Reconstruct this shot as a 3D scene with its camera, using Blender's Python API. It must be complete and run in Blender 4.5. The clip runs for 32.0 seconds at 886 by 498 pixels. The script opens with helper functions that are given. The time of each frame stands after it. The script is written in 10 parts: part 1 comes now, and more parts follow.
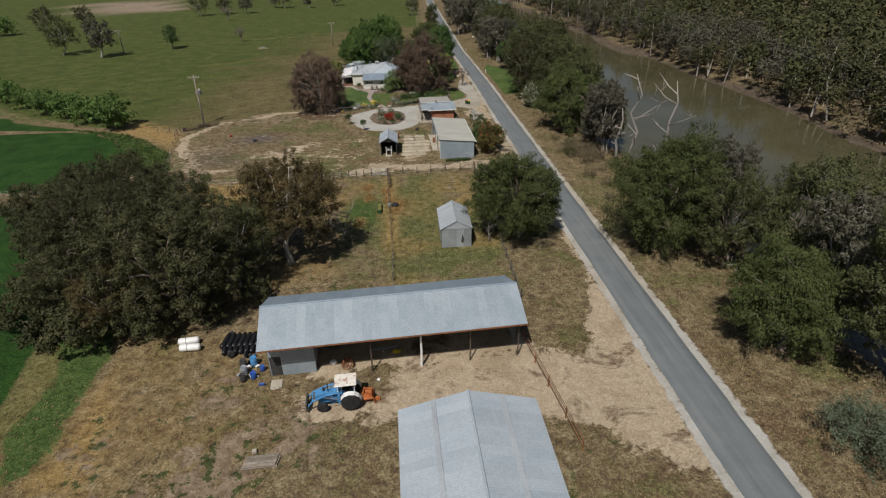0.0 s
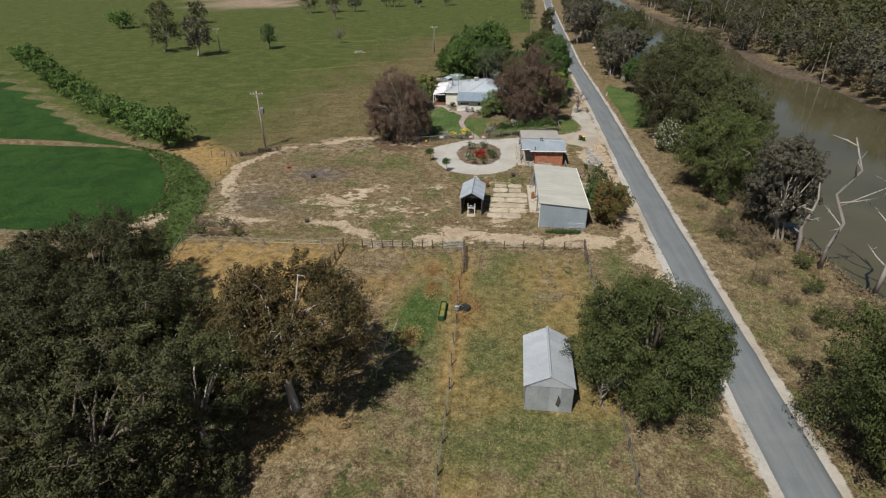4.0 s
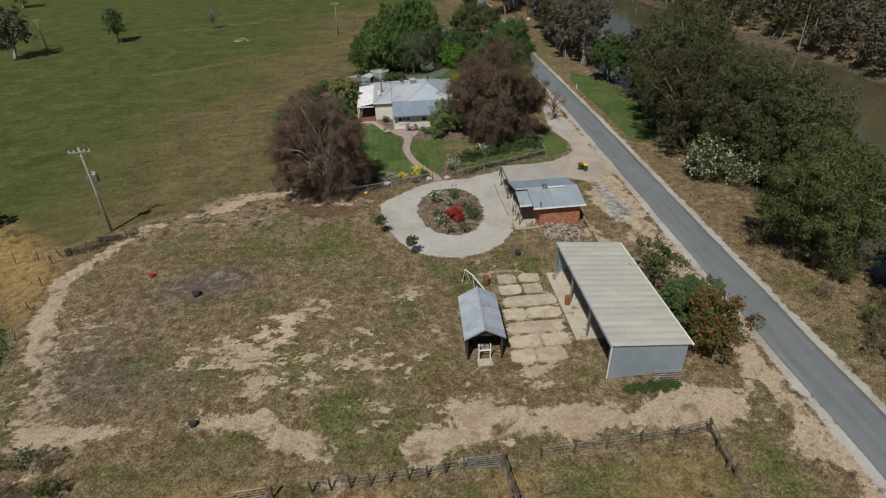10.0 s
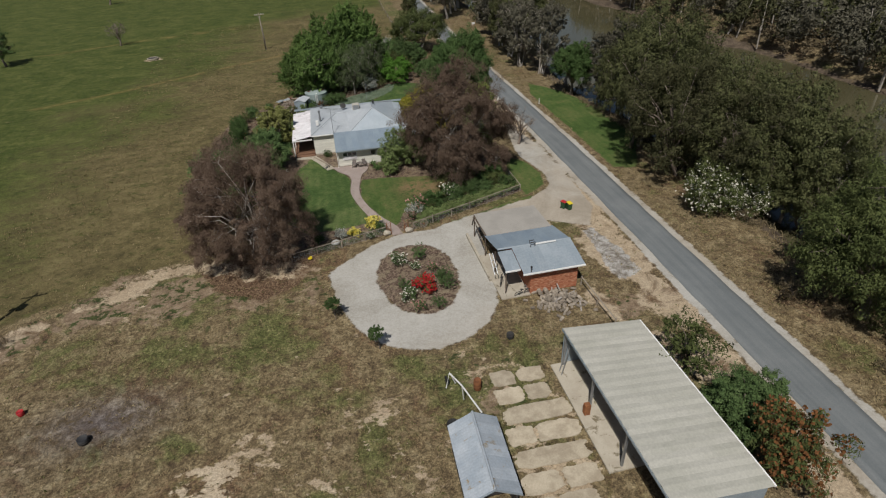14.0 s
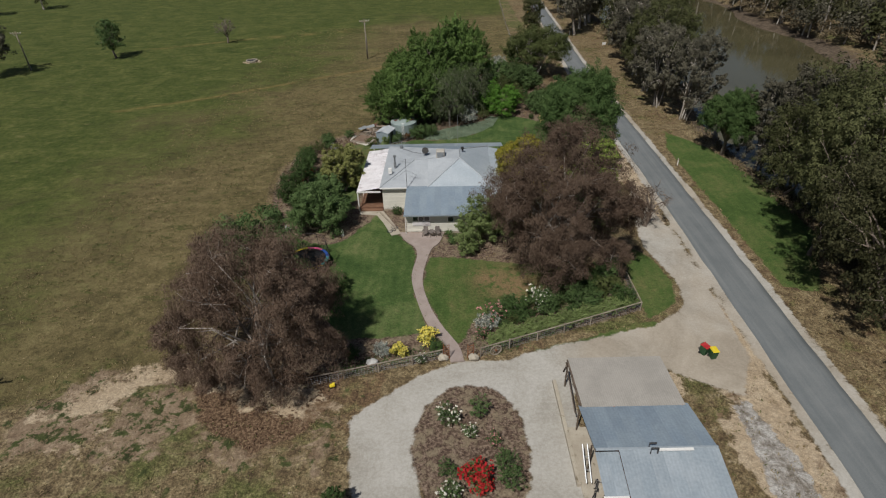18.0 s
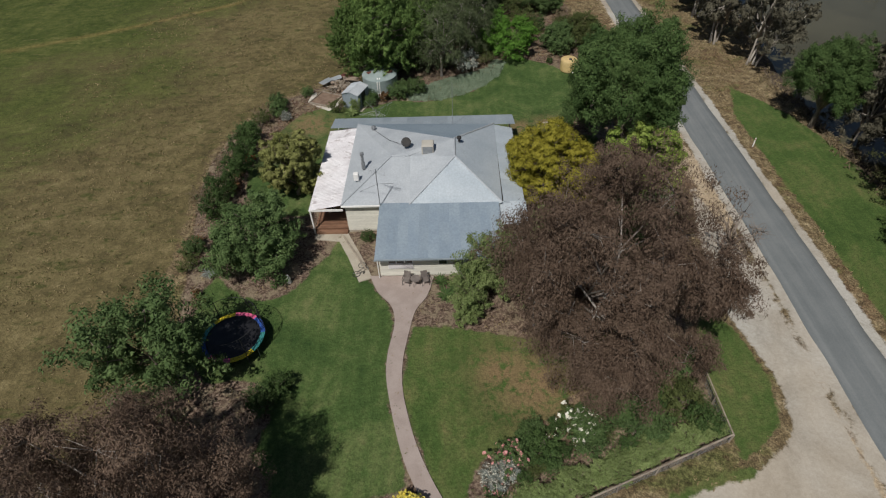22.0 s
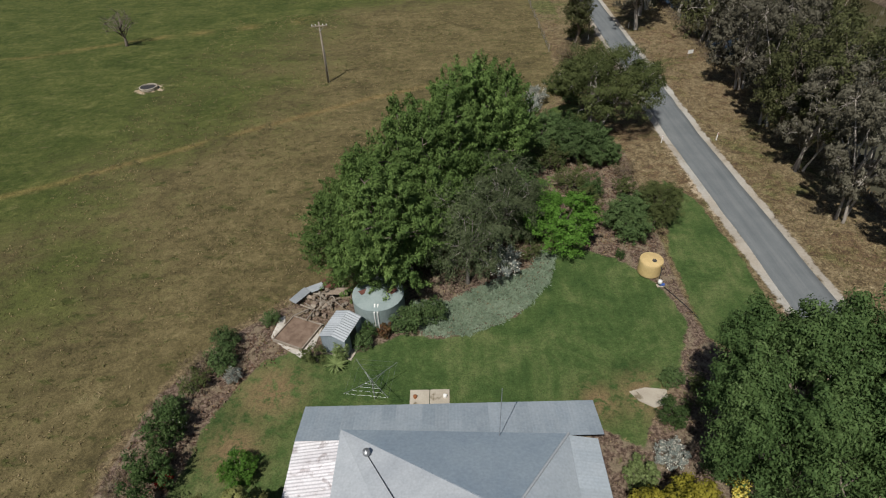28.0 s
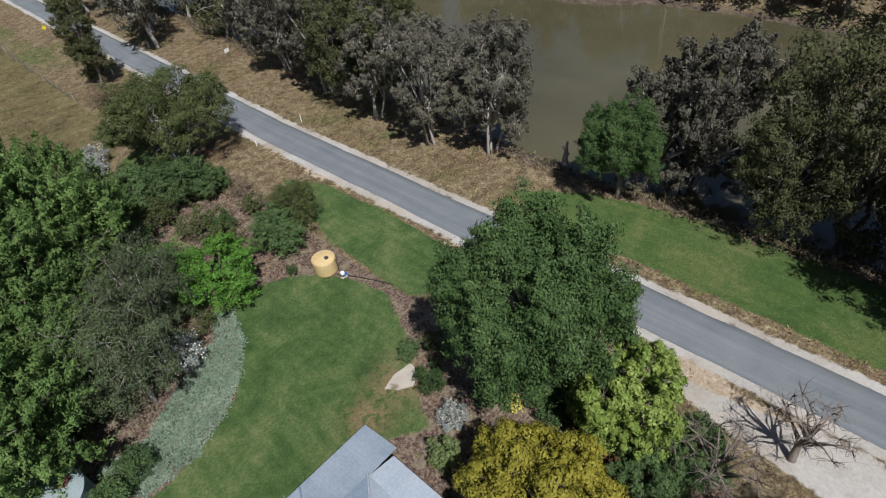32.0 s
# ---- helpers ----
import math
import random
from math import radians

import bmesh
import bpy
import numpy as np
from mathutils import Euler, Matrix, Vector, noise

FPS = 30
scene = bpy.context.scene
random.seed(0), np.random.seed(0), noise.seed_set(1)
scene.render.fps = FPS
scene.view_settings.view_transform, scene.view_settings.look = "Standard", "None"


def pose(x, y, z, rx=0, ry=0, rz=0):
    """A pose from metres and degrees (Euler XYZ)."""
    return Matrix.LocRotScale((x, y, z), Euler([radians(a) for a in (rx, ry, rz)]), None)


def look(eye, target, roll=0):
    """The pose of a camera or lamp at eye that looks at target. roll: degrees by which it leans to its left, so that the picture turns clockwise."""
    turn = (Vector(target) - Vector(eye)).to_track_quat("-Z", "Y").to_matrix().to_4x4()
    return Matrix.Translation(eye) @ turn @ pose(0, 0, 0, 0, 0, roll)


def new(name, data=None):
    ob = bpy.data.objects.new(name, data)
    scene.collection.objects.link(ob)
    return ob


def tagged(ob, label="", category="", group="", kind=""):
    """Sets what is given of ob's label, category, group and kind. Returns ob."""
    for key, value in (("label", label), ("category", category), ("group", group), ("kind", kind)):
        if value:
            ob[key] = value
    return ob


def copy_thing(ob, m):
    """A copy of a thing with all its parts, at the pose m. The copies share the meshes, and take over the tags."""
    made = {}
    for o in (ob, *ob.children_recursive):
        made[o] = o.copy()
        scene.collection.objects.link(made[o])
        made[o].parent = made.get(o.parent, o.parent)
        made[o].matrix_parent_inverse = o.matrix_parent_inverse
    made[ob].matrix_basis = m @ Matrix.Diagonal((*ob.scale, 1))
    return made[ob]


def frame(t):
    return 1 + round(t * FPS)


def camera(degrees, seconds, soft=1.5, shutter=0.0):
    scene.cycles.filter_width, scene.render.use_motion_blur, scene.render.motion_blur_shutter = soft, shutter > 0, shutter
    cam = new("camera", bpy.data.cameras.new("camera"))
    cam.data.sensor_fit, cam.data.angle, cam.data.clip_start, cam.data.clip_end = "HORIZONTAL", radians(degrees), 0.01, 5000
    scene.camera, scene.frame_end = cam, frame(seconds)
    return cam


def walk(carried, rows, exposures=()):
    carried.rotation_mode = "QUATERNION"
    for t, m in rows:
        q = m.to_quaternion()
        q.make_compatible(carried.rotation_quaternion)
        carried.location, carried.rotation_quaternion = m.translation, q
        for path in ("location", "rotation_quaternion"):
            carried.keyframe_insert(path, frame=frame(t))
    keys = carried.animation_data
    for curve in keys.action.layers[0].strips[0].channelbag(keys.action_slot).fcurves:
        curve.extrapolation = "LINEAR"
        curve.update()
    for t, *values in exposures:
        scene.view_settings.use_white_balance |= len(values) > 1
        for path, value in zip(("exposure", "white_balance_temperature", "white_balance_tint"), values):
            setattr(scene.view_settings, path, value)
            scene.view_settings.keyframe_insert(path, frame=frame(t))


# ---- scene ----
cam = camera(77.8, 32.0, soft=1.2)
METRES, EYE, TILT, LEAN, TURN = 153.84, 32.05, 0.0, 0.0, -4.9
ROWS = [
    (0.0, 0.0, 0.0, 0.0, -0.55, -28.68, 1.01),
    (0.5, 0.0022, 0.0208, -0.0001, 2.51, -28.62, 0.87),
    (1.0, 0.0041, 0.0421, -0.0004, 3.11, -28.58, 0.97),
    (1.5, 0.0047, 0.0634, -0.0006, 5.09, -28.5, 0.89),
    (2.0, 0.0058, 0.0855, -0.0011, 6.39, -28.47, 0.9),
    (2.5, 0.005, 0.1073, -0.0013, 8.49, -28.41, 0.76),
    (3.0, 0.0045, 0.1296, -0.0014, 9.83, -28.37, 0.8),
    (3.5, 0.0026, 0.1518, -0.0017, 10.43, -28.36, 0.82),
    (5.5, -0.02, 0.2381, -0.005, 10.94, -30.35, 0.52),
    (6.0, -0.0266, 0.2589, -0.0049, 10.85, -30.34, 0.53),
    (6.5, -0.0343, 0.2791, -0.0047, 9.69, -30.38, 0.63),
    (7.0, -0.0419, 0.2988, -0.0047, 8.45, -30.43, 0.75),
    (7.5, -0.0491, 0.317, -0.0051, 8.61, -32.23, 0.73),
    (8.0, -0.0561, 0.3351, -0.0051, 8.82, -32.29, 0.7),
    (8.5, -0.0616, 0.3524, -0.0053, 7.43, -32.32, 0.92),
    (9.0, -0.0678, 0.369, -0.006, 5.82, -32.32, 1.1),
    (9.5, -0.0715, 0.385, -0.0063, 2.55, -32.39, 1.55),
    (10.0, -0.0777, 0.3995, -0.0062, -0.51, -32.46, 1.67),
    (10.5, -0.0814, 0.4125, -0.006, -0.75, -32.45, 1.7),
    (11.0, -0.0829, 0.424, -0.006, -1.15, -32.41, 1.87),
    (11.5, -0.086, 0.4348, -0.0061, -4.33, -32.57, 2.09),
    (12.0, -0.0877, 0.4454, -0.0064, -6.53, -32.66, 2.23),
    (12.5, -0.0883, 0.4563, -0.0069, -7.66, -32.72, 2.31),
    (13.0, -0.0883, 0.4678, -0.0076, -8.54, -32.78, 2.4),
    (13.5, -0.0878, 0.48, -0.0082, -7.91, -32.79, 2.32),
    (15.5, -0.0772, 0.5357, -0.0091, -3.26, -32.76, 2.06),
    (16.0, -0.0744, 0.5514, -0.0093, -0.09, -32.64, 1.79),
    (16.5, -0.0732, 0.5681, -0.0091, 3.42, -32.55, 1.35),
    (17.0, -0.0699, 0.5855, -0.0091, 5.54, -32.51, 1.32),
    (17.5, -0.0681, 0.6036, -0.0092, 5.66, -32.54, 1.34),
    (18.0, -0.0674, 0.6224, -0.0096, 5.44, -32.56, 1.36),
    (18.5, -0.0669, 0.6412, -0.0095, 5.18, -32.58, 1.38),
    (19.0, -0.0671, 0.6595, -0.0102, 5.01, -35.12, 1.41),
    (19.5, -0.0681, 0.6781, -0.0108, 4.89, -38.22, 1.42),
    (20.0, -0.0693, 0.6971, -0.0107, 4.85, -40.56, 1.49),
    (20.5, -0.071, 0.7156, -0.0108, 4.8, -40.63, 1.51),
    (21.0, -0.0728, 0.7335, -0.0113, 4.76, -41.39, 1.55),
    (21.5, -0.075, 0.7499, -0.0114, 4.75, -42.07, 1.54),
    (22.0, -0.0775, 0.7668, -0.0113, 4.74, -43.53, 1.53),
    (22.5, -0.0801, 0.7838, -0.0109, 4.73, -45.48, 1.55),
    (23.0, -0.0827, 0.8002, -0.0107, 4.7, -45.5, 1.56),
    (23.5, -0.0855, 0.8161, -0.0108, 4.68, -45.49, 1.53),
    (24.0, -0.0883, 0.8317, -0.0108, 4.67, -45.47, 1.55),
    (24.5, -0.0913, 0.8472, -0.0105, 4.63, -45.38, 1.52),
    (25.0, -0.0942, 0.8628, -0.0101, 4.57, -43.12, 1.54),
    (25.5, -0.0971, 0.8775, -0.0102, 4.56, -39.67, 1.52),
    (27.5, -0.1049, 0.933, -0.0092, 4.59, -38.27, 1.74),
    (28.0, -0.107, 0.9468, -0.0096, 4.55, -38.33, 1.72),
    (28.5, -0.1089, 0.9603, -0.0092, 4.52, -38.41, 1.72),
    (29.0, -0.1096, 0.9695, -0.0085, 3.03, -38.42, 1.83),
    (29.5, -0.1102, 0.9721, -0.0084, -3.43, -38.68, 2.36),
    (30.0, -0.1103, 0.9716, -0.0092, -10.88, -39.01, 2.98),
    (30.5, -0.1102, 0.9712, -0.0105, -17.67, -39.39, 3.46),
    (31.0, -0.11, 0.9718, -0.0113, -24.86, -39.9, 3.87),
    (31.5, -0.1088, 0.973, -0.0128, -33.48, -40.46, 4.35),
    (32.0, -0.1073, 0.974, -0.0145, -43.19, -41.1, 4.74),
]
EXPOSURES = [(0.0, -0.42, 6500, 10), (1.5, -0.43, 6500, 10), (3.5, -0.15, 6500, 10), (6.0, 0.02, 6500, 10), (8.0, -0.28, 6500, 10), (10.0, -0.43, 6500, 10), (14.0, -0.45, 6500, 10), (19.0, -0.47, 6500, 10), (25.0, -0.38, 6500, 10), (27.5, -0.30, 6500, 10), (29.0, -0.08, 6350, 11), (31.0, 0.08, 6000, 12.5), (32.0, 0.05, 5950, 13)]
walk(cam, [(t, pose(0, 0, EYE, TILT, LEAN, TURN) @ pose(METRES * x, METRES * y, METRES * z, 90 + pitch, roll, yaw)) for t, x, y, z, yaw, pitch, roll in ROWS], EXPOSURES)

# ---- world, sun, exposure ----
SUN_AZ, SUN_EL = 206.0, 56.0
world = bpy.data.worlds.new("sky")
world.use_nodes = True
scene.world = world
sky = world.node_tree.nodes.new("ShaderNodeTexSky")
sky.sky_type = "NISHITA"
sky.sun_disc = False
sky.sun_elevation, sky.sun_rotation = radians(SUN_EL), radians(SUN_AZ)
world.node_tree.nodes["Background"].inputs["Strength"].default_value = 0.05
world.node_tree.links.new(sky.outputs["Color"], world.node_tree.nodes["Background"].inputs["Color"])
sun_data = bpy.data.lights.new("sun", "SUN")
sun_data.energy, sun_data.angle, sun_data.color = 5.0, radians(0.53), (1.0, 0.97, 0.915)
sun_ob = new("sun", sun_data)
sd = Vector((math.sin(radians(SUN_AZ)) * math.cos(radians(SUN_EL)), math.cos(radians(SUN_AZ)) * math.cos(radians(SUN_EL)), math.sin(radians(SUN_EL))))
sun_ob.matrix_world = look(sd * 100, (0, 0, 0))

# ---- building helpers ----
rng = np.random.default_rng(7)


class Geo:
    """Collects vertices and faces of one mesh."""

    def __init__(self):
        self.v, self.f = [], []

    def add(self, v, f):
        k = len(self.v)
        self.v.extend(tuple(float(c) for c in p) for p in v)
        self.f.extend(tuple(k + i for i in q) for q in f)
        return self

    def box(self, x0, x1, y0, y1, z0, z1):
        return self.add([(x0, y0, z0), (x1, y0, z0), (x1, y1, z0), (x0, y1, z0), (x0, y0, z1), (x1, y0, z1), (x1, y1, z1), (x0, y1, z1)],
                        [(0, 3, 2, 1), (4, 5, 6, 7), (0, 1, 5, 4), (1, 2, 6, 5), (2, 3, 7, 6), (3, 0, 4, 7)])

    def cbox(self, x, y, z, sx, sy, sz, c=0.02):
        """A box on its base centre with chamfered edges."""
        prof = [(c, 0), (0, c), (0, sz - c), (c, sz)]
        rings = []
        for inset, h in prof:
            a, b = sx / 2 - inset, sy / 2 - inset
            k = min(c, a * 0.4, b * 0.4)
            rings.append([(x - a + k, y - b, z + h), (x + a - k, y - b, z + h), (x + a, y - b + k, z + h), (x + a, y + b - k, z + h),
                          (x + a - k, y + b, z + h), (x - a + k, y + b, z + h), (x - a, y + b - k, z + h), (x - a, y - b + k, z + h)])
        f = [tuple(range(7, -1, -1)), tuple(range(24, 32))]
        for r in range(3):
            f += [(8 * r + i, 8 * r + (i + 1) % 8, 8 * r + 8 + (i + 1) % 8, 8 * r + 8 + i) for i in range(8)]
        return self.add([p for ring in rings for p in ring], f)

    def prism(self, poly, z0, z1):
        n = len(poly)
        f = [tuple(range(n - 1, -1, -1)), tuple(range(n, 2 * n))]
        f += [(i, (i + 1) % n, n + (i + 1) % n, n + i) for i in range(n)]
        return self.add([(x, y, z0) for x, y in poly] + [(x, y, z1) for x, y in poly], f)

    def slab(self, pts, thick):
        """A flat panel through the given corners, thickened downwards."""
        n = len(pts)
        f = [tuple(range(n)), tuple(range(2 * n - 1, n - 1, -1))]
        f += [(i, n + i, n + (i + 1) % n, (i + 1) % n) for i in range(n)]
        return self.add(list(pts) + [(x, y, z - thick) for x, y, z in pts], f)

    def tube(self, pts, radii, n=6):
        pts = [Vector(p) for p in pts]
        if not hasattr(radii, "__len__"):
            radii = [radii] * len(pts)
        v, f = [], []
        for i, p in enumerate(pts):
            d = (pts[min(i + 1, len(pts) - 1)] - pts[max(i - 1, 0)])
            d = d.normalized() if d.length > 1e-6 else Vector((0, 0, 1))
            u = d.cross(Vector((0, 0, 1)) if abs(d.z) < 0.95 else Vector((1, 0, 0))).normalized()
            w = d.cross(u)
            for k in range(n):
                a = 2 * math.pi * k / n
                v.append(p + (u * math.cos(a) + w * math.sin(a)) * radii[i])
        for i in range(len(pts) - 1):
            f += [(i * n + k, i * n + (k + 1) % n, (i + 1) * n + (k + 1) % n, (i + 1) * n + k) for k in range(n)]
        f += [tuple(range(n - 1, -1, -1)), tuple(range((len(pts) - 1) * n, len(pts) * n))]
        return self.add(v, f)

    def lathe(self, prof, n=16, c=(0, 0, 0), axis="z"):
        v, f = [], []
        for r, h in prof:
            for k in range(n):
                a = 2 * math.pi * k / n
                p = (r * math.cos(a), r * math.sin(a), h)
                p = p if axis == "z" else ((h, p[0], p[1]) if axis == "x" else (p[0], h, p[1]))
                v.append((c[0] + p[0], c[1] + p[1], c[2] + p[2]))
        for i in range(len(prof) - 1):
            f += [(i * n + k, i * n + (k + 1) % n, (i + 1) * n + (k + 1) % n, (i + 1) * n + k) for k in range(n)]
        f += [tuple(range(n - 1, -1, -1)), tuple(range((len(prof) - 1) * n, len(prof) * n))]
        return self.add(v, f)

    def blob(self, x, y, z, rx, ry, rz, n=10, rough=0.15, seed=0):
        r = np.random.default_rng(seed)
        rows = max(4, n // 2)
        v, f = [], []
        for i in range(rows + 1):
            t = math.pi * i / rows
            for k in range(n):
                a = 2 * math.pi * k / n
                j = 1 + rough * r.uniform(-1, 1) * (0 < i < rows)
                v.append((x + rx * math.sin(t) * math.cos(a) * j, y + ry * math.sin(t) * math.sin(a) * j, z + rz * math.cos(t) * j))
        for i in range(rows):
            f += [(i * n + k, (i + 1) * n + k, (i + 1) * n + (k + 1) % n, i * n + (k + 1) % n) for k in range(n)]
        return self.add(v, f)

    def sheet(self, p0, p1, p2, p3, pitch=0.19, amp=0.016):
        """Corrugated sheet; p0 to p1 runs across the ribs, p0 to p3 along them."""
        p0, p1, p2, p3 = (Vector(p) for p in (p0, p1, p2, p3))
        up = (p1 - p0).cross(p3 - p0).normalized()
        if up.z < 0:
            up = -up
        k = max(1, round((p1 - p0).length / pitch))
        v, f = [], []
        for i in range(k * 4 + 1):
            s = i / (k * 4)
            h = up * (amp if i % 4 == 2 else -amp * 0.4 if i % 4 == 0 else amp * 0.3)
            v += [p0.lerp(p1, s) + h, p3.lerp(p2, s) + h]
        for i in range(k * 4):
            f.append((2 * i, 2 * i + 2, 2 * i + 3, 2 * i + 1))
        return self.add(v, f)

    def mesh(self, name, material, smooth=False):
        me = bpy.data.meshes.new(name)
        me.from_pydata(self.v, [], self.f)
        me.materials.append(material)
        if smooth:
            me.polygons.foreach_set("use_smooth", [True] * len(me.polygons))
        me.update()
        return me

    def obj(self, name, material, parent=None, label="", smooth=False):
        ob = new(name, self.mesh(name, material, smooth))
        if parent:
            ob.parent = parent
        return tagged(ob, label)


def part(name, geo, material, parent, label="", smooth=False):
    return geo.obj(name, material, parent, label, smooth)


def thing(name, label, category, x=0, y=0, z=0, rz=0, group="", kind=""):
    ob = new(name)
    ob.empty_display_size = 0.3
    ob.matrix_basis = pose(x, y, z, 0, 0, rz)
    return tagged(ob, label, category, group, kind)


def structure(name, geo, material, label, category, smooth=False):
    return tagged(geo.obj(name, material, None, "", smooth), label, category, "", "structure")


def piece(name, me, parent, m):
    ob = new(name, me)
    ob.parent = parent
    ob.matrix_basis = m
    return ob


def quads(name, v, material, parent=None, label="", k=4):
    """One mesh of separate leaves with k corners each; v is (k n, 3)."""
    n = len(v) // k
    me = bpy.data.meshes.new(name)
    me.vertices.add(k * n)
    me.vertices.foreach_set("co", np.ascontiguousarray(v, dtype=np.float32).ravel())
    me.loops.add(k * n)
    me.loops.foreach_set("vertex_index", np.arange(k * n, dtype=np.int32))
    me.polygons.add(n)
    me.polygons.foreach_set("loop_start", np.arange(0, k * n, k, dtype=np.int32))
    me.materials.append(material)
    me.update(calc_edges=True)
    ob = new(name, me)
    if parent:
        ob.parent = parent
    return tagged(ob, label)


def leaf_cards(c, size, r, droop=0.3, wide=0.45, out=None, loose=0.9, k=4):
    """Leaves at the centres c, kite-shaped or (k = 3) pointed, turned to face outwards where out is given."""
    n = len(c)
    f = r.normal(size=(n, 3)) * loose
    if out is not None:
        f = f + out
    f /= np.linalg.norm(f, axis=1)[:, None] + 1e-9
    d = r.normal(size=(n, 3))
    d[:, 2] -= droop * 2
    d -= f * np.sum(d * f, axis=1)[:, None]
    d /= np.linalg.norm(d, axis=1)[:, None] + 1e-9
    s = np.cross(f, d)
    z = (size * r.uniform(0.6, 1.35, n))[:, None]
    v = np.empty((n, k, 3))
    if k == 3:
        v[:, 0] = c - d * z * 0.45 + s * z * wide * 0.5
        v[:, 1] = c - d * z * 0.30 - s * z * wide * 0.5
        v[:, 2] = c + d * z * 0.58
    else:
        v[:, 0] = c - d * z * 0.5
        v[:, 1] = c + s * z * wide * 0.5
        v[:, 2] = c + d * z * 0.5
        v[:, 3] = c - s * z * wide * 0.5
    return v.reshape(-1, 3)


def sd_poly(x, y, poly):
    """Signed distance to a polygon, negative inside."""
    d = np.full(x.shape, 1e9)
    inside = np.zeros(x.shape, bool)
    n = len(poly)
    for i in range(n):
        (ax, ay), (bx, by) = poly[i], poly[(i + 1) % n]
        ex, ey = bx - ax, by - ay
        t = np.clip(((x - ax) * ex + (y - ay) * ey) / (ex * ex + ey * ey + 1e-9), 0, 1)
        d = np.minimum(d, np.hypot(x - ax - t * ex, y - ay - t * ey))
        if ay != by:
            cross = ((ay > y) != (by > y)) & (x < (bx - ax) * (y - ay) / (by - ay) + ax)
            inside ^= cross
    return np.where(inside, -d, d)


def sd_line(x, y, pts, w):
    d = np.full(x.shape, 1e9)
    for (ax, ay), (bx, by) in zip(pts, pts[1:]):
        ex, ey = bx - ax, by - ay
        t = np.clip(((x - ax) * ex + (y - ay) * ey) / (ex * ex + ey * ey + 1e-9), 0, 1)
        d = np.minimum(d, np.hypot(x - ax - t * ex, y - ay - t * ey))
    return d - w / 2


def vnoise(x, y, s, seed):
    """Smooth value noise in 0..1 at the wavelength s."""
    g = np.random.default_rng(seed).random((256, 256))
    u, v = x / s, y / s
    i, j = np.floor(u).astype(int), np.floor(v).astype(int)
    a, b = u - i, v - j
    a, b = a * a * (3 - 2 * a), b * b * (3 - 2 * b)
    i, j = i % 256, j % 256
    i1, j1 = (i + 1) % 256, (j + 1) % 256
    return (g[i, j] * (1 - a) + g[i1, j] * a) * (1 - b) + (g[i, j1] * (1 - a) + g[i1, j1] * a) * b


def spline(pts, k=8):
    """Catmull-Rom points through a short list of 2D places."""
    p = [np.array(a, float) for a in pts]
    p = [2 * p[0] - p[1]] + p + [2 * p[-1] - p[-2]]
    out = []
    for i in range(1, len(p) - 2):
        for j in range(k):
            t = j / k
            out.append(0.5 * (2 * p[i] + (p[i + 1] - p[i - 1]) * t + (2 * p[i - 1] - 5 * p[i] + 4 * p[i + 1] - p[i + 2]) * t * t + (3 * p[i] - p[i - 1] - 3 * p[i + 1] + p[i + 2]) * t ** 3))
    return out + [p[-2]]


# ---- material helpers ----
def put(nt, socket, v):
    if isinstance(v, bpy.types.NodeSocket):
        nt.links.new(v, socket)
    elif hasattr(v, "__len__") and len(v) == 3 and socket.type == "RGBA":
        socket.default_value = (*v, 1)
    else:
        socket.default_value = v


def n_noise(nt, vec, scale, detail=4.0, rough=0.6, warp=0.0):
    n = nt.nodes.new("ShaderNodeTexNoise")
    n.inputs["Scale"].default_value, n.inputs["Detail"].default_value = scale, detail
    n.inputs["Roughness"].default_value, n.inputs["Distortion"].default_value = rough, warp
    put(nt, n.inputs["Vector"], vec)
    return n.outputs["Fac"]


def n_voronoi(nt, vec, scale, feature="F1"):
    n = nt.nodes.new("ShaderNodeTexVoronoi")
    n.feature = feature
    n.inputs["Scale"].default_value = scale
    put(nt, n.inputs["Vector"], vec)
    return n.outputs["Distance"]


def n_ramp(nt, fac, stops):
    n = nt.nodes.new("ShaderNodeValToRGB")
    e = n.color_ramp.elements
    while len(e) < len(stops):
        e.new(0.5)
    for k, (p, c) in enumerate(stops):
        e[k].position, e[k].color = p, (*c, 1) if hasattr(c, "__len__") else (c, c, c, 1)
    put(nt, n.inputs["Fac"], fac)
    return n.outputs["Color"]


def n_mix(nt, fac, a, b, mode="MIX"):
    n = nt.nodes.new("ShaderNodeMix")
    n.data_type, n.blend_type = "RGBA", mode
    put(nt, n.inputs[0], fac)
    put(nt, n.inputs[6], a)
    put(nt, n.inputs[7], b)
    return n.outputs[2]


def n_math(nt, op, a, b=0.0, clamp=False):
    n = nt.nodes.new("ShaderNodeMath")
    n.operation, n.use_clamp = op, clamp
    put(nt, n.inputs[0], a)
    put(nt, n.inputs[1], b)
    return n.outputs[0]


def n_step(nt, v, lo, hi):
    n = nt.nodes.new("ShaderNodeMapRange")
    n.interpolation_type = "SMOOTHSTEP"
    put(nt, n.inputs["Value"], v)
    n.inputs["From Min"].default_value, n.inputs["From Max"].default_value = lo, hi
    return n.outputs["Result"]


def n_attr(nt, name):
    n = nt.nodes.new("ShaderNodeAttribute")
    n.attribute_name = name
    return n.outputs["Fac"]


def n_world(nt):
    return nt.nodes.new("ShaderNodeNewGeometry").outputs["Position"]


def n_scaled(nt, vec, s):
    n = nt.nodes.new("ShaderNodeMapping")
    n.inputs["Scale"].default_value = s
    put(nt, n.inputs["Vector"], vec)
    return n.outputs["Vector"]


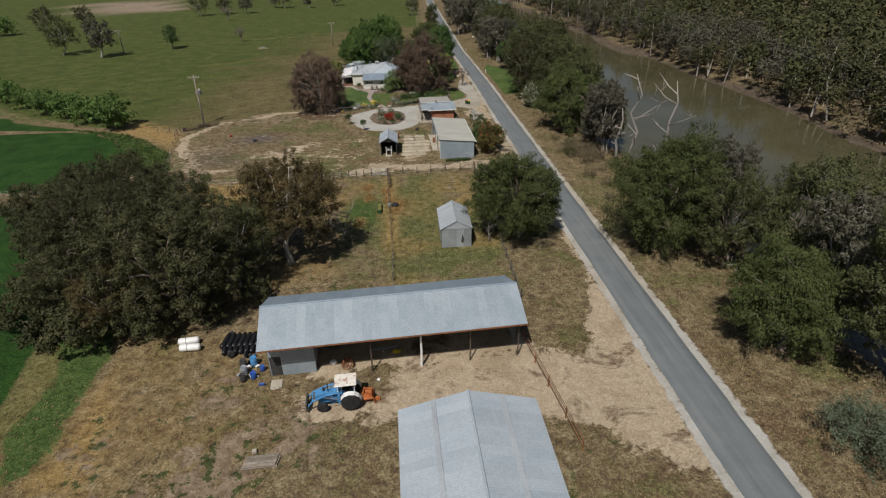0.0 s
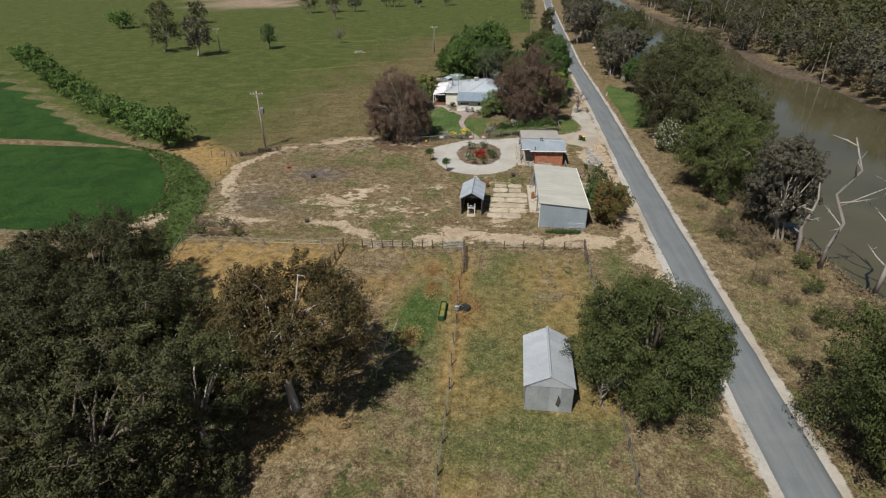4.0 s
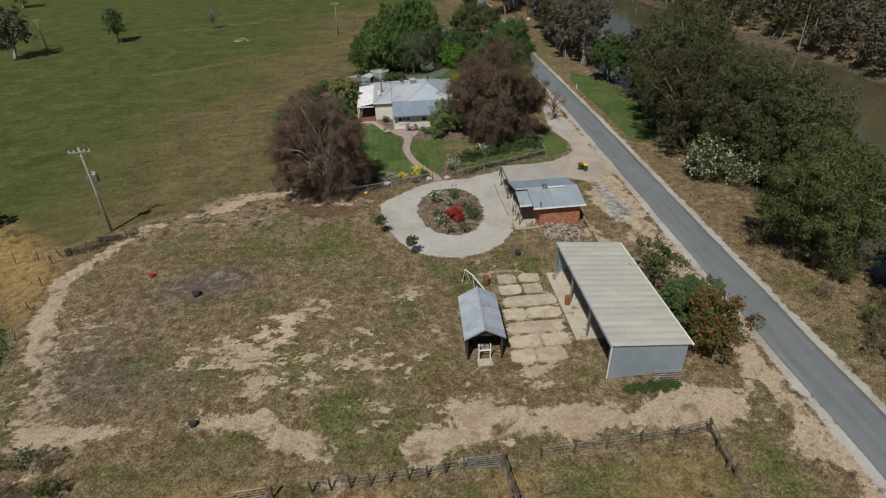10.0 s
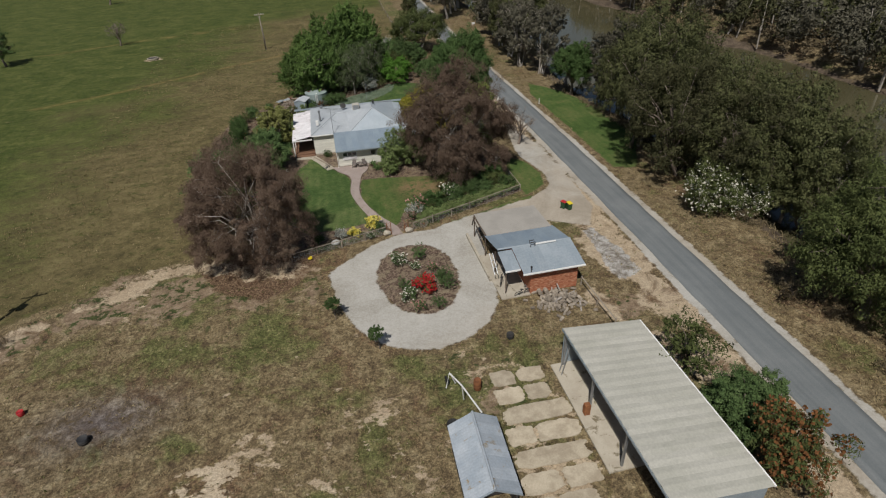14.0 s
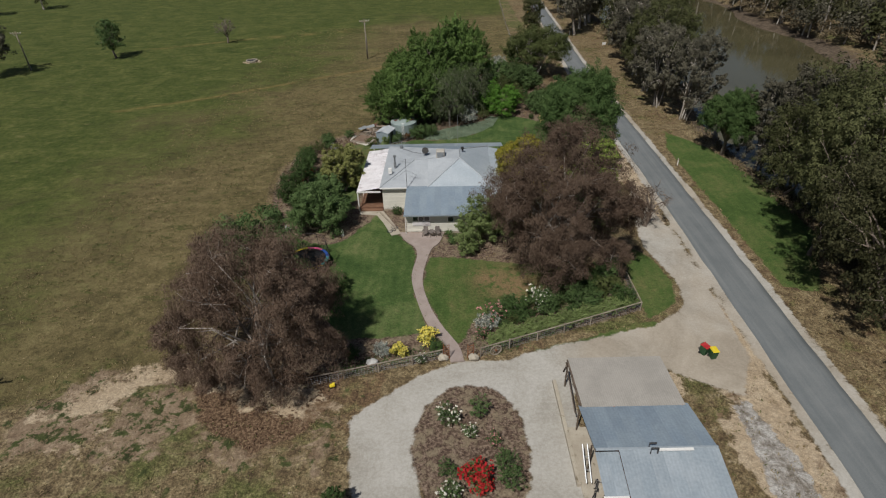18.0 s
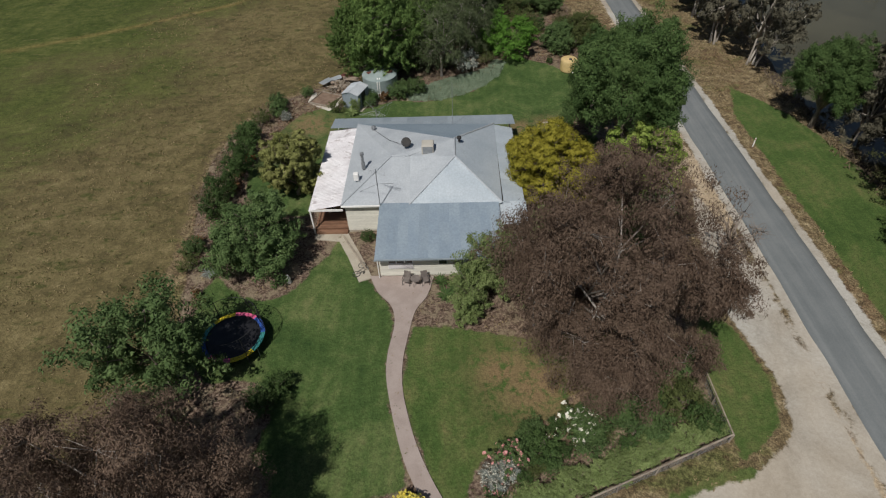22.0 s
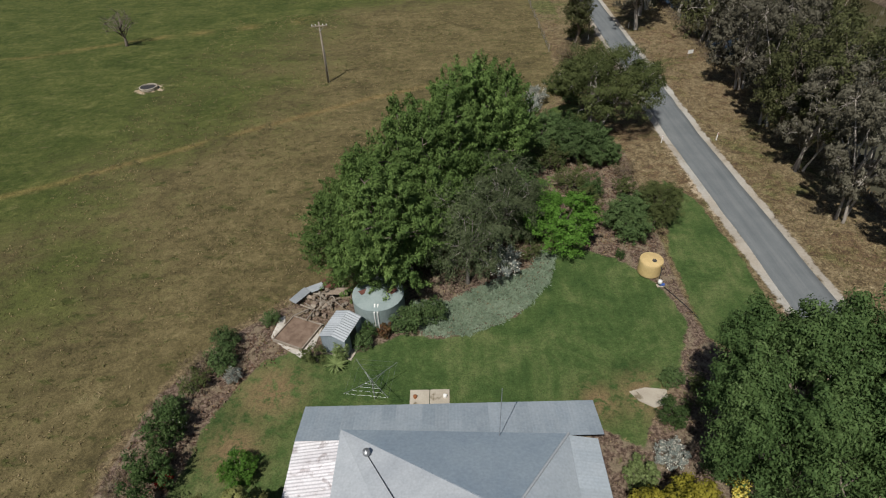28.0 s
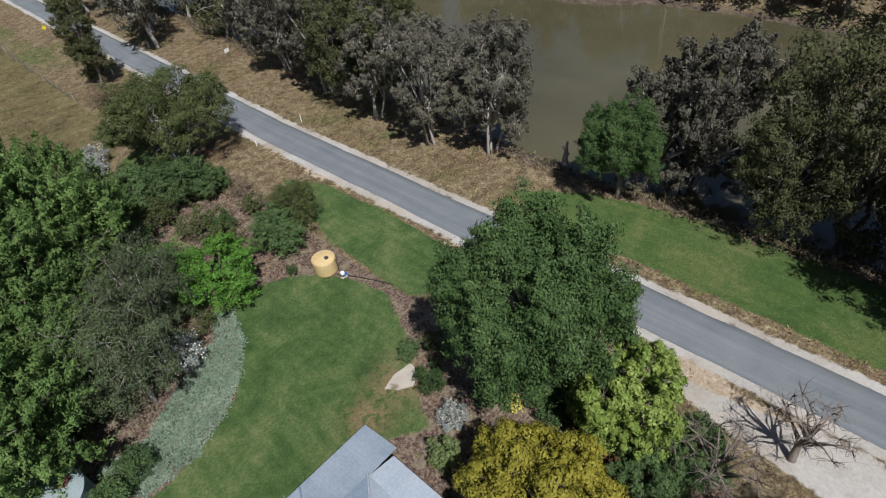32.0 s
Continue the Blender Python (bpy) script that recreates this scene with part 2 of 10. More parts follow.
def n_bump(nt, height, strength, dist):
    n = nt.nodes.new("ShaderNodeBump")
    n.inputs["Strength"].default_value, n.inputs["Distance"].default_value = strength, dist
    put(nt, n.inputs["Height"], height)
    return n.outputs["Normal"]


def n_shade(nt, col, f):
    n = nt.nodes.new("ShaderNodeVectorMath")
    n.operation = "SCALE"
    put(nt, n.inputs[0], col)
    put(nt, n.inputs["Scale"], f)
    return n.outputs[0]


def base_mat(name, rough=0.8, metal=0.0, spec=0.4):
    m = bpy.data.materials.new(name)
    m.use_nodes = True
    nt = m.node_tree
    b = nt.nodes["Principled BSDF"]
    b.inputs["Roughness"].default_value, b.inputs["Metallic"].default_value, b.inputs["Specular IOR Level"].default_value = rough, metal, spec
    return m, nt, b


def surf(name, c1, c2, scale=1.5, rough=0.75, metal=0.0, fine=25.0, vary=0.18, bump=0.3, stain=None, stain_at=0.6, spec=0.35, stretch=(1, 1, 1)):
    """A painted, weathered or natural surface with large blotches, fine grain, stains and a shade that differs piece by piece."""
    m, nt, b = base_mat(name, rough, metal, spec)
    tc = nt.nodes.new("ShaderNodeTexCoord").outputs["Object"]
    info = nt.nodes.new("ShaderNodeObjectInfo").outputs["Random"]
    off = nt.nodes.new("ShaderNodeVectorMath")
    off.operation = "ADD"
    comb = nt.nodes.new("ShaderNodeCombineXYZ")
    for k, w in enumerate((37.0, 71.0, 13.0)):
        put(nt, comb.inputs[k], n_math(nt, "MULTIPLY", info, w))
    put(nt, off.inputs[0], n_scaled(nt, tc, stretch))
    put(nt, off.inputs[1], comb.outputs[0])
    vec = off.outputs[0]
    big = n_noise(nt, vec, scale, 5, 0.62, 0.3)
    small = n_noise(nt, vec, fine, 3, 0.6)
    col = n_mix(nt, n_step(nt, big, 0.32, 0.68), c1, c2)
    if stain:
        s2 = n_noise(nt, vec, scale * 1.7, 6, 0.68, 0.6)
        col = n_mix(nt, n_step(nt, s2, stain_at, stain_at + 0.1), col, stain)
    shade = n_math(nt, "ADD", n_math(nt, "MULTIPLY", small, 0.5), 0.75)
    shade = n_math(nt, "MULTIPLY", shade, n_math(nt, "ADD", n_math(nt, "MULTIPLY", info, vary * 2), 1 - vary))
    put(nt, b.inputs["Base Color"], n_shade(nt, col, shade))
    put(nt, b.inputs["Roughness"], n_math(nt, "ADD", n_math(nt, "MULTIPLY", big, 0.25), rough - 0.12, True))
    if bump:
        put(nt, b.inputs["Normal"], n_bump(nt, small, bump, 0.02))
    return m


def leaf_mat(name, cols, rough=0.7, through_=0.2):
    """Foliage: hue by leaf and by plant, a little light shining through."""
    m, nt, b = base_mat(name, rough, 0, 0.12)
    g = nt.nodes.new("ShaderNodeNewGeometry")
    isl = g.outputs["Random Per Island"]
    info = nt.nodes.new("ShaderNodeObjectInfo").outputs["Random"]
    big = n_noise(nt, nt.nodes.new("ShaderNodeTexCoord").outputs["Object"], 0.55, 2, 0.5)
    k = n_math(nt, "ADD", n_math(nt, "MULTIPLY", isl, 0.44), n_math(nt, "MULTIPLY", n_math(nt, "SUBTRACT", big, 0.22), 0.95), True)
    col = n_ramp(nt, k, [(i / (len(cols) - 1), c) for i, c in enumerate(cols)])
    v = n_math(nt, "ADD", n_math(nt, "MULTIPLY", info, 0.35), 0.82)
    col = n_shade(nt, col, v)
    put(nt, b.inputs["Base Color"], col)
    tr = nt.nodes.new("ShaderNodeBsdfTranslucent")
    put(nt, tr.inputs["Color"], col)
    mx = nt.nodes.new("ShaderNodeMixShader")
    mx.inputs[0].default_value = through_
    nt.links.new(b.outputs[0], mx.inputs[1])
    nt.links.new(tr.outputs[0], mx.inputs[2])
    nt.links.new(mx.outputs[0], nt.nodes["Material Output"].inputs["Surface"])
    return m

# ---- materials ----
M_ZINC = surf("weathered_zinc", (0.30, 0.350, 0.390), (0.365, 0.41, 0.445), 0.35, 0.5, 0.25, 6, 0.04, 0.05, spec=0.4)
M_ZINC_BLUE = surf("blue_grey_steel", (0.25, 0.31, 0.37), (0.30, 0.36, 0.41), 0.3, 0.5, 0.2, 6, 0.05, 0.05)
M_ZINC_RUST = surf("patchy_zinc", (0.40, 0.45, 0.50), (0.52, 0.56, 0.60), 0.6, 0.5, 0.25, 8, 0.08, 0.1, (0.36, 0.27, 0.15), 0.57)
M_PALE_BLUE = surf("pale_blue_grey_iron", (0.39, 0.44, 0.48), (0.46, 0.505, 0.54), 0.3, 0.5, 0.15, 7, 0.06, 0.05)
M_CREAM_ROOF = surf("cream_steel", (0.40, 0.39, 0.335), (0.46, 0.445, 0.39), 0.3, 0.5, 0.0, 7, 0.05, 0.05)
M_OLD_ROOF = surf("pale_old_iron", (0.37, 0.395, 0.42), (0.435, 0.46, 0.48), 0.5, 0.55, 0.1, 8, 0.07, 0.1, (0.38, 0.36, 0.33), 0.68)
M_TAN_ROOF = surf("dusty_fibre_sheet", (0.31, 0.29, 0.26), (0.37, 0.345, 0.31), 0.5, 0.85, 0.0, 12, 0.05, 0.1)
M_WHITE_SHEET = surf("white_fibreglass", (0.60, 0.57, 0.58), (0.74, 0.72, 0.73), 0.6, 0.4, 0.0, 8, 0.10, 0.05, (0.42, 0.38, 0.38), 0.56)
M_GREY_WALL = surf("grey_steel_wall", (0.25, 0.30, 0.34), (0.29, 0.335, 0.37), 0.4, 0.5, 0.1, 8, 0.04, 0.05)
M_TIN_WALL = surf("old_tin_wall", (0.32, 0.35, 0.37), (0.42, 0.44, 0.45), 0.8, 0.5, 0.35, 10, 0.15, 0.1, (0.30, 0.24, 0.18), 0.68)
M_DARK_WALL = surf("dark_tin", (0.03, 0.03, 0.032), (0.06, 0.055, 0.05), 1.2, 0.7, 0.0, 12, 0.2)
M_CREAM_BOARD = surf("cream_weatherboard", (0.62, 0.60, 0.53), (0.70, 0.68, 0.60), 0.6, 0.65, 0.0, 14, 0.05, 0.1)
M_WHITE_PAINT = surf("white_paint", (0.74, 0.73, 0.70), (0.82, 0.81, 0.78), 1.0, 0.5, 0.0, 20, 0.05, 0.1)
M_BRICK = surf("red_brick", (0.34, 0.12, 0.065), (0.46, 0.19, 0.10), 3.0, 0.9, 0.0, 40, 0.28, 0.4)
M_MORTAR = surf("mortar", (0.36, 0.33, 0.29), (0.43, 0.40, 0.35), 2.0, 0.95, 0.0, 40, 0.05)
M_WOOD = surf("grey_timber", (0.20, 0.165, 0.13), (0.32, 0.275, 0.22), 2.0, 0.85, 0.0, 30, 0.25, 0.4, stretch=(1, 1, 0.25))
M_DARK_WOOD = surf("dark_timber", (0.07, 0.05, 0.04), (0.13, 0.10, 0.075), 2.0, 0.85, 0.0, 30, 0.25, 0.4)
M_DECK = surf("red_brown_decking", (0.15, 0.080, 0.050), (0.21, 0.118, 0.074), 1.4, 0.6, 0.0, 25, 0.2, 0.2)
M_CONCRETE = surf("pale_concrete", (0.36, 0.315, 0.25), (0.44, 0.395, 0.32), 0.7, 0.92, 0.0, 18, 0.08, 0.3, (0.17, 0.14, 0.09), 0.57)
M_PATH = surf("pinkish_concrete", (0.31, 0.25, 0.222), (0.375, 0.312, 0.28), 0.8, 0.9, 0.0, 25, 0.05, 0.3)
M_BLACK = surf("black_rubber", (0.012, 0.012, 0.013), (0.03, 0.03, 0.03), 3.0, 0.75, 0.0, 30, 0.2)
M_STEEL = surf("dull_steel", (0.25, 0.26, 0.27), (0.36, 0.37, 0.38), 2.0, 0.45, 0.6, 20, 0.1, 0.05)
M_RUST = surf("rusted_steel", (0.18, 0.075, 0.035), (0.30, 0.12, 0.05), 3.0, 0.85, 0.1, 25, 0.15)
M_WHITE_GRAVEL = surf("pale_crushed_rock", (0.46, 0.42, 0.36), (0.62, 0.58, 0.52), 1.6, 0.95, 0, 22, 0.05, 0.6)
M_GLASS = base_mat("window_glass", 0.06, 0.0, 0.8)[0]
M_GLASS.node_tree.nodes["Principled BSDF"].inputs["Base Color"].default_value = (0.025, 0.03, 0.035, 1)
M_BARK = surf("grey_brown_bark", (0.13, 0.10, 0.08), (0.24, 0.20, 0.165), 1.4, 0.9, 0.0, 18, 0.15, 0.6, stretch=(1, 1, 0.3))
M_PALE_BARK = surf("pale_gum_bark", (0.30, 0.265, 0.225), (0.44, 0.40, 0.35), 1.0, 0.8, 0.0, 14, 0.12, 0.3, (0.25, 0.20, 0.16), 0.6, stretch=(1, 1, 0.3))
M_DEAD = surf("bleached_deadwood", (0.25, 0.22, 0.195), (0.40, 0.362, 0.325), 1.0, 0.85, 0.0, 14, 0.1, 0.3, stretch=(1, 1, 0.3))
L_GUM = leaf_mat("gum_leaves", [(0.046, 0.054, 0.023), (0.076, 0.084, 0.034), (0.114, 0.119, 0.051), (0.160, 0.156, 0.077)])
L_GUM_DARK = leaf_mat("dark_gum_leaves", [(0.038, 0.04, 0.019), (0.061, 0.063, 0.029), (0.093, 0.091, 0.043), (0.136, 0.126, 0.066)])
L_GREY_GUM = leaf_mat("grey_gum_leaves", [(0.062, 0.057, 0.04), (0.104, 0.096, 0.068), (0.154, 0.143, 0.104), (0.216, 0.202, 0.15)])
L_SILVER = leaf_mat("silver_green_leaves", [(0.13, 0.185, 0.12), (0.2, 0.262, 0.175), (0.27, 0.335, 0.235), (0.36, 0.42, 0.315)])
L_BRONZE = leaf_mat("bronze_gum_leaves", [(0.044, 0.042, 0.019), (0.074, 0.064, 0.028), (0.116, 0.085, 0.037), (0.178, 0.106, 0.048)])
L_BROWN = leaf_mat("brown_grey_foliage", [(0.08, 0.052, 0.037), (0.138, 0.094, 0.068), (0.194, 0.137, 0.1), (0.275, 0.205, 0.152)])
L_PEPPER = leaf_mat("pepper_green_leaves", [(0.044, 0.056, 0.02), (0.073, 0.091, 0.031), (0.108, 0.127, 0.044), (0.155, 0.168, 0.064)])
L_GREEN = leaf_mat("fresh_green_leaves", [(0.030, 0.058, 0.018), (0.052, 0.090, 0.028), (0.086, 0.136, 0.044), (0.16, 0.22, 0.088)])
L_CYPRESS = leaf_mat("cypress_green", [(0.046, 0.084, 0.024), (0.09, 0.148, 0.04), (0.142, 0.216, 0.06), (0.225, 0.306, 0.098)])
L_LIME = leaf_mat("lime_green_leaves", [(0.05, 0.118, 0.018), (0.084, 0.185, 0.027), (0.118, 0.243, 0.04), (0.165, 0.29, 0.062)])
L_YELLOW = leaf_mat("golden_leaves", [(0.17, 0.155, 0.02), (0.27, 0.245, 0.032), (0.37, 0.33, 0.048), (0.49, 0.43, 0.085)])
L_VARIEG = leaf_mat("variegated_leaves", [(0.09, 0.115, 0.034), (0.19, 0.205, 0.062), (0.32, 0.325, 0.115), (0.46, 0.45, 0.19)])
L_DARK = leaf_mat("dark_green_leaves", [(0.042, 0.074, 0.028), (0.074, 0.12, 0.042), (0.114, 0.17, 0.062), (0.175, 0.235, 0.095)])
L_WATTLE = leaf_mat("wattle_leaves", [(0.070, 0.092, 0.052), (0.120, 0.148, 0.090), (0.180, 0.212, 0.140), (0.270, 0.305, 0.225)])
L_RUSTY = leaf_mat("rusty_orange_seed_heads", [(0.16, 0.075, 0.03), (0.22, 0.10, 0.04), (0.28, 0.125, 0.05), (0.34, 0.16, 0.07)])
L_LIMEY = leaf_mat("lime_yellow_leaves", [(0.070, 0.120, 0.022), (0.150, 0.215, 0.040), (0.270, 0.335, 0.080), (0.42, 0.46, 0.16)])
L_BIRCH = leaf_mat("grey_weeping_leaves", [(0.042, 0.056, 0.026), (0.072, 0.093, 0.044), (0.112, 0.135, 0.068), (0.17, 0.192, 0.105)])
L_SOFT = leaf_mat("soft_light_green_leaves", [(0.105, 0.15, 0.05), (0.172, 0.225, 0.08), (0.245, 0.3, 0.12), (0.345, 0.395, 0.185)])
L_GREY = leaf_mat("silver_grey_leaves", [(0.160, 0.190, 0.170), (0.240, 0.270, 0.240), (0.310, 0.340, 0.310), (0.380, 0.410, 0.380)])
L_SCRUB = leaf_mat("dry_scrub", [(0.100, 0.080, 0.050), (0.150, 0.120, 0.075), (0.210, 0.165, 0.100), (0.270, 0.220, 0.140)])
L_REDDISH = leaf_mat("reddish_leaves", [(0.070, 0.070, 0.030), (0.110, 0.090, 0.040), (0.200, 0.080, 0.040), (0.300, 0.080, 0.040)])
L_WHITE = leaf_mat("cream_petals", [(0.550, 0.520, 0.420), (0.660, 0.630, 0.530), (0.750, 0.720, 0.630), (0.800, 0.780, 0.700)])
L_RED = leaf_mat("red_petals", [(0.420, 0.020, 0.025), (0.520, 0.030, 0.035), (0.600, 0.050, 0.050), (0.650, 0.080, 0.070)])
L_PINK = leaf_mat("pink_petals", [(0.550, 0.220, 0.220), (0.620, 0.280, 0.270), (0.680, 0.340, 0.320), (0.720, 0.420, 0.400)])
L_YFLOWER = leaf_mat("yellow_petals", [(0.600, 0.500, 0.060), (0.660, 0.560, 0.100), (0.700, 0.620, 0.180), (0.740, 0.680, 0.280)])

# ---- ground: one sheet to the horizon, with its covers as masks ----
WATER = -1.8
ROAD_C = [(23.4, -400), (23.3, 20), (23.6, 90), (24.2, 150), (24.1, 185), (23.9, 205), (25.2, 250), (27.0, 320), (30.0, 420), (60.0, 900)]


def road_x(y):
    return np.interp(y, [p[1] for p in ROAD_C], [p[0] for p in ROAD_C])


def river_near(y):
    return 41.0 + 2.2 * np.sin(y / 31.0) + 1.2 * np.sin(y / 11.0 + 1) - 3.0 * np.exp(-((y - 225) / 22.0) ** 2)


def river_far(y):
    return 88.0 + 2.0 * np.sin(y / 24.0 + 2) + 1.5 * np.sin(y / 9.0) - 0.02 * (y - 90)


def spread(lo, hi, step, outer):
    core = np.arange(lo, hi + 1e-6, step)
    left, right, d = [], [], step
    a, b = lo, hi
    while a > -outer or b < outer:
        d *= 1.16
        a -= d
        b += d
        left.append(max(a, -outer * 1.0001))
        right.append(min(b, outer * 1.0001))
        if a <= -outer and b >= outer:
            break
    return np.unique(np.round(np.concatenate([left, core, right]), 3))


gx, gy = spread(-46.0, 44.0, 0.5, 2600.0), spread(14.0, 240.0, 0.5, 2600.0)
GX, GY = np.meshgrid(gx, gy, indexing="ij")


def bank(x, y):
    """Height of the land: flat, with the river's bed cut in."""
    d1, d2 = x - river_near(y), river_far(y) - x
    into = np.minimum(d1, d2)
    rough_ = (vnoise(x, y, 3.0, 5) - 0.5) * 0.5 + (vnoise(x, y, 1.1, 6) - 0.5) * 0.2
    cut = -3.2 / (1 + np.exp(-np.clip(into + 0.3, -30, 30) * 0.9))
    swell = (vnoise(x, y, 7.0, 1) - 0.5) * 0.10 + (vnoise(x, y, 1.7, 2) - 0.5) * 0.05
    w = np.clip((into + 8) / 6, 0, 1) * (np.abs(into) < 60)
    flat = np.clip((np.abs(x - road_x(y)) - 2.4) / 2.0, 0, 1)
    return cut + rough_ * w * 0.8 + swell * flat - 0.03


def height(x, y):
    return float(bank(np.array([float(x)]), np.array([float(y)]))[0])


GZ = bank(GX, GY)


def soft(d, w=3.0):
    """Signed distance to a mask: 0.5 on the edge."""
    return np.clip(0.5 - d / w, 0, 1)


LAWN_W = [(-8.2, 147.6), (-9.8, 149.6), (-10.9, 151.8), (-11.6, 150.1), (-12.8, 148.3), (-13.7, 146.3), (-15.4, 145.3), (-17.2, 145.7), (-19.0, 147.0), (-20.2, 147.9), (-20.8, 146.2), (-20.4, 143.4), (-19.8, 140.8), (-18.0, 138.2), (-16.2, 138.6), (-14.6, 138.4), (-13.2, 137.4), (-13.2, 135.8), (-13.8, 133.5), (-11.6, 130.6),
          (-8.6, 130.6), (-6.0, 131.0), (-4.6, 131.4), (-5.2, 134.0), (-5.9, 136.6), (-6.3, 139.4), (-6.0, 142.6), (-6.4, 144.6), (-7.4, 146.0)]
LAWN_E = [(-4.6, 142.7), (-1.3, 142.5), (1.6, 141.7), (4.4, 141.2), (9.0, 142.5), (12.6, 139.5), (9.5, 137.4), (5.6, 137.4), (4.7, 135.9), (2.9, 135.0), (0.3, 133.4), (-0.9, 132.4), (-1.2, 130.6), (-2.0, 129.8), (-3.3, 132.0), (-4.5, 135.2), (-5.1, 138.0), (-5.0, 141.4)]
LAWN_BACK = [(-13.4, 173.2), (-16.0, 173.4), (-17.6, 172.8), (-18.7, 170.7), (-19.8, 168.7), (-20.3, 166.8), (-20.4, 164.3), (-21.1, 162.0), (-20.4, 158.0), (-18.0, 155.4), (-14.0, 155.0), (-13.2, 166.9), (5.0, 166.8), (7.4, 165.2), (9.4, 168.6), (11.6, 171.2), (13.8, 175.4), (13.0, 179.8), (10.3, 183.4), (6.4, 185.2), (4.6, 184.6),
             (4.4, 181.6), (1.2, 176.6), (-4.2, 174.4), (-8.0, 175.0), (-10.6, 173.4)]
FENCE_STRIP = [(14.6, 132.4), (9.0, 130.6), (4.0, 128.9), (4.0, 128.2), (9.5, 129.4), (15.2, 131.6)]
SIDE_LAWN = [(16.0, 143.8), (17.4, 142.0), (18.0, 138.2), (17.4, 134.8), (14.3, 132.6), (14.2, 140.8)]
NORTH_LAWN = [(14.6, 174.0), (17.6, 171.0), (20.6, 170.0), (21.0, 184.0), (20.4, 192.0), (18.4, 196.0), (16.8, 190.0), (15.2, 184.0)]
EAST_LAWN = [(27.8, 137.0), (30.5, 136.0), (36.0, 146.0), (36.5, 160.0), (34.0, 170.0), (30.0, 176.0), (28.2, 170.0)]
FAR_GARDEN = [(9.0, 214.0), (13.0, 216.0), (15.0, 208.0), (12.0, 203.0), (9.0, 206.0)]
LOOP_OUT = [(-9.7, 122.2), (-8.7, 116.2), (-6.0, 111.3), (-1.2, 109.2), (3.6, 111.6), (5.6, 116.0), (6.2, 121.0), (6.6, 126.4), (14.0, 126.6), (18.5, 124.0), (20.8, 128.0), (21.2, 146.0), (19.8, 158.0), (18.2, 152.0), (17.2, 144.0), (18.6, 138.0),
            (17.8, 134.2), (14.4, 131.6), (7.0, 129.9), (1.6, 127.9), (-2.0, 127.8), (-5.5, 126.0)]
LOOP_IN = [(-5.3, 119.6), (-3.9, 115.4), (-1.4, 113.6), (1.4, 115.0), (2.6, 118.6), (2.2, 122.6), (0.6, 125.0), (-2.4, 125.2), (-4.6, 123.0)]
CROP_N = [(-51.0, 85.0), (-48.2, 86.9), (-45.8, 91.0), (-46.6, 96.6), (-50.4, 104.0), (-55.2, 111.0), (-61.3, 116.5), (-68.0, 118.6), (-84.0, 118.8), (-420.0, 120.0), (-420.0, 84.0)]
CROP_S = [(-31.5, -60.0), (-33.0, 35.0), (-35.6, 49.0), (-43.0, 62.0), (-50.0, 77.0), (-60.0, 80.5), (-420.0, 80.5), (-420.0, -60.0)]
STRIP_B = [(-62.0, 118.5), (-80.0, 126.0), (-112.0, 152.0), (-160.0, 190.0), (-420.0, 330.0), (-420.0, 124.0), (-84.0, 122.0)]
YARD = [(-43.0, 113.0), (-36.0, 121.5), (-28.0, 126.0), (-14.0, 125.0), (-9.0, 118.0), (-4.0, 109.0), (6.0, 108.5), (14.0, 108.0), (20.5, 112.0), (20.5, 86.0), (12.0, 85.5), (-16.0, 84.5), (-34.0, 84.5), (-39.5, 95.0)]
SAND = [(-33.6, 88.0), (-34.6, 91.0), (-36.0, 96.0), (-38.7, 100.0), (-40.6, 106.0), (-40.2, 112.5), (-37.0, 119.0), (-29.7, 123.5), (-24.1, 126.6), (-16.5, 125.0), (-11.0, 123.5)]
SAND_LOW = [(-34.0, 90.6), (-29.0, 90.4), (-23.0, 90.4), (-18.2, 90.0), (-13.2, 86.6), (-12.4, 84.4)]
TRACK = [(-7.0, 86.6), (-2.0, 87.8), (4.0, 87.6), (11.0, 87.2), (17.0, 88.0), (19.6, 92.0), (20.6, 99.0)]
DRIVE_S = [(22.0, 33.5), (12.0, 33.0), (2.0, 33.2), (-4.0, 33.6), (-8.0, 33.0)]
MOUTH_S = [(21.4, 22.0), (15.5, 27.0), (11.0, 30.4), (11.0, 36.0), (14.0, 37.2), (17.0, 38.6), (19.4, 46.0), (21.4, 56.0)]
WEEDS = [(-48.2, 86.9), (-45.8, 91.0), (-46.6, 96.6), (-50.4, 104.0), (-55.2, 111.0), (-61.3, 116.5), (-66.0, 119.5), (-55.6, 115.4), (-49.8, 110.6), (-43.9, 103.9), (-41.3, 100.6), (-40.0, 96.4), (-38.5, 90.8), (-36.4, 85.7), (-37.0, 82.8), (-36.4, 76.0), (-41.0, 76.0), (-41.6, 84.0), (-43.0, 90.0)]
WEEDS_S = [(-33.8, 46.2), (-29.1, 47.5), (-26.8, 42.0), (-27.1, 34.4), (-27.1, 29.6), (-28.4, 27.8), (-31.1, 32.6), (-30.5, 36.0), (-30.3, 40.1)]
GOLD_S = [(-26.1, 40.4), (-22.6, 32.7), (-22.3, 26.6), (-27.7, 27.2), (-26.5, 31.5)]
FALLOW = [(-178.5, 380.6), (-155.5, 394.8), (-133.8, 403.3), (-145.2, 459.1), (-200.5, 492.6), (-226.6, 475.3)]
FAR_TRACK = [(-225.3, 368.4), (-208.9, 373.0), (-190.0, 380.5), (-178.5, 380.6)]
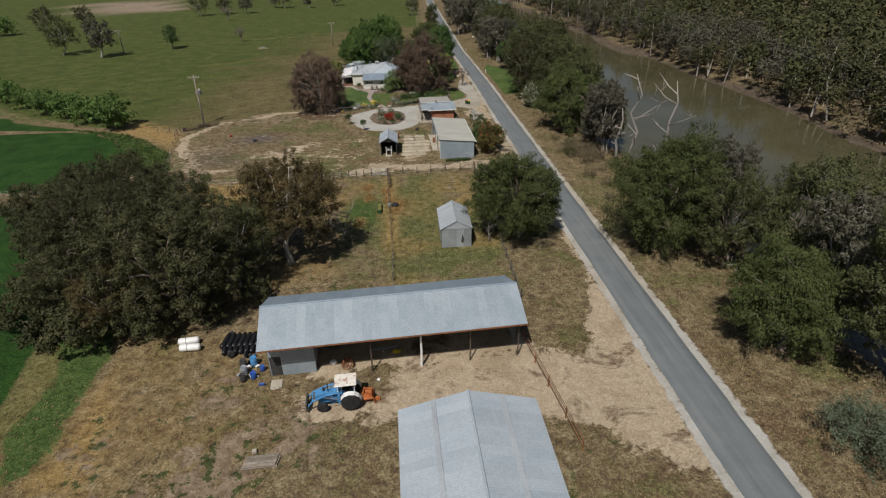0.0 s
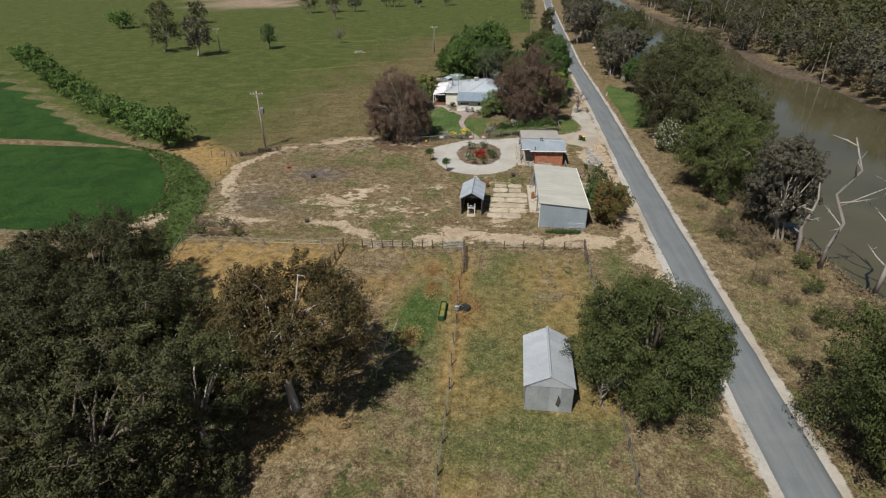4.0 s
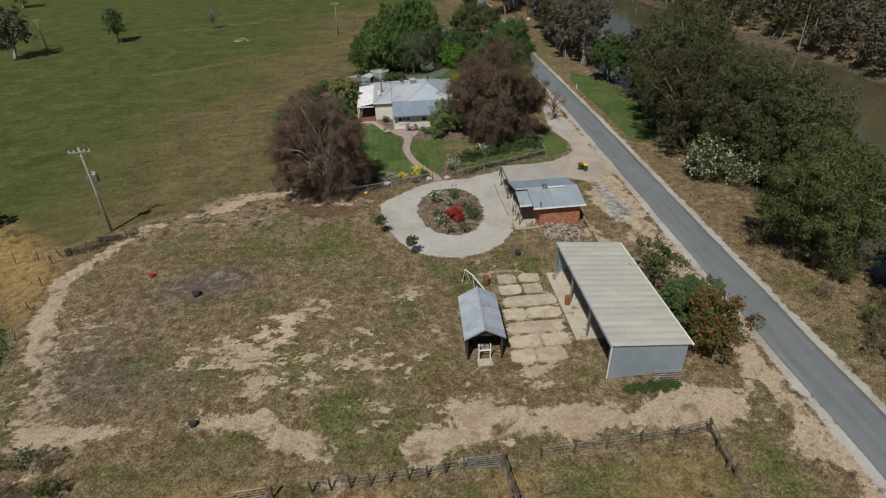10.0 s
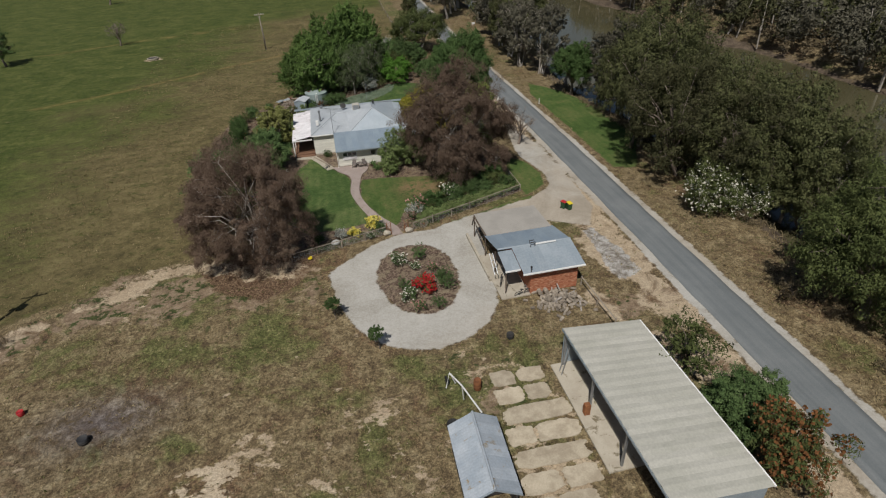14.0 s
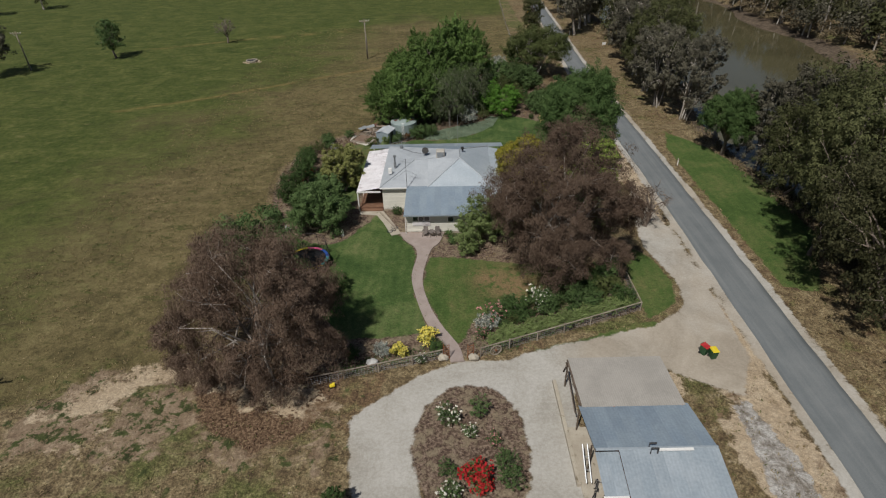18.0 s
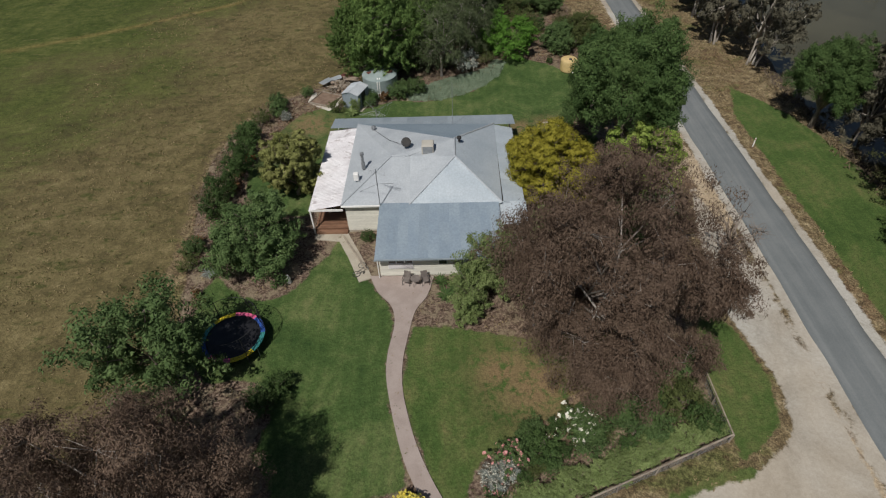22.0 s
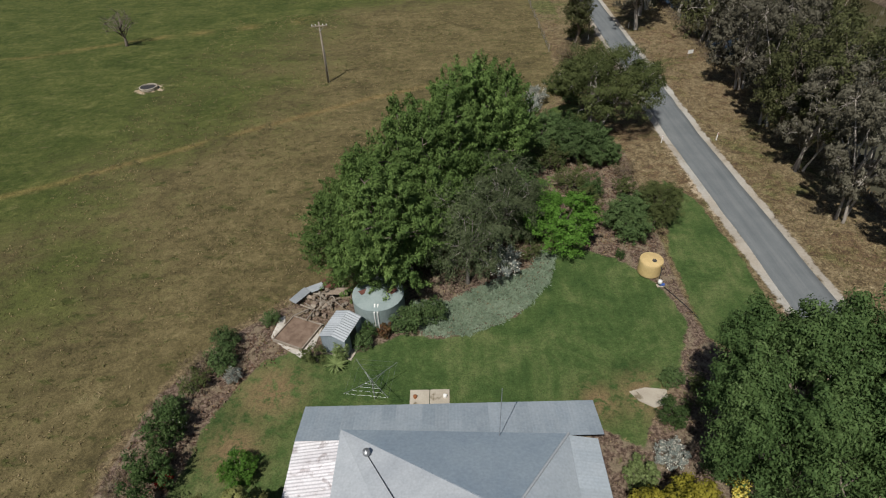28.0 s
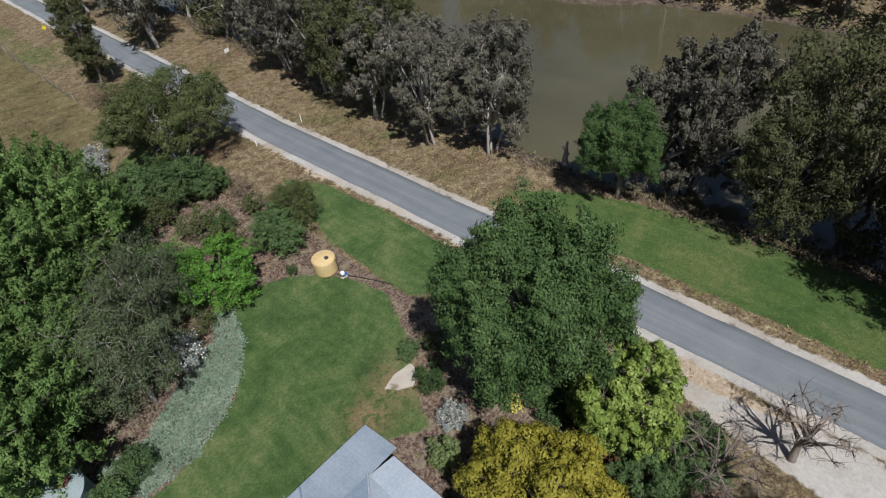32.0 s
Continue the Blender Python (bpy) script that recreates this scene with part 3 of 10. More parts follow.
ASH = [(17.4, 123.3), (18.6, 123.6), (19.0, 121.0), (19.6, 118.6), (19.5, 115.1), (17.6, 113.9), (16.8, 114.5), (16.9, 116.5), (17.1, 119.4)]
LITTER = [(-22.5, 126.1), (-19.8, 121.8), (-16.0, 119.3), (-12.5, 121.3), (-11.6, 123.5), (-10.5, 126.5), (-17.2, 128.5)]
EAST_GRASS = [(14.4, 127.0), (16.4, 125.5), (16.2, 119.0), (16.4, 113.9), (20.4, 110.6), (18.8, 106.0), (15.0, 108.0), (14.2, 116.5)]
crop = np.minimum(sd_poly(GX, GY, CROP_N), np.minimum(sd_poly(GX, GY, CROP_S), sd_poly(GX, GY, STRIP_B)))
lawn = np.minimum.reduce([sd_poly(GX, GY, p) for p in (LAWN_W, LAWN_BACK, NORTH_LAWN)])
dull = np.minimum.reduce([sd_poly(GX, GY, p) for p in (LAWN_E, SIDE_LAWN, FENCE_STRIP, FAR_GARDEN, EAST_LAWN)])
LOOP_OUT = [tuple(p) for p in spline(LOOP_OUT[:8], 5)] + LOOP_OUT[8:]
LOOP_IN = [tuple(p) for p in spline(LOOP_IN + LOOP_IN[:1], 4)]
loop = np.maximum(sd_poly(GX, GY, LOOP_OUT), -sd_poly(GX, GY, LOOP_IN))
rx = GX - road_x(GY)
shoulder = np.minimum(np.where(np.abs(GY) < 2000, np.abs(np.abs(rx) - 2.2) - 0.45, 9), 9)
half_w = np.interp(GY, [38, 60, 80, 88, 120, 165, 180], [0.05, 0.25, 0.6, 1.5, 1.7, 1.2, 0.0])
west_dirt = np.abs(rx + 2.5 + half_w) - half_w * (0.6 + 0.8 * vnoise(GX, GY, 5.0, 12))
sand = np.minimum.reduce([sd_line(GX, GY, [tuple(p) for p in spline(SAND, 5)], 1.8), sd_line(GX, GY, SAND_LOW, 0.9), sd_poly(GX, GY, [(-46.5, 85.5), (-46.0, 88.1), (-43.6, 92.3), (-42.2, 87.3), (-42.5, 84.3), (-44.5, 83.6)]), sd_poly(GX, GY, [(-4.1, 89.3), (-1.4, 90.1), (0.6, 86.7), (-4.0, 86.8)]), sd_line(GX, GY, TRACK, 2.6) + vnoise(GX, GY, 4, 13) - 0.3,
                          sd_line(GX, GY, DRIVE_S, 3.4), sd_poly(GX, GY, MOUTH_S), west_dirt,
                          np.maximum(sd_poly(GX, GY, [(13.4, 108.0), (13.8, 127.0), (20.8, 127.0), (20.8, 100.0), (16.0, 100.0)]), -sd_poly(GX, GY, EAST_GRASS) + 0.4),
                          sd_poly(GX, GY, [(-9.0, 36.5), (11.0, 38.0), (10.5, 45.0), (-9.0, 43.0)]), sd_poly(GX, GY, [(-4.0, 31.0), (14.0, 30.5), (14.5, 38.5), (8.0, 39.0), (-2.0, 37.6)]) + 0.4])
yard = sd_poly(GX, GY, YARD)
sand = sand + (vnoise(GX, GY, 2.2, 14) - 0.5) * 2.0 + (vnoise(GX, GY, 5.5, 15) - 0.45) * 1.6 * (yard < 3)
GARDEN = [(-22.8, 150.0), (-24.8, 158.0), (-25.2, 164.0), (-24.2, 170.0), (-20.9, 175.4), (-15.4, 180.0), (-12.0, 180.0), (-8.0, 186.0), (-3.0, 197.0), (4.0, 206.0), (12.0, 214.0), (16.0, 202.0), (15.0, 188.0), (14.4, 176.0), (16.0, 168.0), (18.0, 160.0), (15.0, 150.0), (14.0, 141.0), (13.9, 133.8), (-1.2, 128.4), (-10.5, 126.4), (-16.5, 127.0), (-20.4, 137.0), (-21.6, 144.0)]
mulch = sd_poly(GX, GY, GARDEN)
loop_bed = sd_poly(GX, GY, LOOP_IN)
# how lush, how bare: broad fields of the land
lush = np.full(GX.shape, 0.40)
west = np.clip((-GX - 18) / 12, 0, 1) * np.clip((GY - 120) / 10, 0, 1)
lush = np.where(west > 0, lush * (1 - west) + west * (0.50 + 0.42 * np.clip((np.hypot(GX + 15, GY - 150) - 45) / 95, 0, 1)), lush)
north = np.clip((GY - 235) / 25, 0, 1) * (GX < 18)
lush = np.maximum(lush, north * 0.62)
paddock = sd_poly(GX, GY, [(-16.0, 45.0), (12.6, 46.0), (12.6, 84.0), (-16.0, 83.5)])
lush = np.where(paddock < 0, 0.54 + 0.36 * np.clip(1.3 - np.hypot((GX - 5.0) / 8, (GY - 66) / 17), 0, 1) + 0.75 * np.exp(-(((GX + 5.0) / 2.4) ** 2 + ((GY - 70.5) / 4.2) ** 2)), lush)
verge_w = np.clip(1.2 - np.abs(GX - 16.5) / 4.5, 0, 1) * np.clip(1 - np.abs(GY - 60) / 34, 0, 1)
lush = lush + 0.16 * verge_w
lush = lush + 0.38 * np.exp(-(((GX - np.interp(GY, [15, 35, 50, 80], [-29, -31, -34, -42])) / 3.6) ** 2)) * np.clip((95 - GY) / 20, 0, 1)
lush = lush + 0.55 * np.exp(-((GX - np.interp(GY, [84, 95, 105, 112], [-42.5, -43.6, -46.6, -50.0])) / 3.2) ** 2) * np.clip(1.5 - np.abs(GY - 96) / 11, 0, 1)
east = np.clip((rx - 3.2) / 2, 0, 1)
lush = np.where((rx > 0), 0.34 + 0.12 * vnoise(GX, GY, 9, 21), lush)
lush = np.where(yard < 0, lush + 0.05 + 0.35 * (vnoise(GX, GY, 4.0, 22) - 0.5), lush)
bare = np.zeros(GX.shape) + 0.30
bare = np.where(yard < 0, 0.44 + 0.0 * GX, bare)
for bx, by, br, ba in [(-22.3, 97.9, 2.4, 0.15), (-19.5, 96.3, 2.2, 0.17), (-14.7, 95.6, 2.6, 0.15), (-11.1, 97.9, 2, 0.12), (-15.8, 102.3, 2, 0.16), (-18.6, 100.4, 2.4, 0.16), (-10.6, 94.5, 1.8, 0.14), (-7.4, 94.7, 1.8, 0.13), (-25.3, 97, 2, 0.12), (-19.1, 93.1, 1.8, 0.16), (-15.2, 92.1, 1.6, 0.14), (-10, 89.8, 1.6, 0.16), (-7.1, 103.7, 1.8, 0.16), (-3, 88, 3.0, 0.2), (2.4, 92.0, 1.6, 0.2), (-36, 101, 5, 0.13), (-36, 92, 4, 0.12), (-28, 122, 4, 0.12), (-10, 102, 5, 0.04), (2, 107, 3, 0.12), (8, 108, 1.8, -0.2), (-4.5, 98, 2.6, 0.1), (3.6, 99, 3.4, 0.16), (3.4, 95, 2.6, 0.15), (-48.0, 225.6, 2.6, 0.5),
                       (-20, 27, 7, 0.10), (-10, 33, 7, 0.14), (-3, 40, 8, 0.16), (-22, 23, 6, 0.08), (-15, 42, 6, 0.08), (10, 40, 4, 0.14), (9, 75, 4, 0.07), (16, 84, 4, 0.16)]:
    bare = bare + ba * np.exp(-(((GX - bx) / br) ** 2 + ((GY - by) / br) ** 2))
dark = np.exp(-(((GX + 26.5) / 4.6) ** 2 + ((GY - 107.8) / 2.6) ** 2)) + 0.42 * np.exp(-(((GX + 33.0) / 4.5) ** 2 + ((GY - 98.5) / 5.0) ** 2)) + 0.3 * np.exp(-(((GX + 29.0) / 6.0) ** 2 + ((GY - 94.5) / 2.2) ** 2))
straw = np.zeros(GX.shape)
for line in ([(-62.0, 191.0), (-48.1, 198.2), (-37.2, 205.2), (-25.3, 212.9), (-15.0, 219.3), (-3.9, 224.6)], [(-79.4, 239.6), (-54.8, 250.7), (-24.7, 260.0)]):
    straw = np.maximum(straw, 0.42 * np.exp(-(sd_line(GX, GY, line, 0.0) / 0.6) ** 2))
earth = np.zeros(GX.shape)
for bx, by, br, ba in [(-20, 23, 6, 0.62), (-14, 27, 6, 0.6), (-9, 31, 5, 0.6), (-24, 31, 5, 0.45), (-16, 36, 5, 0.45), (-6, 41, 6, 0.5), (-44.5, 87, 3.4, 0.8), (-37, 88, 4.5, 0.55), (-8, 50, 6, 0.4), (9, 80, 5, 0.42), (-10, 80, 4, 0.4), (-12, 121, 4.5, 0.5), (15, 33, 6, 0.4), (9, 26, 5, 0.45), (2, 104, 6, 0.4), (15.5, 110, 4, 0.5), (-30, 123, 5, 0.75), (-24, 122.5, 5, 0.7), (-17, 120, 4, 0.6), (-36, 119, 4, 0.6)]:
    earth = np.maximum(earth, ba * np.exp(-(((GX - bx) / br) ** 2 + ((GY - by) / br) ** 2)))
straw = np.maximum(straw, np.clip(1 - np.abs(sd_poly(GX, GY, [(-36, 66), (-17, 66), (-17, 83.5), (-36, 83)]).clip(0)) / 2, 0, 1))
straw = np.maximum(straw, soft(sd_poly(GX, GY, [(-57.0, 116.6), (-55.4, 125.0), (-46.4, 117.8), (-42.4, 111.7), (-41.8, 103.5), (-48.0, 110.2)]), 3))
straw = np.maximum(straw, soft(sd_poly(GX, GY, [(-34, 12), (-12, 12), (-14, 44), (-33, 44)]), 10) * 0.35)
straw = np.maximum(straw, np.clip(vnoise(GX, GY, 5.0, 24) * 1.6 - 0.65, 0, 0.5) * (paddock < 0))
straw = np.maximum(straw, 0.9 * np.exp(-((GX + 1.2) / 1.1) ** 2) * (paddock < 0) * (GY > 60))
straw = np.maximum(straw, 0.85 * np.exp(-(((GX - 8.5) / 3.5) ** 2 + ((GY - 76) / 7.0) ** 2)) * (paddock < 0))
lush = np.where((paddock < 0) & (GX < -8), lush - 0.16, lush)
lush = lush + 0.42 * np.exp(-(((GX - 15.6 - (GY - 84) * -0.11) / 1.6) ** 2)) * np.clip(1.3 - np.abs(GY - 77) / 9, 0, 1)
bare = bare + 0.34 * np.exp(-(((GX - 36.6) / 2.4) ** 2 + ((GY - 178) / 4.5) ** 2))
straw = np.maximum(straw, soft(sd_poly(GX, GY, GOLD_S), 3))
straw = straw * (1 - np.exp(-(((GX + 5.8) / 2.6) ** 2 + ((GY - 70.8) / 3.2) ** 2)))
ground_me = bpy.data.meshes.new("ground")
nx, ny = GX.shape
idx = np.arange(nx * ny, dtype=np.int32).reshape(nx, ny)
quads_i = np.stack([idx[:-1, :-1], idx[1:, :-1], idx[1:, 1:], idx[:-1, 1:]], axis=-1).reshape(-1, 4)
ground_me.vertices.add(nx * ny)
ground_me.vertices.foreach_set("co", np.stack([GX, GY, GZ], axis=-1).astype(np.float32).ravel())
ground_me.loops.add(quads_i.size)
ground_me.loops.foreach_set("vertex_index", quads_i.ravel())
ground_me.polygons.add(len(quads_i))
ground_me.polygons.foreach_set("loop_start", np.arange(0, quads_i.size, 4, dtype=np.int32))
ground_me.polygons.foreach_set("use_smooth", np.ones(len(quads_i), bool))
ground_me.update(calc_edges=True)
worn = np.zeros(GX.shape)
for bx, by, br in ((3.4, 137.8, 3.4), (1.2, 138.8, 2.0), (-16.5, 170.0, 2.4), (8.6, 169.0, 1.8), (-17.8, 165.6, 2.0), (5.6, 168.6, 1.4), (11.0, 139.6, 2.4)):
    worn = np.maximum(worn, np.exp(-(((GX - bx) / br) ** 2 + ((GY - by) / br) ** 2)))
mud = np.minimum(GX - river_near(GY) + 3.0, river_far(GY) - GX + 3.0)
PASTURE = [(-23.2, 129.0), (-24.2, 150.0), (-25.4, 160.0), (-25.6, 165.0), (-24.4, 170.5), (-21.2, 175.8), (-15.6, 180.6), (-12.6, 180.8), (-8.4, 187.0), (-3.4, 198.0), (3.6, 207.0), (11.0, 218.0), (13.4, 238.0), (14.2, 300.0), (20.0, 420.0), (40.0, 900.0), (-900.0, 900.0), (-420.0, 335.0), (-160.0, 194.0), (-112.0, 156.0), (-80.0, 131.0), (-62.0, 121.0), (-54.0, 117.5), (-44.0, 117.5), (-36.0, 123.0), (-28.0, 127.0)]
pasture = sd_poly(GX, GY, PASTURE)
verdure = np.clip((sd_line(GX, GY, [(-14.0, 140.0), (8.0, 240.0)], 0.0) - 15) / 46, 0, 1)
for key, val in (("pasture", soft(pasture, 4)), ("worn", worn), ("weed", soft(np.minimum.reduce([sd_poly(GX, GY, WEEDS), sd_poly(GX, GY, WEEDS_S), (np.hypot((GX + 5.0) / 2.0, (GY - 70.6) / 4.0) - 1) * 2.2]), 2.5)), ("fallow", soft(np.minimum(sd_poly(GX, GY, FALLOW), sd_line(GX, GY, FAR_TRACK, 1.6)), 6)), ("ash", soft(sd_poly(GX, GY, ASH), 1.5)), ("litter", soft(sd_poly(GX, GY, LITTER), 2.5)), ("verdure", verdure), ("crop", soft(crop, 4)), ("lawn", soft(lawn, 2)), ("dull", soft(dull, 2)), ("gravel", soft(np.minimum(loop, shoulder), 2)), ("sand", soft(sand, 4)), ("mulch", soft(np.minimum(mulch, loop_bed), 2.5)),
                 ("lush", np.clip(lush, 0, 1)), ("bare", np.clip(bare, 0, 1)), ("burnt", dark), ("straw", straw), ("earth", earth), ("mud", soft(-mud, 6))):
    ground_me.attributes.new(key, "FLOAT", "POINT").data.foreach_set("value", np.ascontiguousarray(val, dtype=np.float32).ravel())

M_GROUND, nt, bs = base_mat("land_cover", 0.95, 0, 0.15)
P = n_world(nt)
n_big = n_noise(nt, P, 0.045, 4, 0.6, 0.4)
n_mid = n_step(nt, n_noise(nt, P, 0.2, 8, 0.7, 0.6), 0.25, 0.75)
n_sm = n_step(nt, n_noise(nt, P, 1.1, 8, 0.74, 0.4), 0.26, 0.74)
n_fine = n_step(nt, n_noise(nt, P, 4.5, 5, 0.78), 0.33, 0.67)
n_tuft = n_voronoi(nt, P, 2.6)
edge = n_math(nt, "ADD", n_math(nt, "MULTIPLY", n_math(nt, "SUBTRACT", n_mid, 0.5), 0.40), n_math(nt, "MULTIPLY", n_math(nt, "SUBTRACT", n_sm, 0.5), 0.55))


def masked(name, rag=0.5, lo=0.44, hi=0.56):
    return n_step(nt, n_math(nt, "ADD", n_attr(nt, name), n_math(nt, "MULTIPLY", edge, rag)), lo, hi)


dry = n_ramp(nt, n_sm, [(0.08, (0.080, 0.058, 0.034)), (0.35, (0.140, 0.104, 0.058)), (0.62, (0.195, 0.150, 0.084)), (0.92, (0.27, 0.215, 0.13))])
dry = n_mix(nt, n_step(nt, n_mid, 0.45, 0.75), dry, n_ramp(nt, n_sm, [(0.1, (0.085, 0.054, 0.034)), (0.5, (0.150, 0.096, 0.056)), (0.9, (0.22, 0.155, 0.095))]))
green = n_ramp(nt, n_sm, [(0.1, (0.052, 0.060, 0.020)), (0.4, (0.088, 0.095, 0.034)), (0.7, (0.128, 0.126, 0.050)), (0.95, (0.19, 0.168, 0.08))])
lushness = n_math(nt, "ADD", n_attr(nt, "lush"), n_math(nt, "ADD", n_math(nt, "MULTIPLY", n_math(nt, "SUBTRACT", n_mid, 0.5), 0.70), n_math(nt, "ADD", n_math(nt, "MULTIPLY", n_math(nt, "SUBTRACT", n_sm, 0.5), 0.28), n_math(nt, "MULTIPLY", n_math(nt, "SUBTRACT", n_big, 0.5), 0.9))))
col = n_mix(nt, n_step(nt, lushness, 0.36, 0.78), dry, green)
grain = n_step(nt, n_noise(nt, P, 11.0, 3, 0.75), 0.32, 0.68)
spot = n_math(nt, "ADD", n_math(nt, "MULTIPLY", n_fine, 0.60), n_math(nt, "ADD", n_math(nt, "MULTIPLY", grain, 0.34), n_math(nt, "ADD", n_math(nt, "MULTIPLY", n_step(nt, n_tuft, 0.05, 0.42), 0.24), 0.34)))
col = n_shade(nt, col, spot)
# grazed pasture: olive brown near the garden, greener further off, in long faint streaks
streak = n_step(nt, n_noise(nt, n_scaled(nt, P, (0.16, 0.5, 1)), 1.0, 6, 0.65, 0.6), 0.28, 0.72)
tone = n_math(nt, "ADD", n_math(nt, "MULTIPLY", streak, 0.18), n_math(nt, "ADD", n_math(nt, "MULTIPLY", n_sm, 0.42), n_math(nt, "MULTIPLY", n_mid, 0.40)))
past_brown = n_ramp(nt, tone, [(0.15, (0.056, 0.048, 0.022)), (0.45, (0.120, 0.097, 0.044)), (0.70, (0.174, 0.140, 0.066)), (0.95, (0.26, 0.212, 0.11))])
past_green = n_ramp(nt, tone, [(0.12, (0.028, 0.042, 0.009)), (0.40, (0.056, 0.074, 0.018)), (0.66, (0.094, 0.106, 0.030)), (0.95, (0.185, 0.172, 0.066))])
far_green = n_math(nt, "ADD", n_attr(nt, "verdure"), n_math(nt, "ADD", n_math(nt, "MULTIPLY", n_math(nt, "SUBTRACT", tone, 0.5), 0.6), n_math(nt, "MULTIPLY", n_math(nt, "SUBTRACT", n_big, 0.5), 1.3)), True)
mottle = n_step(nt, n_noise(nt, n_scaled(nt, P, (0.8, 1.5, 1)), 0.55, 7, 0.72, 0.4), 0.54, 0.66)
past = n_mix(nt, n_math(nt, "MULTIPLY", mottle, 0.8), n_mix(nt, n_step(nt, far_green, 0.2, 0.75), past_brown, past_green), n_ramp(nt, n_sm, [(0.2, (0.032, 0.042, 0.011)), (0.6, (0.058, 0.070, 0.019)), (0.95, (0.11, 0.112, 0.04))]))
pale = n_step(nt, n_noise(nt, n_scaled(nt, P, (0.5, 1.2, 1)), 0.8, 7, 0.72, 0.4), 0.56, 0.72)
past = n_mix(nt, n_math(nt, "MULTIPLY", pale, 0.45), past, n_ramp(nt, n_sm, [(0.2, (0.15, 0.122, 0.058)), (0.9, (0.27, 0.22, 0.115))]))
col = n_mix(nt, masked("pasture", 0.4), col, past)
col = n_mix(nt, n_math(nt, "MULTIPLY", n_attr(nt, "straw"), n_step(nt, n_mid, 0.12, 0.42)), col, n_ramp(nt, n_sm, [(0.1, (0.145, 0.092, 0.036)), (0.4, (0.262, 0.172, 0.066)), (0.9, (0.365, 0.252, 0.108))]))
soil = n_ramp(nt, n_math(nt, "ADD", n_math(nt, "MULTIPLY", n_sm, 0.35), n_math(nt, "MULTIPLY", n_mid, 0.65)), [(0.15, (0.31, 0.236, 0.155)), (0.5, (0.425, 0.336, 0.232)), (0.85, (0.515, 0.425, 0.31))])
patch = n_noise(nt, n_scaled(nt, P, (0.75, 1.15, 1)), 0.80, 10, 0.70, 0.1)
bareness = n_math(nt, "ADD", n_attr(nt, "bare"), n_math(nt, "SUBTRACT", patch, 0.5))
col = n_mix(nt, n_step(nt, bareness, 0.58, 0.625), col, soil)
earthy = n_math(nt, "ADD", n_attr(nt, "earth"), n_math(nt, "MULTIPLY", n_math(nt, "SUBTRACT", n_noise(nt, P, 0.42, 7, 0.68, 0.5), 0.5), 1.5))
col = n_mix(nt, n_step(nt, earthy, 0.40, 0.56), col, n_ramp(nt, n_sm, [(0.12, (0.155, 0.108, 0.070)), (0.5, (0.235, 0.172, 0.115)), (0.9, (0.325, 0.25, 0.175))]))
rank = n_math(nt, "ADD", n_math(nt, "MULTIPLY", n_attr(nt, "earth"), 0.22), n_noise(nt, P, 0.7, 6, 0.7, 0.3))
col = n_mix(nt, n_math(nt, "MULTIPLY", n_step(nt, rank, 0.64, 0.70), n_step(nt, n_attr(nt, "earth"), 0.05, 0.2)), col, n_ramp(nt, n_sm, [(0.15, (0.034, 0.042, 0.016)), (0.6, (0.066, 0.078, 0.028)), (0.95, (0.12, 0.12, 0.05))]))
col = n_mix(nt, n_attr(nt, "fallow"), col, n_ramp(nt, n_mid, [(0.2, (0.22, 0.165, 0.115)), (0.8, (0.30, 0.235, 0.17))]))
weed_c = n_ramp(nt, n_math(nt, "ADD", n_math(nt, "MULTIPLY", n_sm, 0.6), n_math(nt, "MULTIPLY", n_fine, 0.4)), [(0.1, (0.026, 0.044, 0.012)), (0.45, (0.052, 0.086, 0.022)), (0.75, (0.088, 0.125, 0.036)), (0.95, (0.17, 0.165, 0.07))])
col = n_mix(nt, masked("weed", 0.95, 0.40, 0.62), col, weed_c)
col = n_mix(nt, masked("litter", 0.7), col, n_ramp(nt, n_fine, [(0.1, (0.070, 0.042, 0.026)), (0.5, (0.130, 0.082, 0.050)), (0.9, (0.21, 0.145, 0.092))]))
mulch_c = n_ramp(nt, n_fine, [(0.1, (0.070, 0.046, 0.034)), (0.5, (0.125, 0.085, 0.063)), (0.9, (0.22, 0.165, 0.125))])
col = n_mix(nt, masked("mulch", 0.3), col, n_mix(nt, n_step(nt, n_sm, 0.42, 0.7), mulch_c, n_ramp(nt, n_sm, [(0.3, (0.15, 0.115, 0.075)), (0.7, (0.22, 0.175, 0.12))])))
col = n_mix(nt, masked("sand", 0.6), col, n_mix(nt, n_step(nt, n_mid, 0.55, 0.9), soil, dry))
col = n_mix(nt, masked("ash", 0.7), col, n_ramp(nt, n_sm, [(0.15, (0.17, 0.145, 0.115)), (0.45, (0.29, 0.265, 0.235)), (0.8, (0.46, 0.44, 0.41))]))
crop_c = n_ramp(nt, n_math(nt, "ADD", n_math(nt, "MULTIPLY", n_mid, 0.5), n_math(nt, "MULTIPLY", n_fine, 0.5)), [(0.15, (0.011, 0.030, 0.006)), (0.5, (0.021, 0.056, 0.010)), (0.9, (0.042, 0.088, 0.018))])
col = n_mix(nt, masked("crop", 0.25), col, crop_c)
wave = nt.nodes.new("ShaderNodeTexWave")
wave.inputs["Scale"].default_value, wave.inputs["Distortion"].default_value, wave.inputs["Detail"].default_value = 0.32, 2.5, 2.0
put(nt, wave.inputs["Vector"], P)
lawn_n = n_math(nt, "ADD", n_math(nt, "MULTIPLY", n_sm, 0.28), n_math(nt, "ADD", n_math(nt, "MULTIPLY", n_mid, 0.62), n_math(nt, "MULTIPLY", wave.outputs["Fac"], 0.08)))
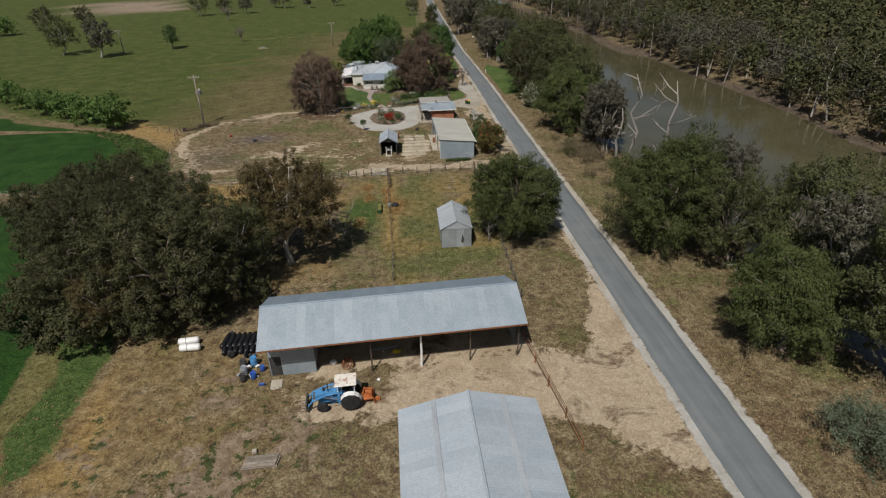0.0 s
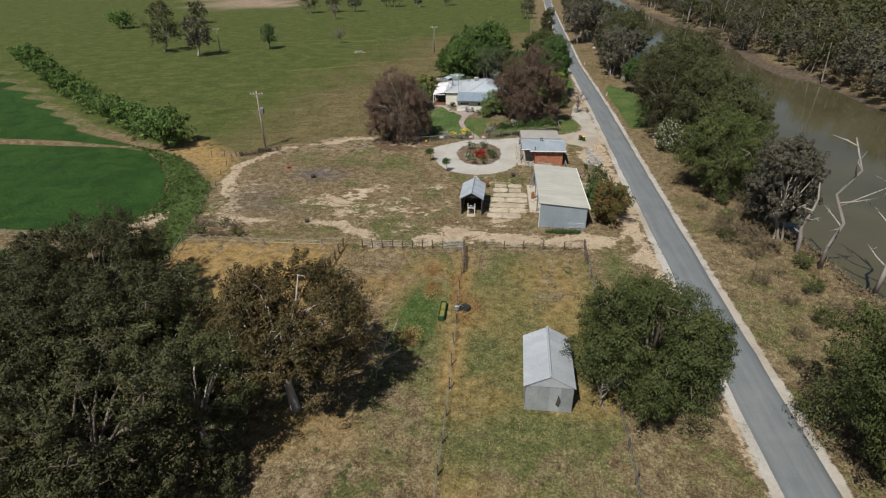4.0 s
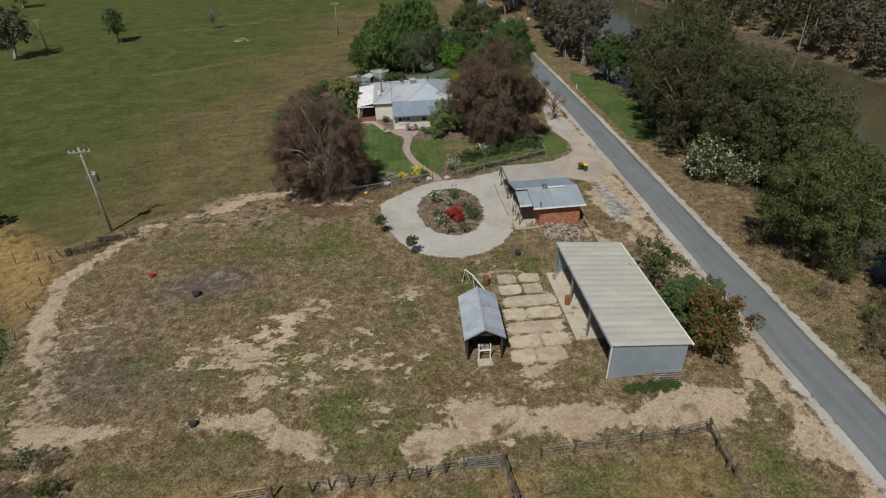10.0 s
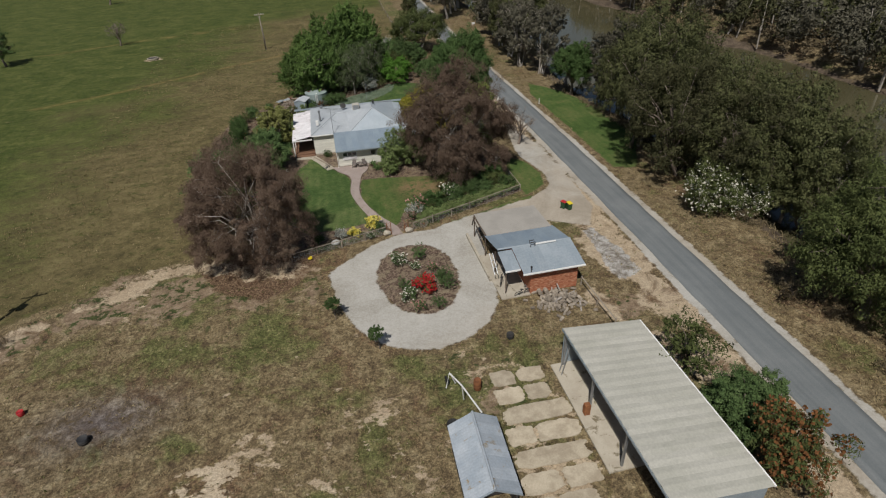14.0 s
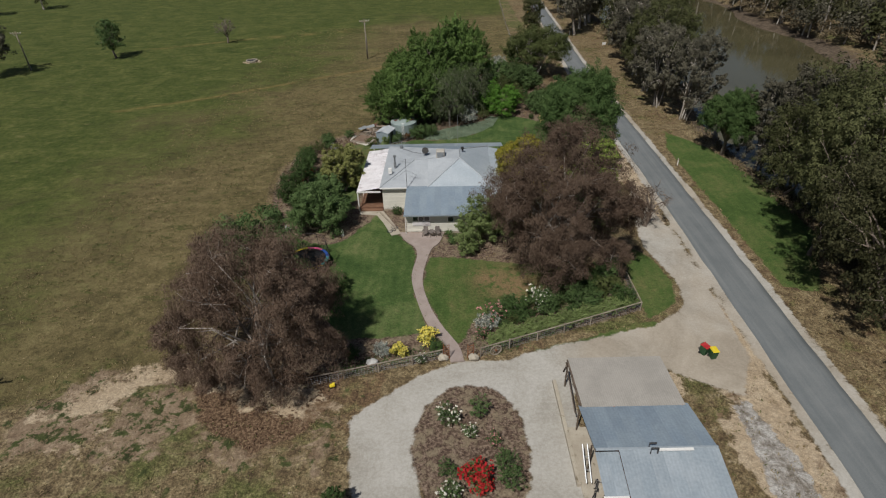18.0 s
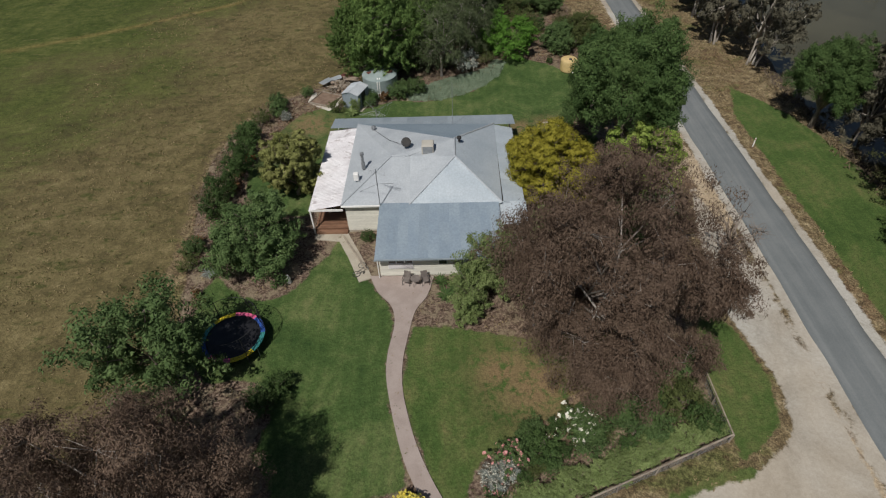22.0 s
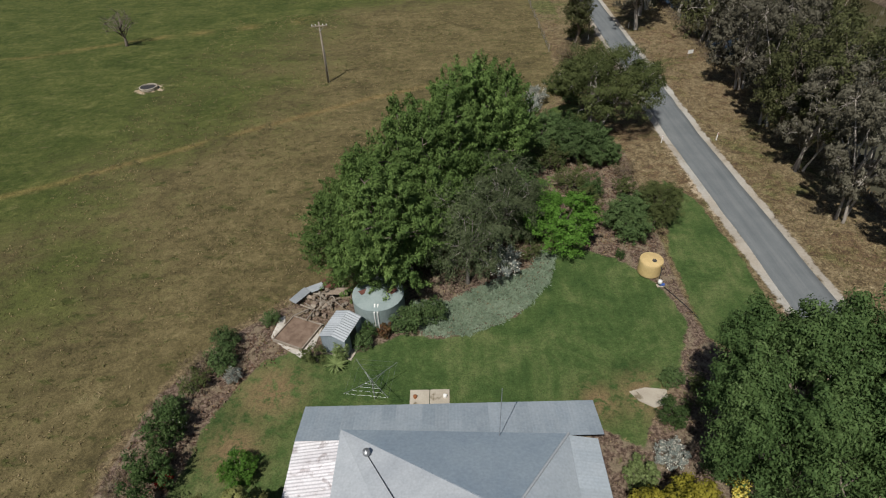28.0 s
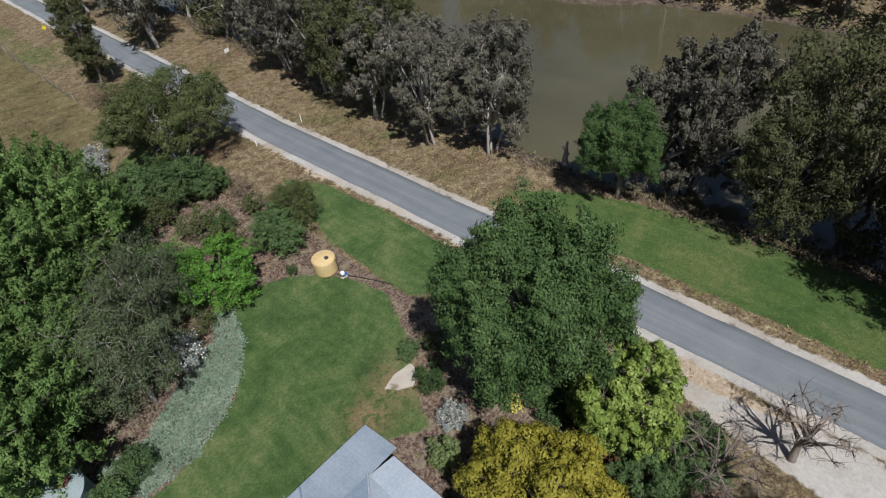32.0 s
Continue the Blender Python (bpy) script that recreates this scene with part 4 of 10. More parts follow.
lawn_c = n_ramp(nt, lawn_n, [(0.15, (0.035, 0.068, 0.019)), (0.45, (0.064, 0.104, 0.030)), (0.70, (0.106, 0.138, 0.048)), (0.95, (0.180, 0.182, 0.078))])
col = n_mix(nt, masked("lawn", 0.35), col, lawn_c)
dull_c = n_ramp(nt, lawn_n, [(0.12, (0.040, 0.074, 0.019)), (0.42, (0.066, 0.106, 0.028)), (0.70, (0.104, 0.128, 0.042)), (0.95, (0.18, 0.150, 0.068))])
col = n_mix(nt, masked("dull", 0.42), col, dull_c)
col = n_mix(nt, n_math(nt, "MULTIPLY", n_attr(nt, "worn"), n_step(nt, n_sm, 0.15, 0.6)), col, (0.205, 0.140, 0.075))
gravel_c = n_ramp(nt, n_math(nt, "ADD", n_math(nt, "MULTIPLY", n_fine, 0.22), n_math(nt, "ADD", n_math(nt, "MULTIPLY", n_mid, 0.62), n_math(nt, "MULTIPLY", n_sm, 0.16))), [(0.10, (0.30, 0.278, 0.24)), (0.5, (0.395, 0.375, 0.335)), (0.90, (0.465, 0.445, 0.41))])
gravel_c = n_mix(nt, n_math(nt, "MULTIPLY", n_step(nt, n_big, 0.42, 0.62), 0.65), gravel_c, n_ramp(nt, n_mid, [(0.2, (0.29, 0.235, 0.17)), (0.8, (0.38, 0.315, 0.235))]))
col = n_mix(nt, masked("gravel", 0.35), col, gravel_c)
col = n_mix(nt, n_math(nt, "MULTIPLY", n_attr(nt, "burnt"), n_step(nt, n_sm, 0.05, 0.5)), col, n_ramp(nt, n_sm, [(0.2, (0.060, 0.048, 0.044)), (0.6, (0.125, 0.102, 0.092)), (0.9, (0.22, 0.195, 0.18))]))
# brown bank mud, its colour darkened further for overhanging trees' shade
col = n_mix(nt, masked("mud", 0.6), col, n_ramp(nt, n_sm, [(0.1, (0.056, 0.042, 0.030)), (0.5, (0.098, 0.074, 0.053)), (0.9, (0.16, 0.124, 0.088))]))
grit = n_math(nt, "SUBTRACT", 1.0, n_math(nt, "MULTIPLY", masked("gravel", 0.35), 0.78))
put(nt, bs.inputs["Base Color"], n_shade(nt, col, n_math(nt, "ADD", n_math(nt, "MULTIPLY", n_math(nt, "ADD", n_math(nt, "MULTIPLY", n_math(nt, "SUBTRACT", n_fine, 0.5), 0.40), n_math(nt, "MULTIPLY", n_math(nt, "SUBTRACT", grain, 0.5), 0.40)), grit), 1.0)))
put(nt, bs.inputs["Normal"], n_bump(nt, n_math(nt, "MULTIPLY", grit, n_math(nt, "ADD", n_math(nt, "MULTIPLY", n_sm, 0.6), n_math(nt, "MULTIPLY", n_fine, 0.4))), 0.8, 0.07))
ground_me.materials.append(M_GROUND)
ground = tagged(new("ground", ground_me), "dry farmland of grass, bare sandy soil, lawns and gravel", "ground", kind="structure")

# river
w = Geo()
w.add([(30, -600, WATER), (2500, -600, WATER), (2500, 900, WATER), (30, 900, WATER)], [(0, 1, 2, 3)])
M_WATER, nt, bs = base_mat("murky_river_water", 0.07, 0, 0.5)
P = n_world(nt)
put(nt, bs.inputs["Base Color"], n_ramp(nt, n_noise(nt, P, 0.05, 4, 0.6, 0.5), [(0.35, (0.070, 0.063, 0.033)), (0.65, (0.098, 0.088, 0.048))]))
put(nt, bs.inputs["Normal"], n_bump(nt, n_noise(nt, n_scaled(nt, P, (1.0, 0.5, 1.0)), 1.6, 3, 0.6), 0.06, 0.1))
tagged(structure("water", w, M_WATER, "still murky olive-brown river water", "water"))

# road
ys = np.concatenate([np.arange(-30, 330, 0.6), np.arange(330, 900, 6.0)])
rv, rf = [], []
cols = [-1.9, -1.86, -1.2, -0.4, 0.4, 1.2, 1.86, 1.9]
for i, yy in enumerate(ys):
    c = road_x(yy)
    for j, o in enumerate(cols):
        jig = (vnoise(np.array([yy]), np.array([o * 9.0]), 2.4, 31)[0] - 0.5) * 0.14 if abs(o) > 1.5 else 0
        zc = 0.045 - 0.02 * (abs(o) / 1.9) ** 2 if abs(o) < 1.89 else -0.12
        rv.append((c + o + jig, yy, zc))
k = len(cols)
for i in range(len(ys) - 1):
    rf += [(i * k + j, i * k + j + 1, (i + 1) * k + j + 1, (i + 1) * k + j) for j in range(k - 1)]
M_ROAD, nt, bs = base_mat("grey_bitumen", 0.85, 0, 0.3)
P = n_world(nt)
sep = nt.nodes.new("ShaderNodeSeparateXYZ")
put(nt, sep.inputs[0], P)
long_ = n_noise(nt, n_scaled(nt, P, (1.6, 0.06, 1)), 1.0, 4, 0.6, 0.2)
blot = n_noise(nt, P, 0.35, 5, 0.65)
chip = n_noise(nt, P, 14.0, 3, 0.7)
rc = n_ramp(nt, n_math(nt, "ADD", n_math(nt, "MULTIPLY", long_, 0.6), n_math(nt, "MULTIPLY", blot, 0.4)), [(0.3, (0.116, 0.128, 0.132)), (0.5, (0.158, 0.170, 0.173)), (0.7, (0.205, 0.214, 0.213))])
put(nt, bs.inputs["Base Color"], n_shade(nt, rc, n_math(nt, "ADD", n_math(nt, "MULTIPLY", chip, 0.5), 0.75)))
put(nt, bs.inputs["Normal"], n_bump(nt, chip, 0.3, 0.02))
structure("road", Geo().add(rv, rf), M_ROAD, "narrow straight grey bitumen country road", "road", True)

# ---- buildings ----
def sheets(parent, p0, p1, p3, material, name="roof_sheet", wide=0.78, pitch=0.195, amp=0.003):
    """Overlapping corrugated sheets over a rectangle; p0 to p1 runs across the ribs, p0 to p3 along them."""
    p0, p1, p3 = Vector(p0), Vector(p1), Vector(p3)
    run, up = p1 - p0, p3 - p0
    n = max(1, round(run.length / wide))
    w = run.length / n
    ex, ey = run.normalized(), up.normalized()
    ez = ex.cross(ey)
    me = Geo().sheet((0, 0, 0), (w + 0.03, 0, 0), (w + 0.03, up.length, 0), (0, up.length, 0), pitch, amp).mesh(name, material)
    for i in range(n):
        o = p0 + ex * (w * i) + ez * (0.004 * (i % 2))
        piece(name, me, parent, Matrix(((ex.x, ey.x, ez.x, o.x), (ex.y, ey.y, ez.y, o.y), (ex.z, ey.z, ez.z, o.z), (0, 0, 0, 1))))


def capping(parent, a, b, material, r=0.09, name="ridge_cap"):
    return part(name, Geo().tube([a, b], r, 6), material, parent)


def gable_shed(parent, x0, x1, y0, y1, ze, zr, material, over=0.25):
    """Gable roof with its ridge along y."""
    xm = (x0 + x1) / 2
    k = (zr - ze) / (xm - x0)
    a, b = y0 - over, y1 + over
    sheets(parent, (x0 - over, b, ze - over * k), (x0 - over, a, ze - over * k), (xm, b, zr), material)
    sheets(parent, (x1 + over, a, ze - over * k), (x1 + over, b, ze - over * k), (xm, a, zr), material)
    capping(parent, (xm, a, zr + 0.02), (xm, b, zr + 0.02), material)


# long open-fronted machinery shed
ms = thing("machinery_shed", "long open-fronted machinery shed with grey-blue corrugated roof", "shed", -11.8, 37.5, 0, 2.9)
W_, E0, E1, E2 = 21.9, 4.0, 5.65, 3.95
EV, RV, BV = -1.56, 2.38, 6.5
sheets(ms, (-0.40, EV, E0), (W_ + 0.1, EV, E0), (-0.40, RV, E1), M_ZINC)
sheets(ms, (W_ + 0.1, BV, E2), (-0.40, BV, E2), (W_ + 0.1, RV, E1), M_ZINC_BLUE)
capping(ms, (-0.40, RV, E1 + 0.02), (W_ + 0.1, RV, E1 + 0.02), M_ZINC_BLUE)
part("fascia", Geo().box(-0.40, W_ + 0.1, EV - 0.04, EV, E0 - 0.14, E0 - 0.02), M_RUST, ms, "rust-stained front gutter edge")
sheets(ms, (0, 6.3, 0), (W_, 6.3, 0), (0, 6.3, E2), M_TIN_WALL, "wall_sheet")
sheets(ms, (W_ - 0.2, 1.0, 0), (W_ - 0.2, 6.3, 0), (W_ - 0.2, 1.0, 3.9), M_TIN_WALL, "wall_sheet")
sheets(ms, (0, 6.3, 0), (0, 0, 0), (0, 6.3, 3.95), M_GREY_WALL, "wall_sheet")
for x in (0, W_ - 0.2):
    part("gable_wall", Geo().prism([(0, 3.9), (6.3, 3.9), (RV, 5.5), (0, 4.5)], -0.02, 0.02), M_TIN_WALL, ms).matrix_basis = Matrix(((0, 0, 1, x), (1, 0, 0, 0), (0, 1, 0, 0), (0, 0, 0, 1)))
FW = 4.45
sheets(ms, (1.0, 0, 0), (3.8, 0, 0), (1.0, 0, FW), M_ZINC, "wall_sheet", 0.74, 0.74, 0.004)
sheets(ms, (0, 0, 0), (0.05, 0, 0), (0, 0, FW), M_ZINC, "wall_sheet")
sheets(ms, (0.05, 0, 2.05), (1.0, 0, 2.05), (0.05, 0, FW), M_ZINC, "wall_sheet", 1.1, 0.5, 0.004)
sheets(ms, (3.8, 0, 0), (3.8, 6.3, 0), (3.8, 0, 3.9), M_TIN_WALL, "wall_sheet")
# dark plate set in the opening, painting the shade of the room behind
part("doorway", Geo().box(0.06, 0.98, 0.06, 0.10, 0, 2.03), M_DARK_WALL, ms, "dark panel painted as the shade in the open doorway")
part("door", Geo().box(1.0, 1.04, 0.05, 0.95, 0.03, 2.0), M_WHITE_PAINT, ms, "pale door standing open")
for x in (8.6, 12.9, 17.2, 21.5):
    part("post", Geo().tube([(x, -0.75, 0), (x + 0.05, -0.77, 1.7), (x, -0.75, E0 + 0.1)], [0.11, 0.10, 0.09] if x == 12.9 else [0.07, 0.065, 0.06], 8), M_WHITE_PAINT if x == 12.9 else M_DARK_WOOD, ms)
    part("rafter", Geo().tube([(x, EV + 0.3, E0 - 0.05), (x, RV, E1 - 0.28)], 0.08, 4), M_WOOD, ms)
for y, z in ((-1.3, 3.98), (0.6, 4.76), (RV, 5.46), (4.4, 4.68), (6.2, 3.95)):
    part("purlin", Geo().box(-0.3, W_, y - 0.05, y + 0.05, z - 0.06, z + 0.02), M_WOOD, ms)

# gabled hay shed the camera starts over
hs = thing("hay_shed", "large gabled farm shed with pale grey corrugated roof", "shed", 3.9, 18.0)
gable_shed(hs, -4.7, 4.8, -10.5, 10.2, 4.0, 5.25, M_PALE_BLUE, 0.15)
for s in (-1, 1):
    sheets(hs, (4.65 * s, -10.3 * s, 0), (4.65 * s, 10.0 * s, 0), (4.65 * s, -10.3 * s, 3.95), M_TIN_WALL, "wall_sheet")
    part("gable_wall", Geo().prism([(-4.6, 0), (4.6, 0), (4.6, 3.9), (0, 5.1), (-4.6, 3.9)], -0.03, 0.03), M_TIN_WALL, hs).matrix_basis = pose(0, 10.0 * s, 0, 90, 0, 0)
for x in (-2.4, 2.4):
    part("roof_batten", Geo().box(x - 0.16, x + 0.16, -10.6, 10.3, 4.69, 4.715), M_OLD_ROOF, hs, "overlapping sheet joint").matrix_basis = pose(0, 0, 0)

# small old tin shed with a gable roof
ts = thing("tin_shed", "small old corrugated tin shed with pale gable roof", "shed", 6.75, 61.7, 0, -1)
gable_shed(ts, -1.85, 1.85, -3.0, 3.0, 2.55, 3.55, M_OLD_ROOF, 0.12)
sheets(ts, (-1.8, -3.0, 0), (1.8, -3.0, 0), (-1.8, -3.0, 2.5), M_TIN_WALL, "wall_sheet", 0.8)
sheets(ts, (1.8, 3.0, 0), (-1.8, 3.0, 0), (1.8, 3.0, 2.5), M_TIN_WALL, "wall_sheet", 0.8)
sheets(ts, (-1.8, 3.0, 0), (-1.8, -3.0, 0), (-1.8, 3.0, 2.5), M_TIN_WALL, "wall_sheet", 0.8)
sheets(ts, (1.8, -3.0, 0), (1.8, 3.0, 0), (1.8, -3.0, 2.5), M_TIN_WALL, "wall_sheet", 0.8)
for s in (-1, 1):
    part("gable_panel", Geo().prism([(-1.85, 2.48), (1.85, 2.48), (0, 3.5)], -0.02, 0.02), M_OLD_ROOF, ts).matrix_basis = pose(0, 3.02 * s, 0, 90, 0, 0)
# no hole is cut: a dark patch on the wall paints the tear's shade
part("torn_gap", Geo().prism([(0.55, 0.75), (0.82, 0.5), (0.95, 1.1), (0.72, 1.75), (0.62, 1.1)], -0.004, 0.004), M_DARK_WALL, ts, "tear in the wall sheeting, its inner shade a dark patch").matrix_basis = pose(0, -3.035, 0, 90, 0, 0)

# cream skillion machine shed by the road
cs = thing("implement_shed", "skillion shed with cream corrugated roof and grey walls", "shed", 7.65, 91.0, 0, 0.6)
L_ = 14.2
sheets(cs, (0.0, 0, 0), (5.9, 0, 0), (0, 0, 2.86), M_GREY_WALL, "wall_sheet", 0.99, 0.33, 0.006)
part("gable_fill", Geo().prism([(0.0, 2.84), (5.95, 2.84), (0.0, 3.36)], -0.02, 0.02), M_GREY_WALL, cs).matrix_basis = pose(0, 0.02, 0, 90, 0, 0)
sheets(cs, (5.9, 0, 0), (5.9, L_, 0), (5.9, 0, 2.8), M_GREY_WALL, "wall_sheet")
sheets(cs, (5.9, L_, 0), (0, L_, 0), (5.9, L_, 2.9), M_GREY_WALL, "wall_sheet")
sheets(cs, (-0.12, L_ + 0.15, 3.46), (-0.12, -0.15, 3.46), (6.15, L_ + 0.15, 2.88), M_CREAM_ROOF, "roof_sheet", 0.76, 0.76, 0.024)
part("fascia", Geo().box(-0.16, -0.12, -0.15, L_ + 0.15, 3.26, 3.44), M_GREY_WALL, cs)
part("gutter", Geo().box(6.15, 6.27, -0.15, L_ + 0.15, 2.74, 2.86), M_WHITE_PAINT, cs)
part("corner_trim", Geo().box(-0.05, 0.02, -0.05, 0.03, 0, 3.4), M_WHITE_PAINT, cs)
for y in (0.2, 4.8, 9.4, 14.0):
    part("post", Geo().box(-0.02, 0.12, y - 0.07, y + 0.07, 0, 3.4), M_STEEL, cs)
    part("rafter", Geo().box(0.1, 5.8, y - 0.05, y + 0.05, 2.65, 2.8), M_WOOD, cs)
part("floor_slab", Geo().box(-0.9, 5.8, 4.5, L_, -0.1, 0.06), M_CONCRETE, cs, "pale concrete apron along the open side")
# added dark sheet over the back wall, standing for the interior's shade
part("back_lining", Geo().box(5.75, 5.8, 0.1, L_ - 0.1, 0.05, 2.7), M_DARK_WALL, cs)
part("hanging_panel", Geo().box(-0.5, -0.1, 9.0, 9.35, 0.06, 1.0), M_RUST, cs, "rusty red drum-side panel by the post")
part("ladder", Geo().tube([(-0.5, 13.4, 0.05), (-0.05, 13.5, 2.6)], 0.04, 5).tube([(-0.5, 13.0, 0.05), (-0.05, 13.1, 2.6)], 0.04, 5), M_STEEL, cs)

# small dark shelter with a patchy gable roof
hut = thing("workshop_hut", "small dark hut with patched blue-grey gable roof", "hut", -1.2, 94.2, 0, -1.5)
gable_shed(hut, -1.45, 1.45, 0.0, 5.2, 2.45, 3.25, M_ZINC_RUST, 0.18)
sheets(hut, (-1.4, 5.1, 0), (-1.4, 0.1, 0), (-1.4, 5.1, 2.42), M_DARK_WALL, "wall_sheet")
sheets(hut, (1.4, 0.1, 0), (1.4, 5.1, 0), (1.4, 0.1, 2.42), M_DARK_WALL, "wall_sheet")
sheets(hut, (1.4, 5.1, 0), (-1.4, 5.1, 0), (1.4, 5.1, 2.42), M_DARK_WALL, "wall_sheet")
part("side_jamb", Geo().box(-1.42, -1.3, 0.02, 0.12, 0, 2.4), M_DARK_WALL, hut)
part("side_jamb", Geo().box(1.3, 1.42, 0.02, 0.12, 0, 2.4), M_DARK_WALL, hut)
# front gable in dark tin, painting the blackness of the unlit open front
part("gable_panel", Geo().prism([(-1.45, 2.4), (1.45, 2.4), (0, 3.2)], -0.02, 0.02), M_DARK_WALL, hut).matrix_basis = pose(0, 0.1, 0, 90, 0, 0)
part("barge_board", Geo().slab([(-1.63, -0.2, 2.36), (0, -0.2, 3.28), (0, -0.14, 3.28), (-1.63, -0.14, 2.36)], 0.13), M_GREY_WALL, hut)
part("barge_board", Geo().slab([(0, -0.2, 3.28), (1.63, -0.2, 2.36), (1.63, -0.14, 2.36), (0, -0.14, 3.28)], 0.13), M_GREY_WALL, hut)
part("door_frame", Geo().box(-0.5, -0.42, -0.02, 0.08, 0, 1.6).box(0.42, 0.5, -0.02, 0.08, 0, 1.6).box(-0.5, 0.5, -0.02, 0.08, 0.9, 0.98), M_WHITE_PAINT, hut, "pale half-door frame in the opening")
part("doorstep", Geo().box(-0.6, 0.6, -0.75, 0.02, -0.05, 0.07), M_CONCRETE, hut)

# brick workshop with verandah and carport
bk = thing("brick_workshop", "red brick workshop with grey gable roof and flat carport", "outbuilding", 5.95, 113.3, 0, 1.0)
RZ = 3.35
sheets(bk, (0.0, 1.2, 2.62), (1.35, 1.2, 2.62), (0.0, 3.7, 3.12), M_ZINC, "roof_sheet")
sheets(bk, (1.35, 0.35, 2.63), (7.1, 0.35, 2.63), (1.35, 3.7, RZ), M_ZINC, "roof_sheet")
sheets(bk, (7.1, 7.8, 2.45), (0.0, 7.8, 2.45), (7.1, 3.7, RZ), M_ZINC_BLUE, "roof_sheet")
capping(bk, (0.0, 3.7, RZ + 0.02), (7.1, 3.7, RZ + 0.02), M_ZINC)
part("carport_roof", Geo().sheet((0.2, 7.6, 2.50), (6.9, 7.6, 2.50), (6.7, 12.0, 2.62), (0.1, 12.0, 2.62), 0.15, 0.004), M_TAN_ROOF, bk, "flat dusty tan fibre-sheet carport roof")
part("skylight_strip", Geo().box(3.6, 5.6, 3.45, 3.6, RZ + 0.06, RZ + 0.14), M_WHITE_PAINT, bk, "white ridge ventilator strip")
part("ridge_bracket", Geo().tube([(3.1, 3.4, RZ - 0.05), (3.1, 3.4, RZ + 0.4), (3.5, 3.4, RZ + 0.4), (3.5, 3.4, RZ - 0.05)], 0.05, 5).tube([(3.1, 3.75, RZ), (3.1, 3.75, RZ + 0.4), (3.5, 3.75, RZ + 0.4)], 0.05, 5), M_DARK_WALL, bk)
part("roof_vent", Geo().lathe([(0.05, 2.6), (0.05, 3.1), (0.1, 3.12), (0.09, 3.22), (0.0, 3.25)], 8, (2.1, 0.5, 0.0)), M_DARK_WALL, bk)
br_v, br_f = Geo(), Geo().box(2.3, 6.6, 0.85, 0.90, 0, 2.68)
r_b = np.random.default_rng(3)
for row in range(31):
    for c in range(19):
        bx0 = 2.25 + c * 0.25 - (0.125 if row % 2 else 0)
        x0_, x1_ = max(bx0, 2.2), min(bx0 + 0.238, 6.7)
        if x1_ - x0_ < 0.05 or (4.2 < (x0_ + x1_) / 2 < 5.3 and 2.1 < row * 0.088 < 2.42):
            continue
        d = r_b.uniform(0, 0.012)
        br_v.box(x0_, x1_, 0.79 - d, 0.88, row * 0.088, row * 0.088 + 0.076)
part("mortar_wall", br_f, M_MORTAR, bk)
M_BRICKS, nt, bs = base_mat("brick_face", 0.9, 0, 0.2)
put(nt, bs.inputs["Base Color"], n_ramp(nt, nt.nodes.new("ShaderNodeNewGeometry").outputs["Random Per Island"], [(0, (0.30, 0.11, 0.06)), (0.4, (0.40, 0.155, 0.085)), (0.75, (0.46, 0.20, 0.115)), (1, (0.50, 0.27, 0.17))]))
tagged(part("brickwork", br_v, M_BRICKS, bk), kind="stuff")
part("brick_side", Geo().box(2.2, 2.3, 0.9, 8.0, 0, 2.5).box(6.6, 6.7, 0.9, 8.0, 0, 2.5).box(2.2, 6.7, 7.9, 8.0, 0, 2.5), M_BRICK, bk)
part("high_window", Geo().box(4.2, 5.3, 0.80, 0.86, 2.1, 2.42), M_GLASS, bk)
part("gutter", Geo().box(1.3, 7.15, 0.25, 0.37, 2.50, 2.62), M_WHITE_PAINT, bk)
part("verandah_gutter", Geo().box(-0.05, 1.35, 1.1, 1.22, 2.5, 2.62), M_WHITE_PAINT, bk)
part("verandah_floor", Geo().box(-0.5, 2.2, 0.6, 8.0, -0.1, 0.08), M_CONCRETE, bk)
part("kerb_wall", Geo().box(-0.75, -0.5, 3.6, 12.2, -0.1, 0.28), M_CONCRETE, bk)
for y in (1.4, 4.6, 7.8, 11.8):
    part("post", Geo().tube([(0.1, y, 0), (0.1, y, 2.55)], 0.06, 6), M_DARK_WOOD, bk)
    part("far_post", Geo().tube([(6.6, y + (0.2 if y > 9 else 0), 0), (6.6, y, 2.5)], 0.06, 6), M_DARK_WOOD, bk)
for x in (0.05, 6.5):
    part("carport_beam", Geo().box(x, x + 0.12, 7.6, 12.0, 2.36, 2.48), M_DARK_WOOD, bk)
part("dark_bracing", Geo().tube([(0.0, 8.2, 1.2), (0.0, 11.9, 2.3)], 0.05, 5).tube([(-0.1, 11.9, 1.4), (-0.1, 11.4, 2.4)], 0.07, 5), M_DARK_WOOD, bk)
part("ladder_rack", Geo().tube([(-0.35, 3.2, 0.9), (-0.35, 5.0, 2.2)], 0.04, 5).tube([(-0.05, 3.2, 0.9), (-0.05, 5.0, 2.2)], 0.04, 5).tube([(-0.35, 3.8, 1.33), (-0.05, 3.8, 1.33)], 0.03, 5).tube([(-0.35, 4.4, 1.77), (-0.05, 4.4, 1.77)], 0.03, 5), M_STEEL, bk)

# farmhouse
M_COOLER = surf("faded_beige_plastic", (0.40, 0.37, 0.32), (0.47, 0.44, 0.385), 1.0, 0.6, 0.0, 14, 0.05, 0.1)
hm = thing("farmhouse", "single-storey cream farmhouse with patchwork of grey iron roofs", "house", -4.5, 157.0)
M_ROOF_A = M_ZINC_BLUE
HE = 3.05
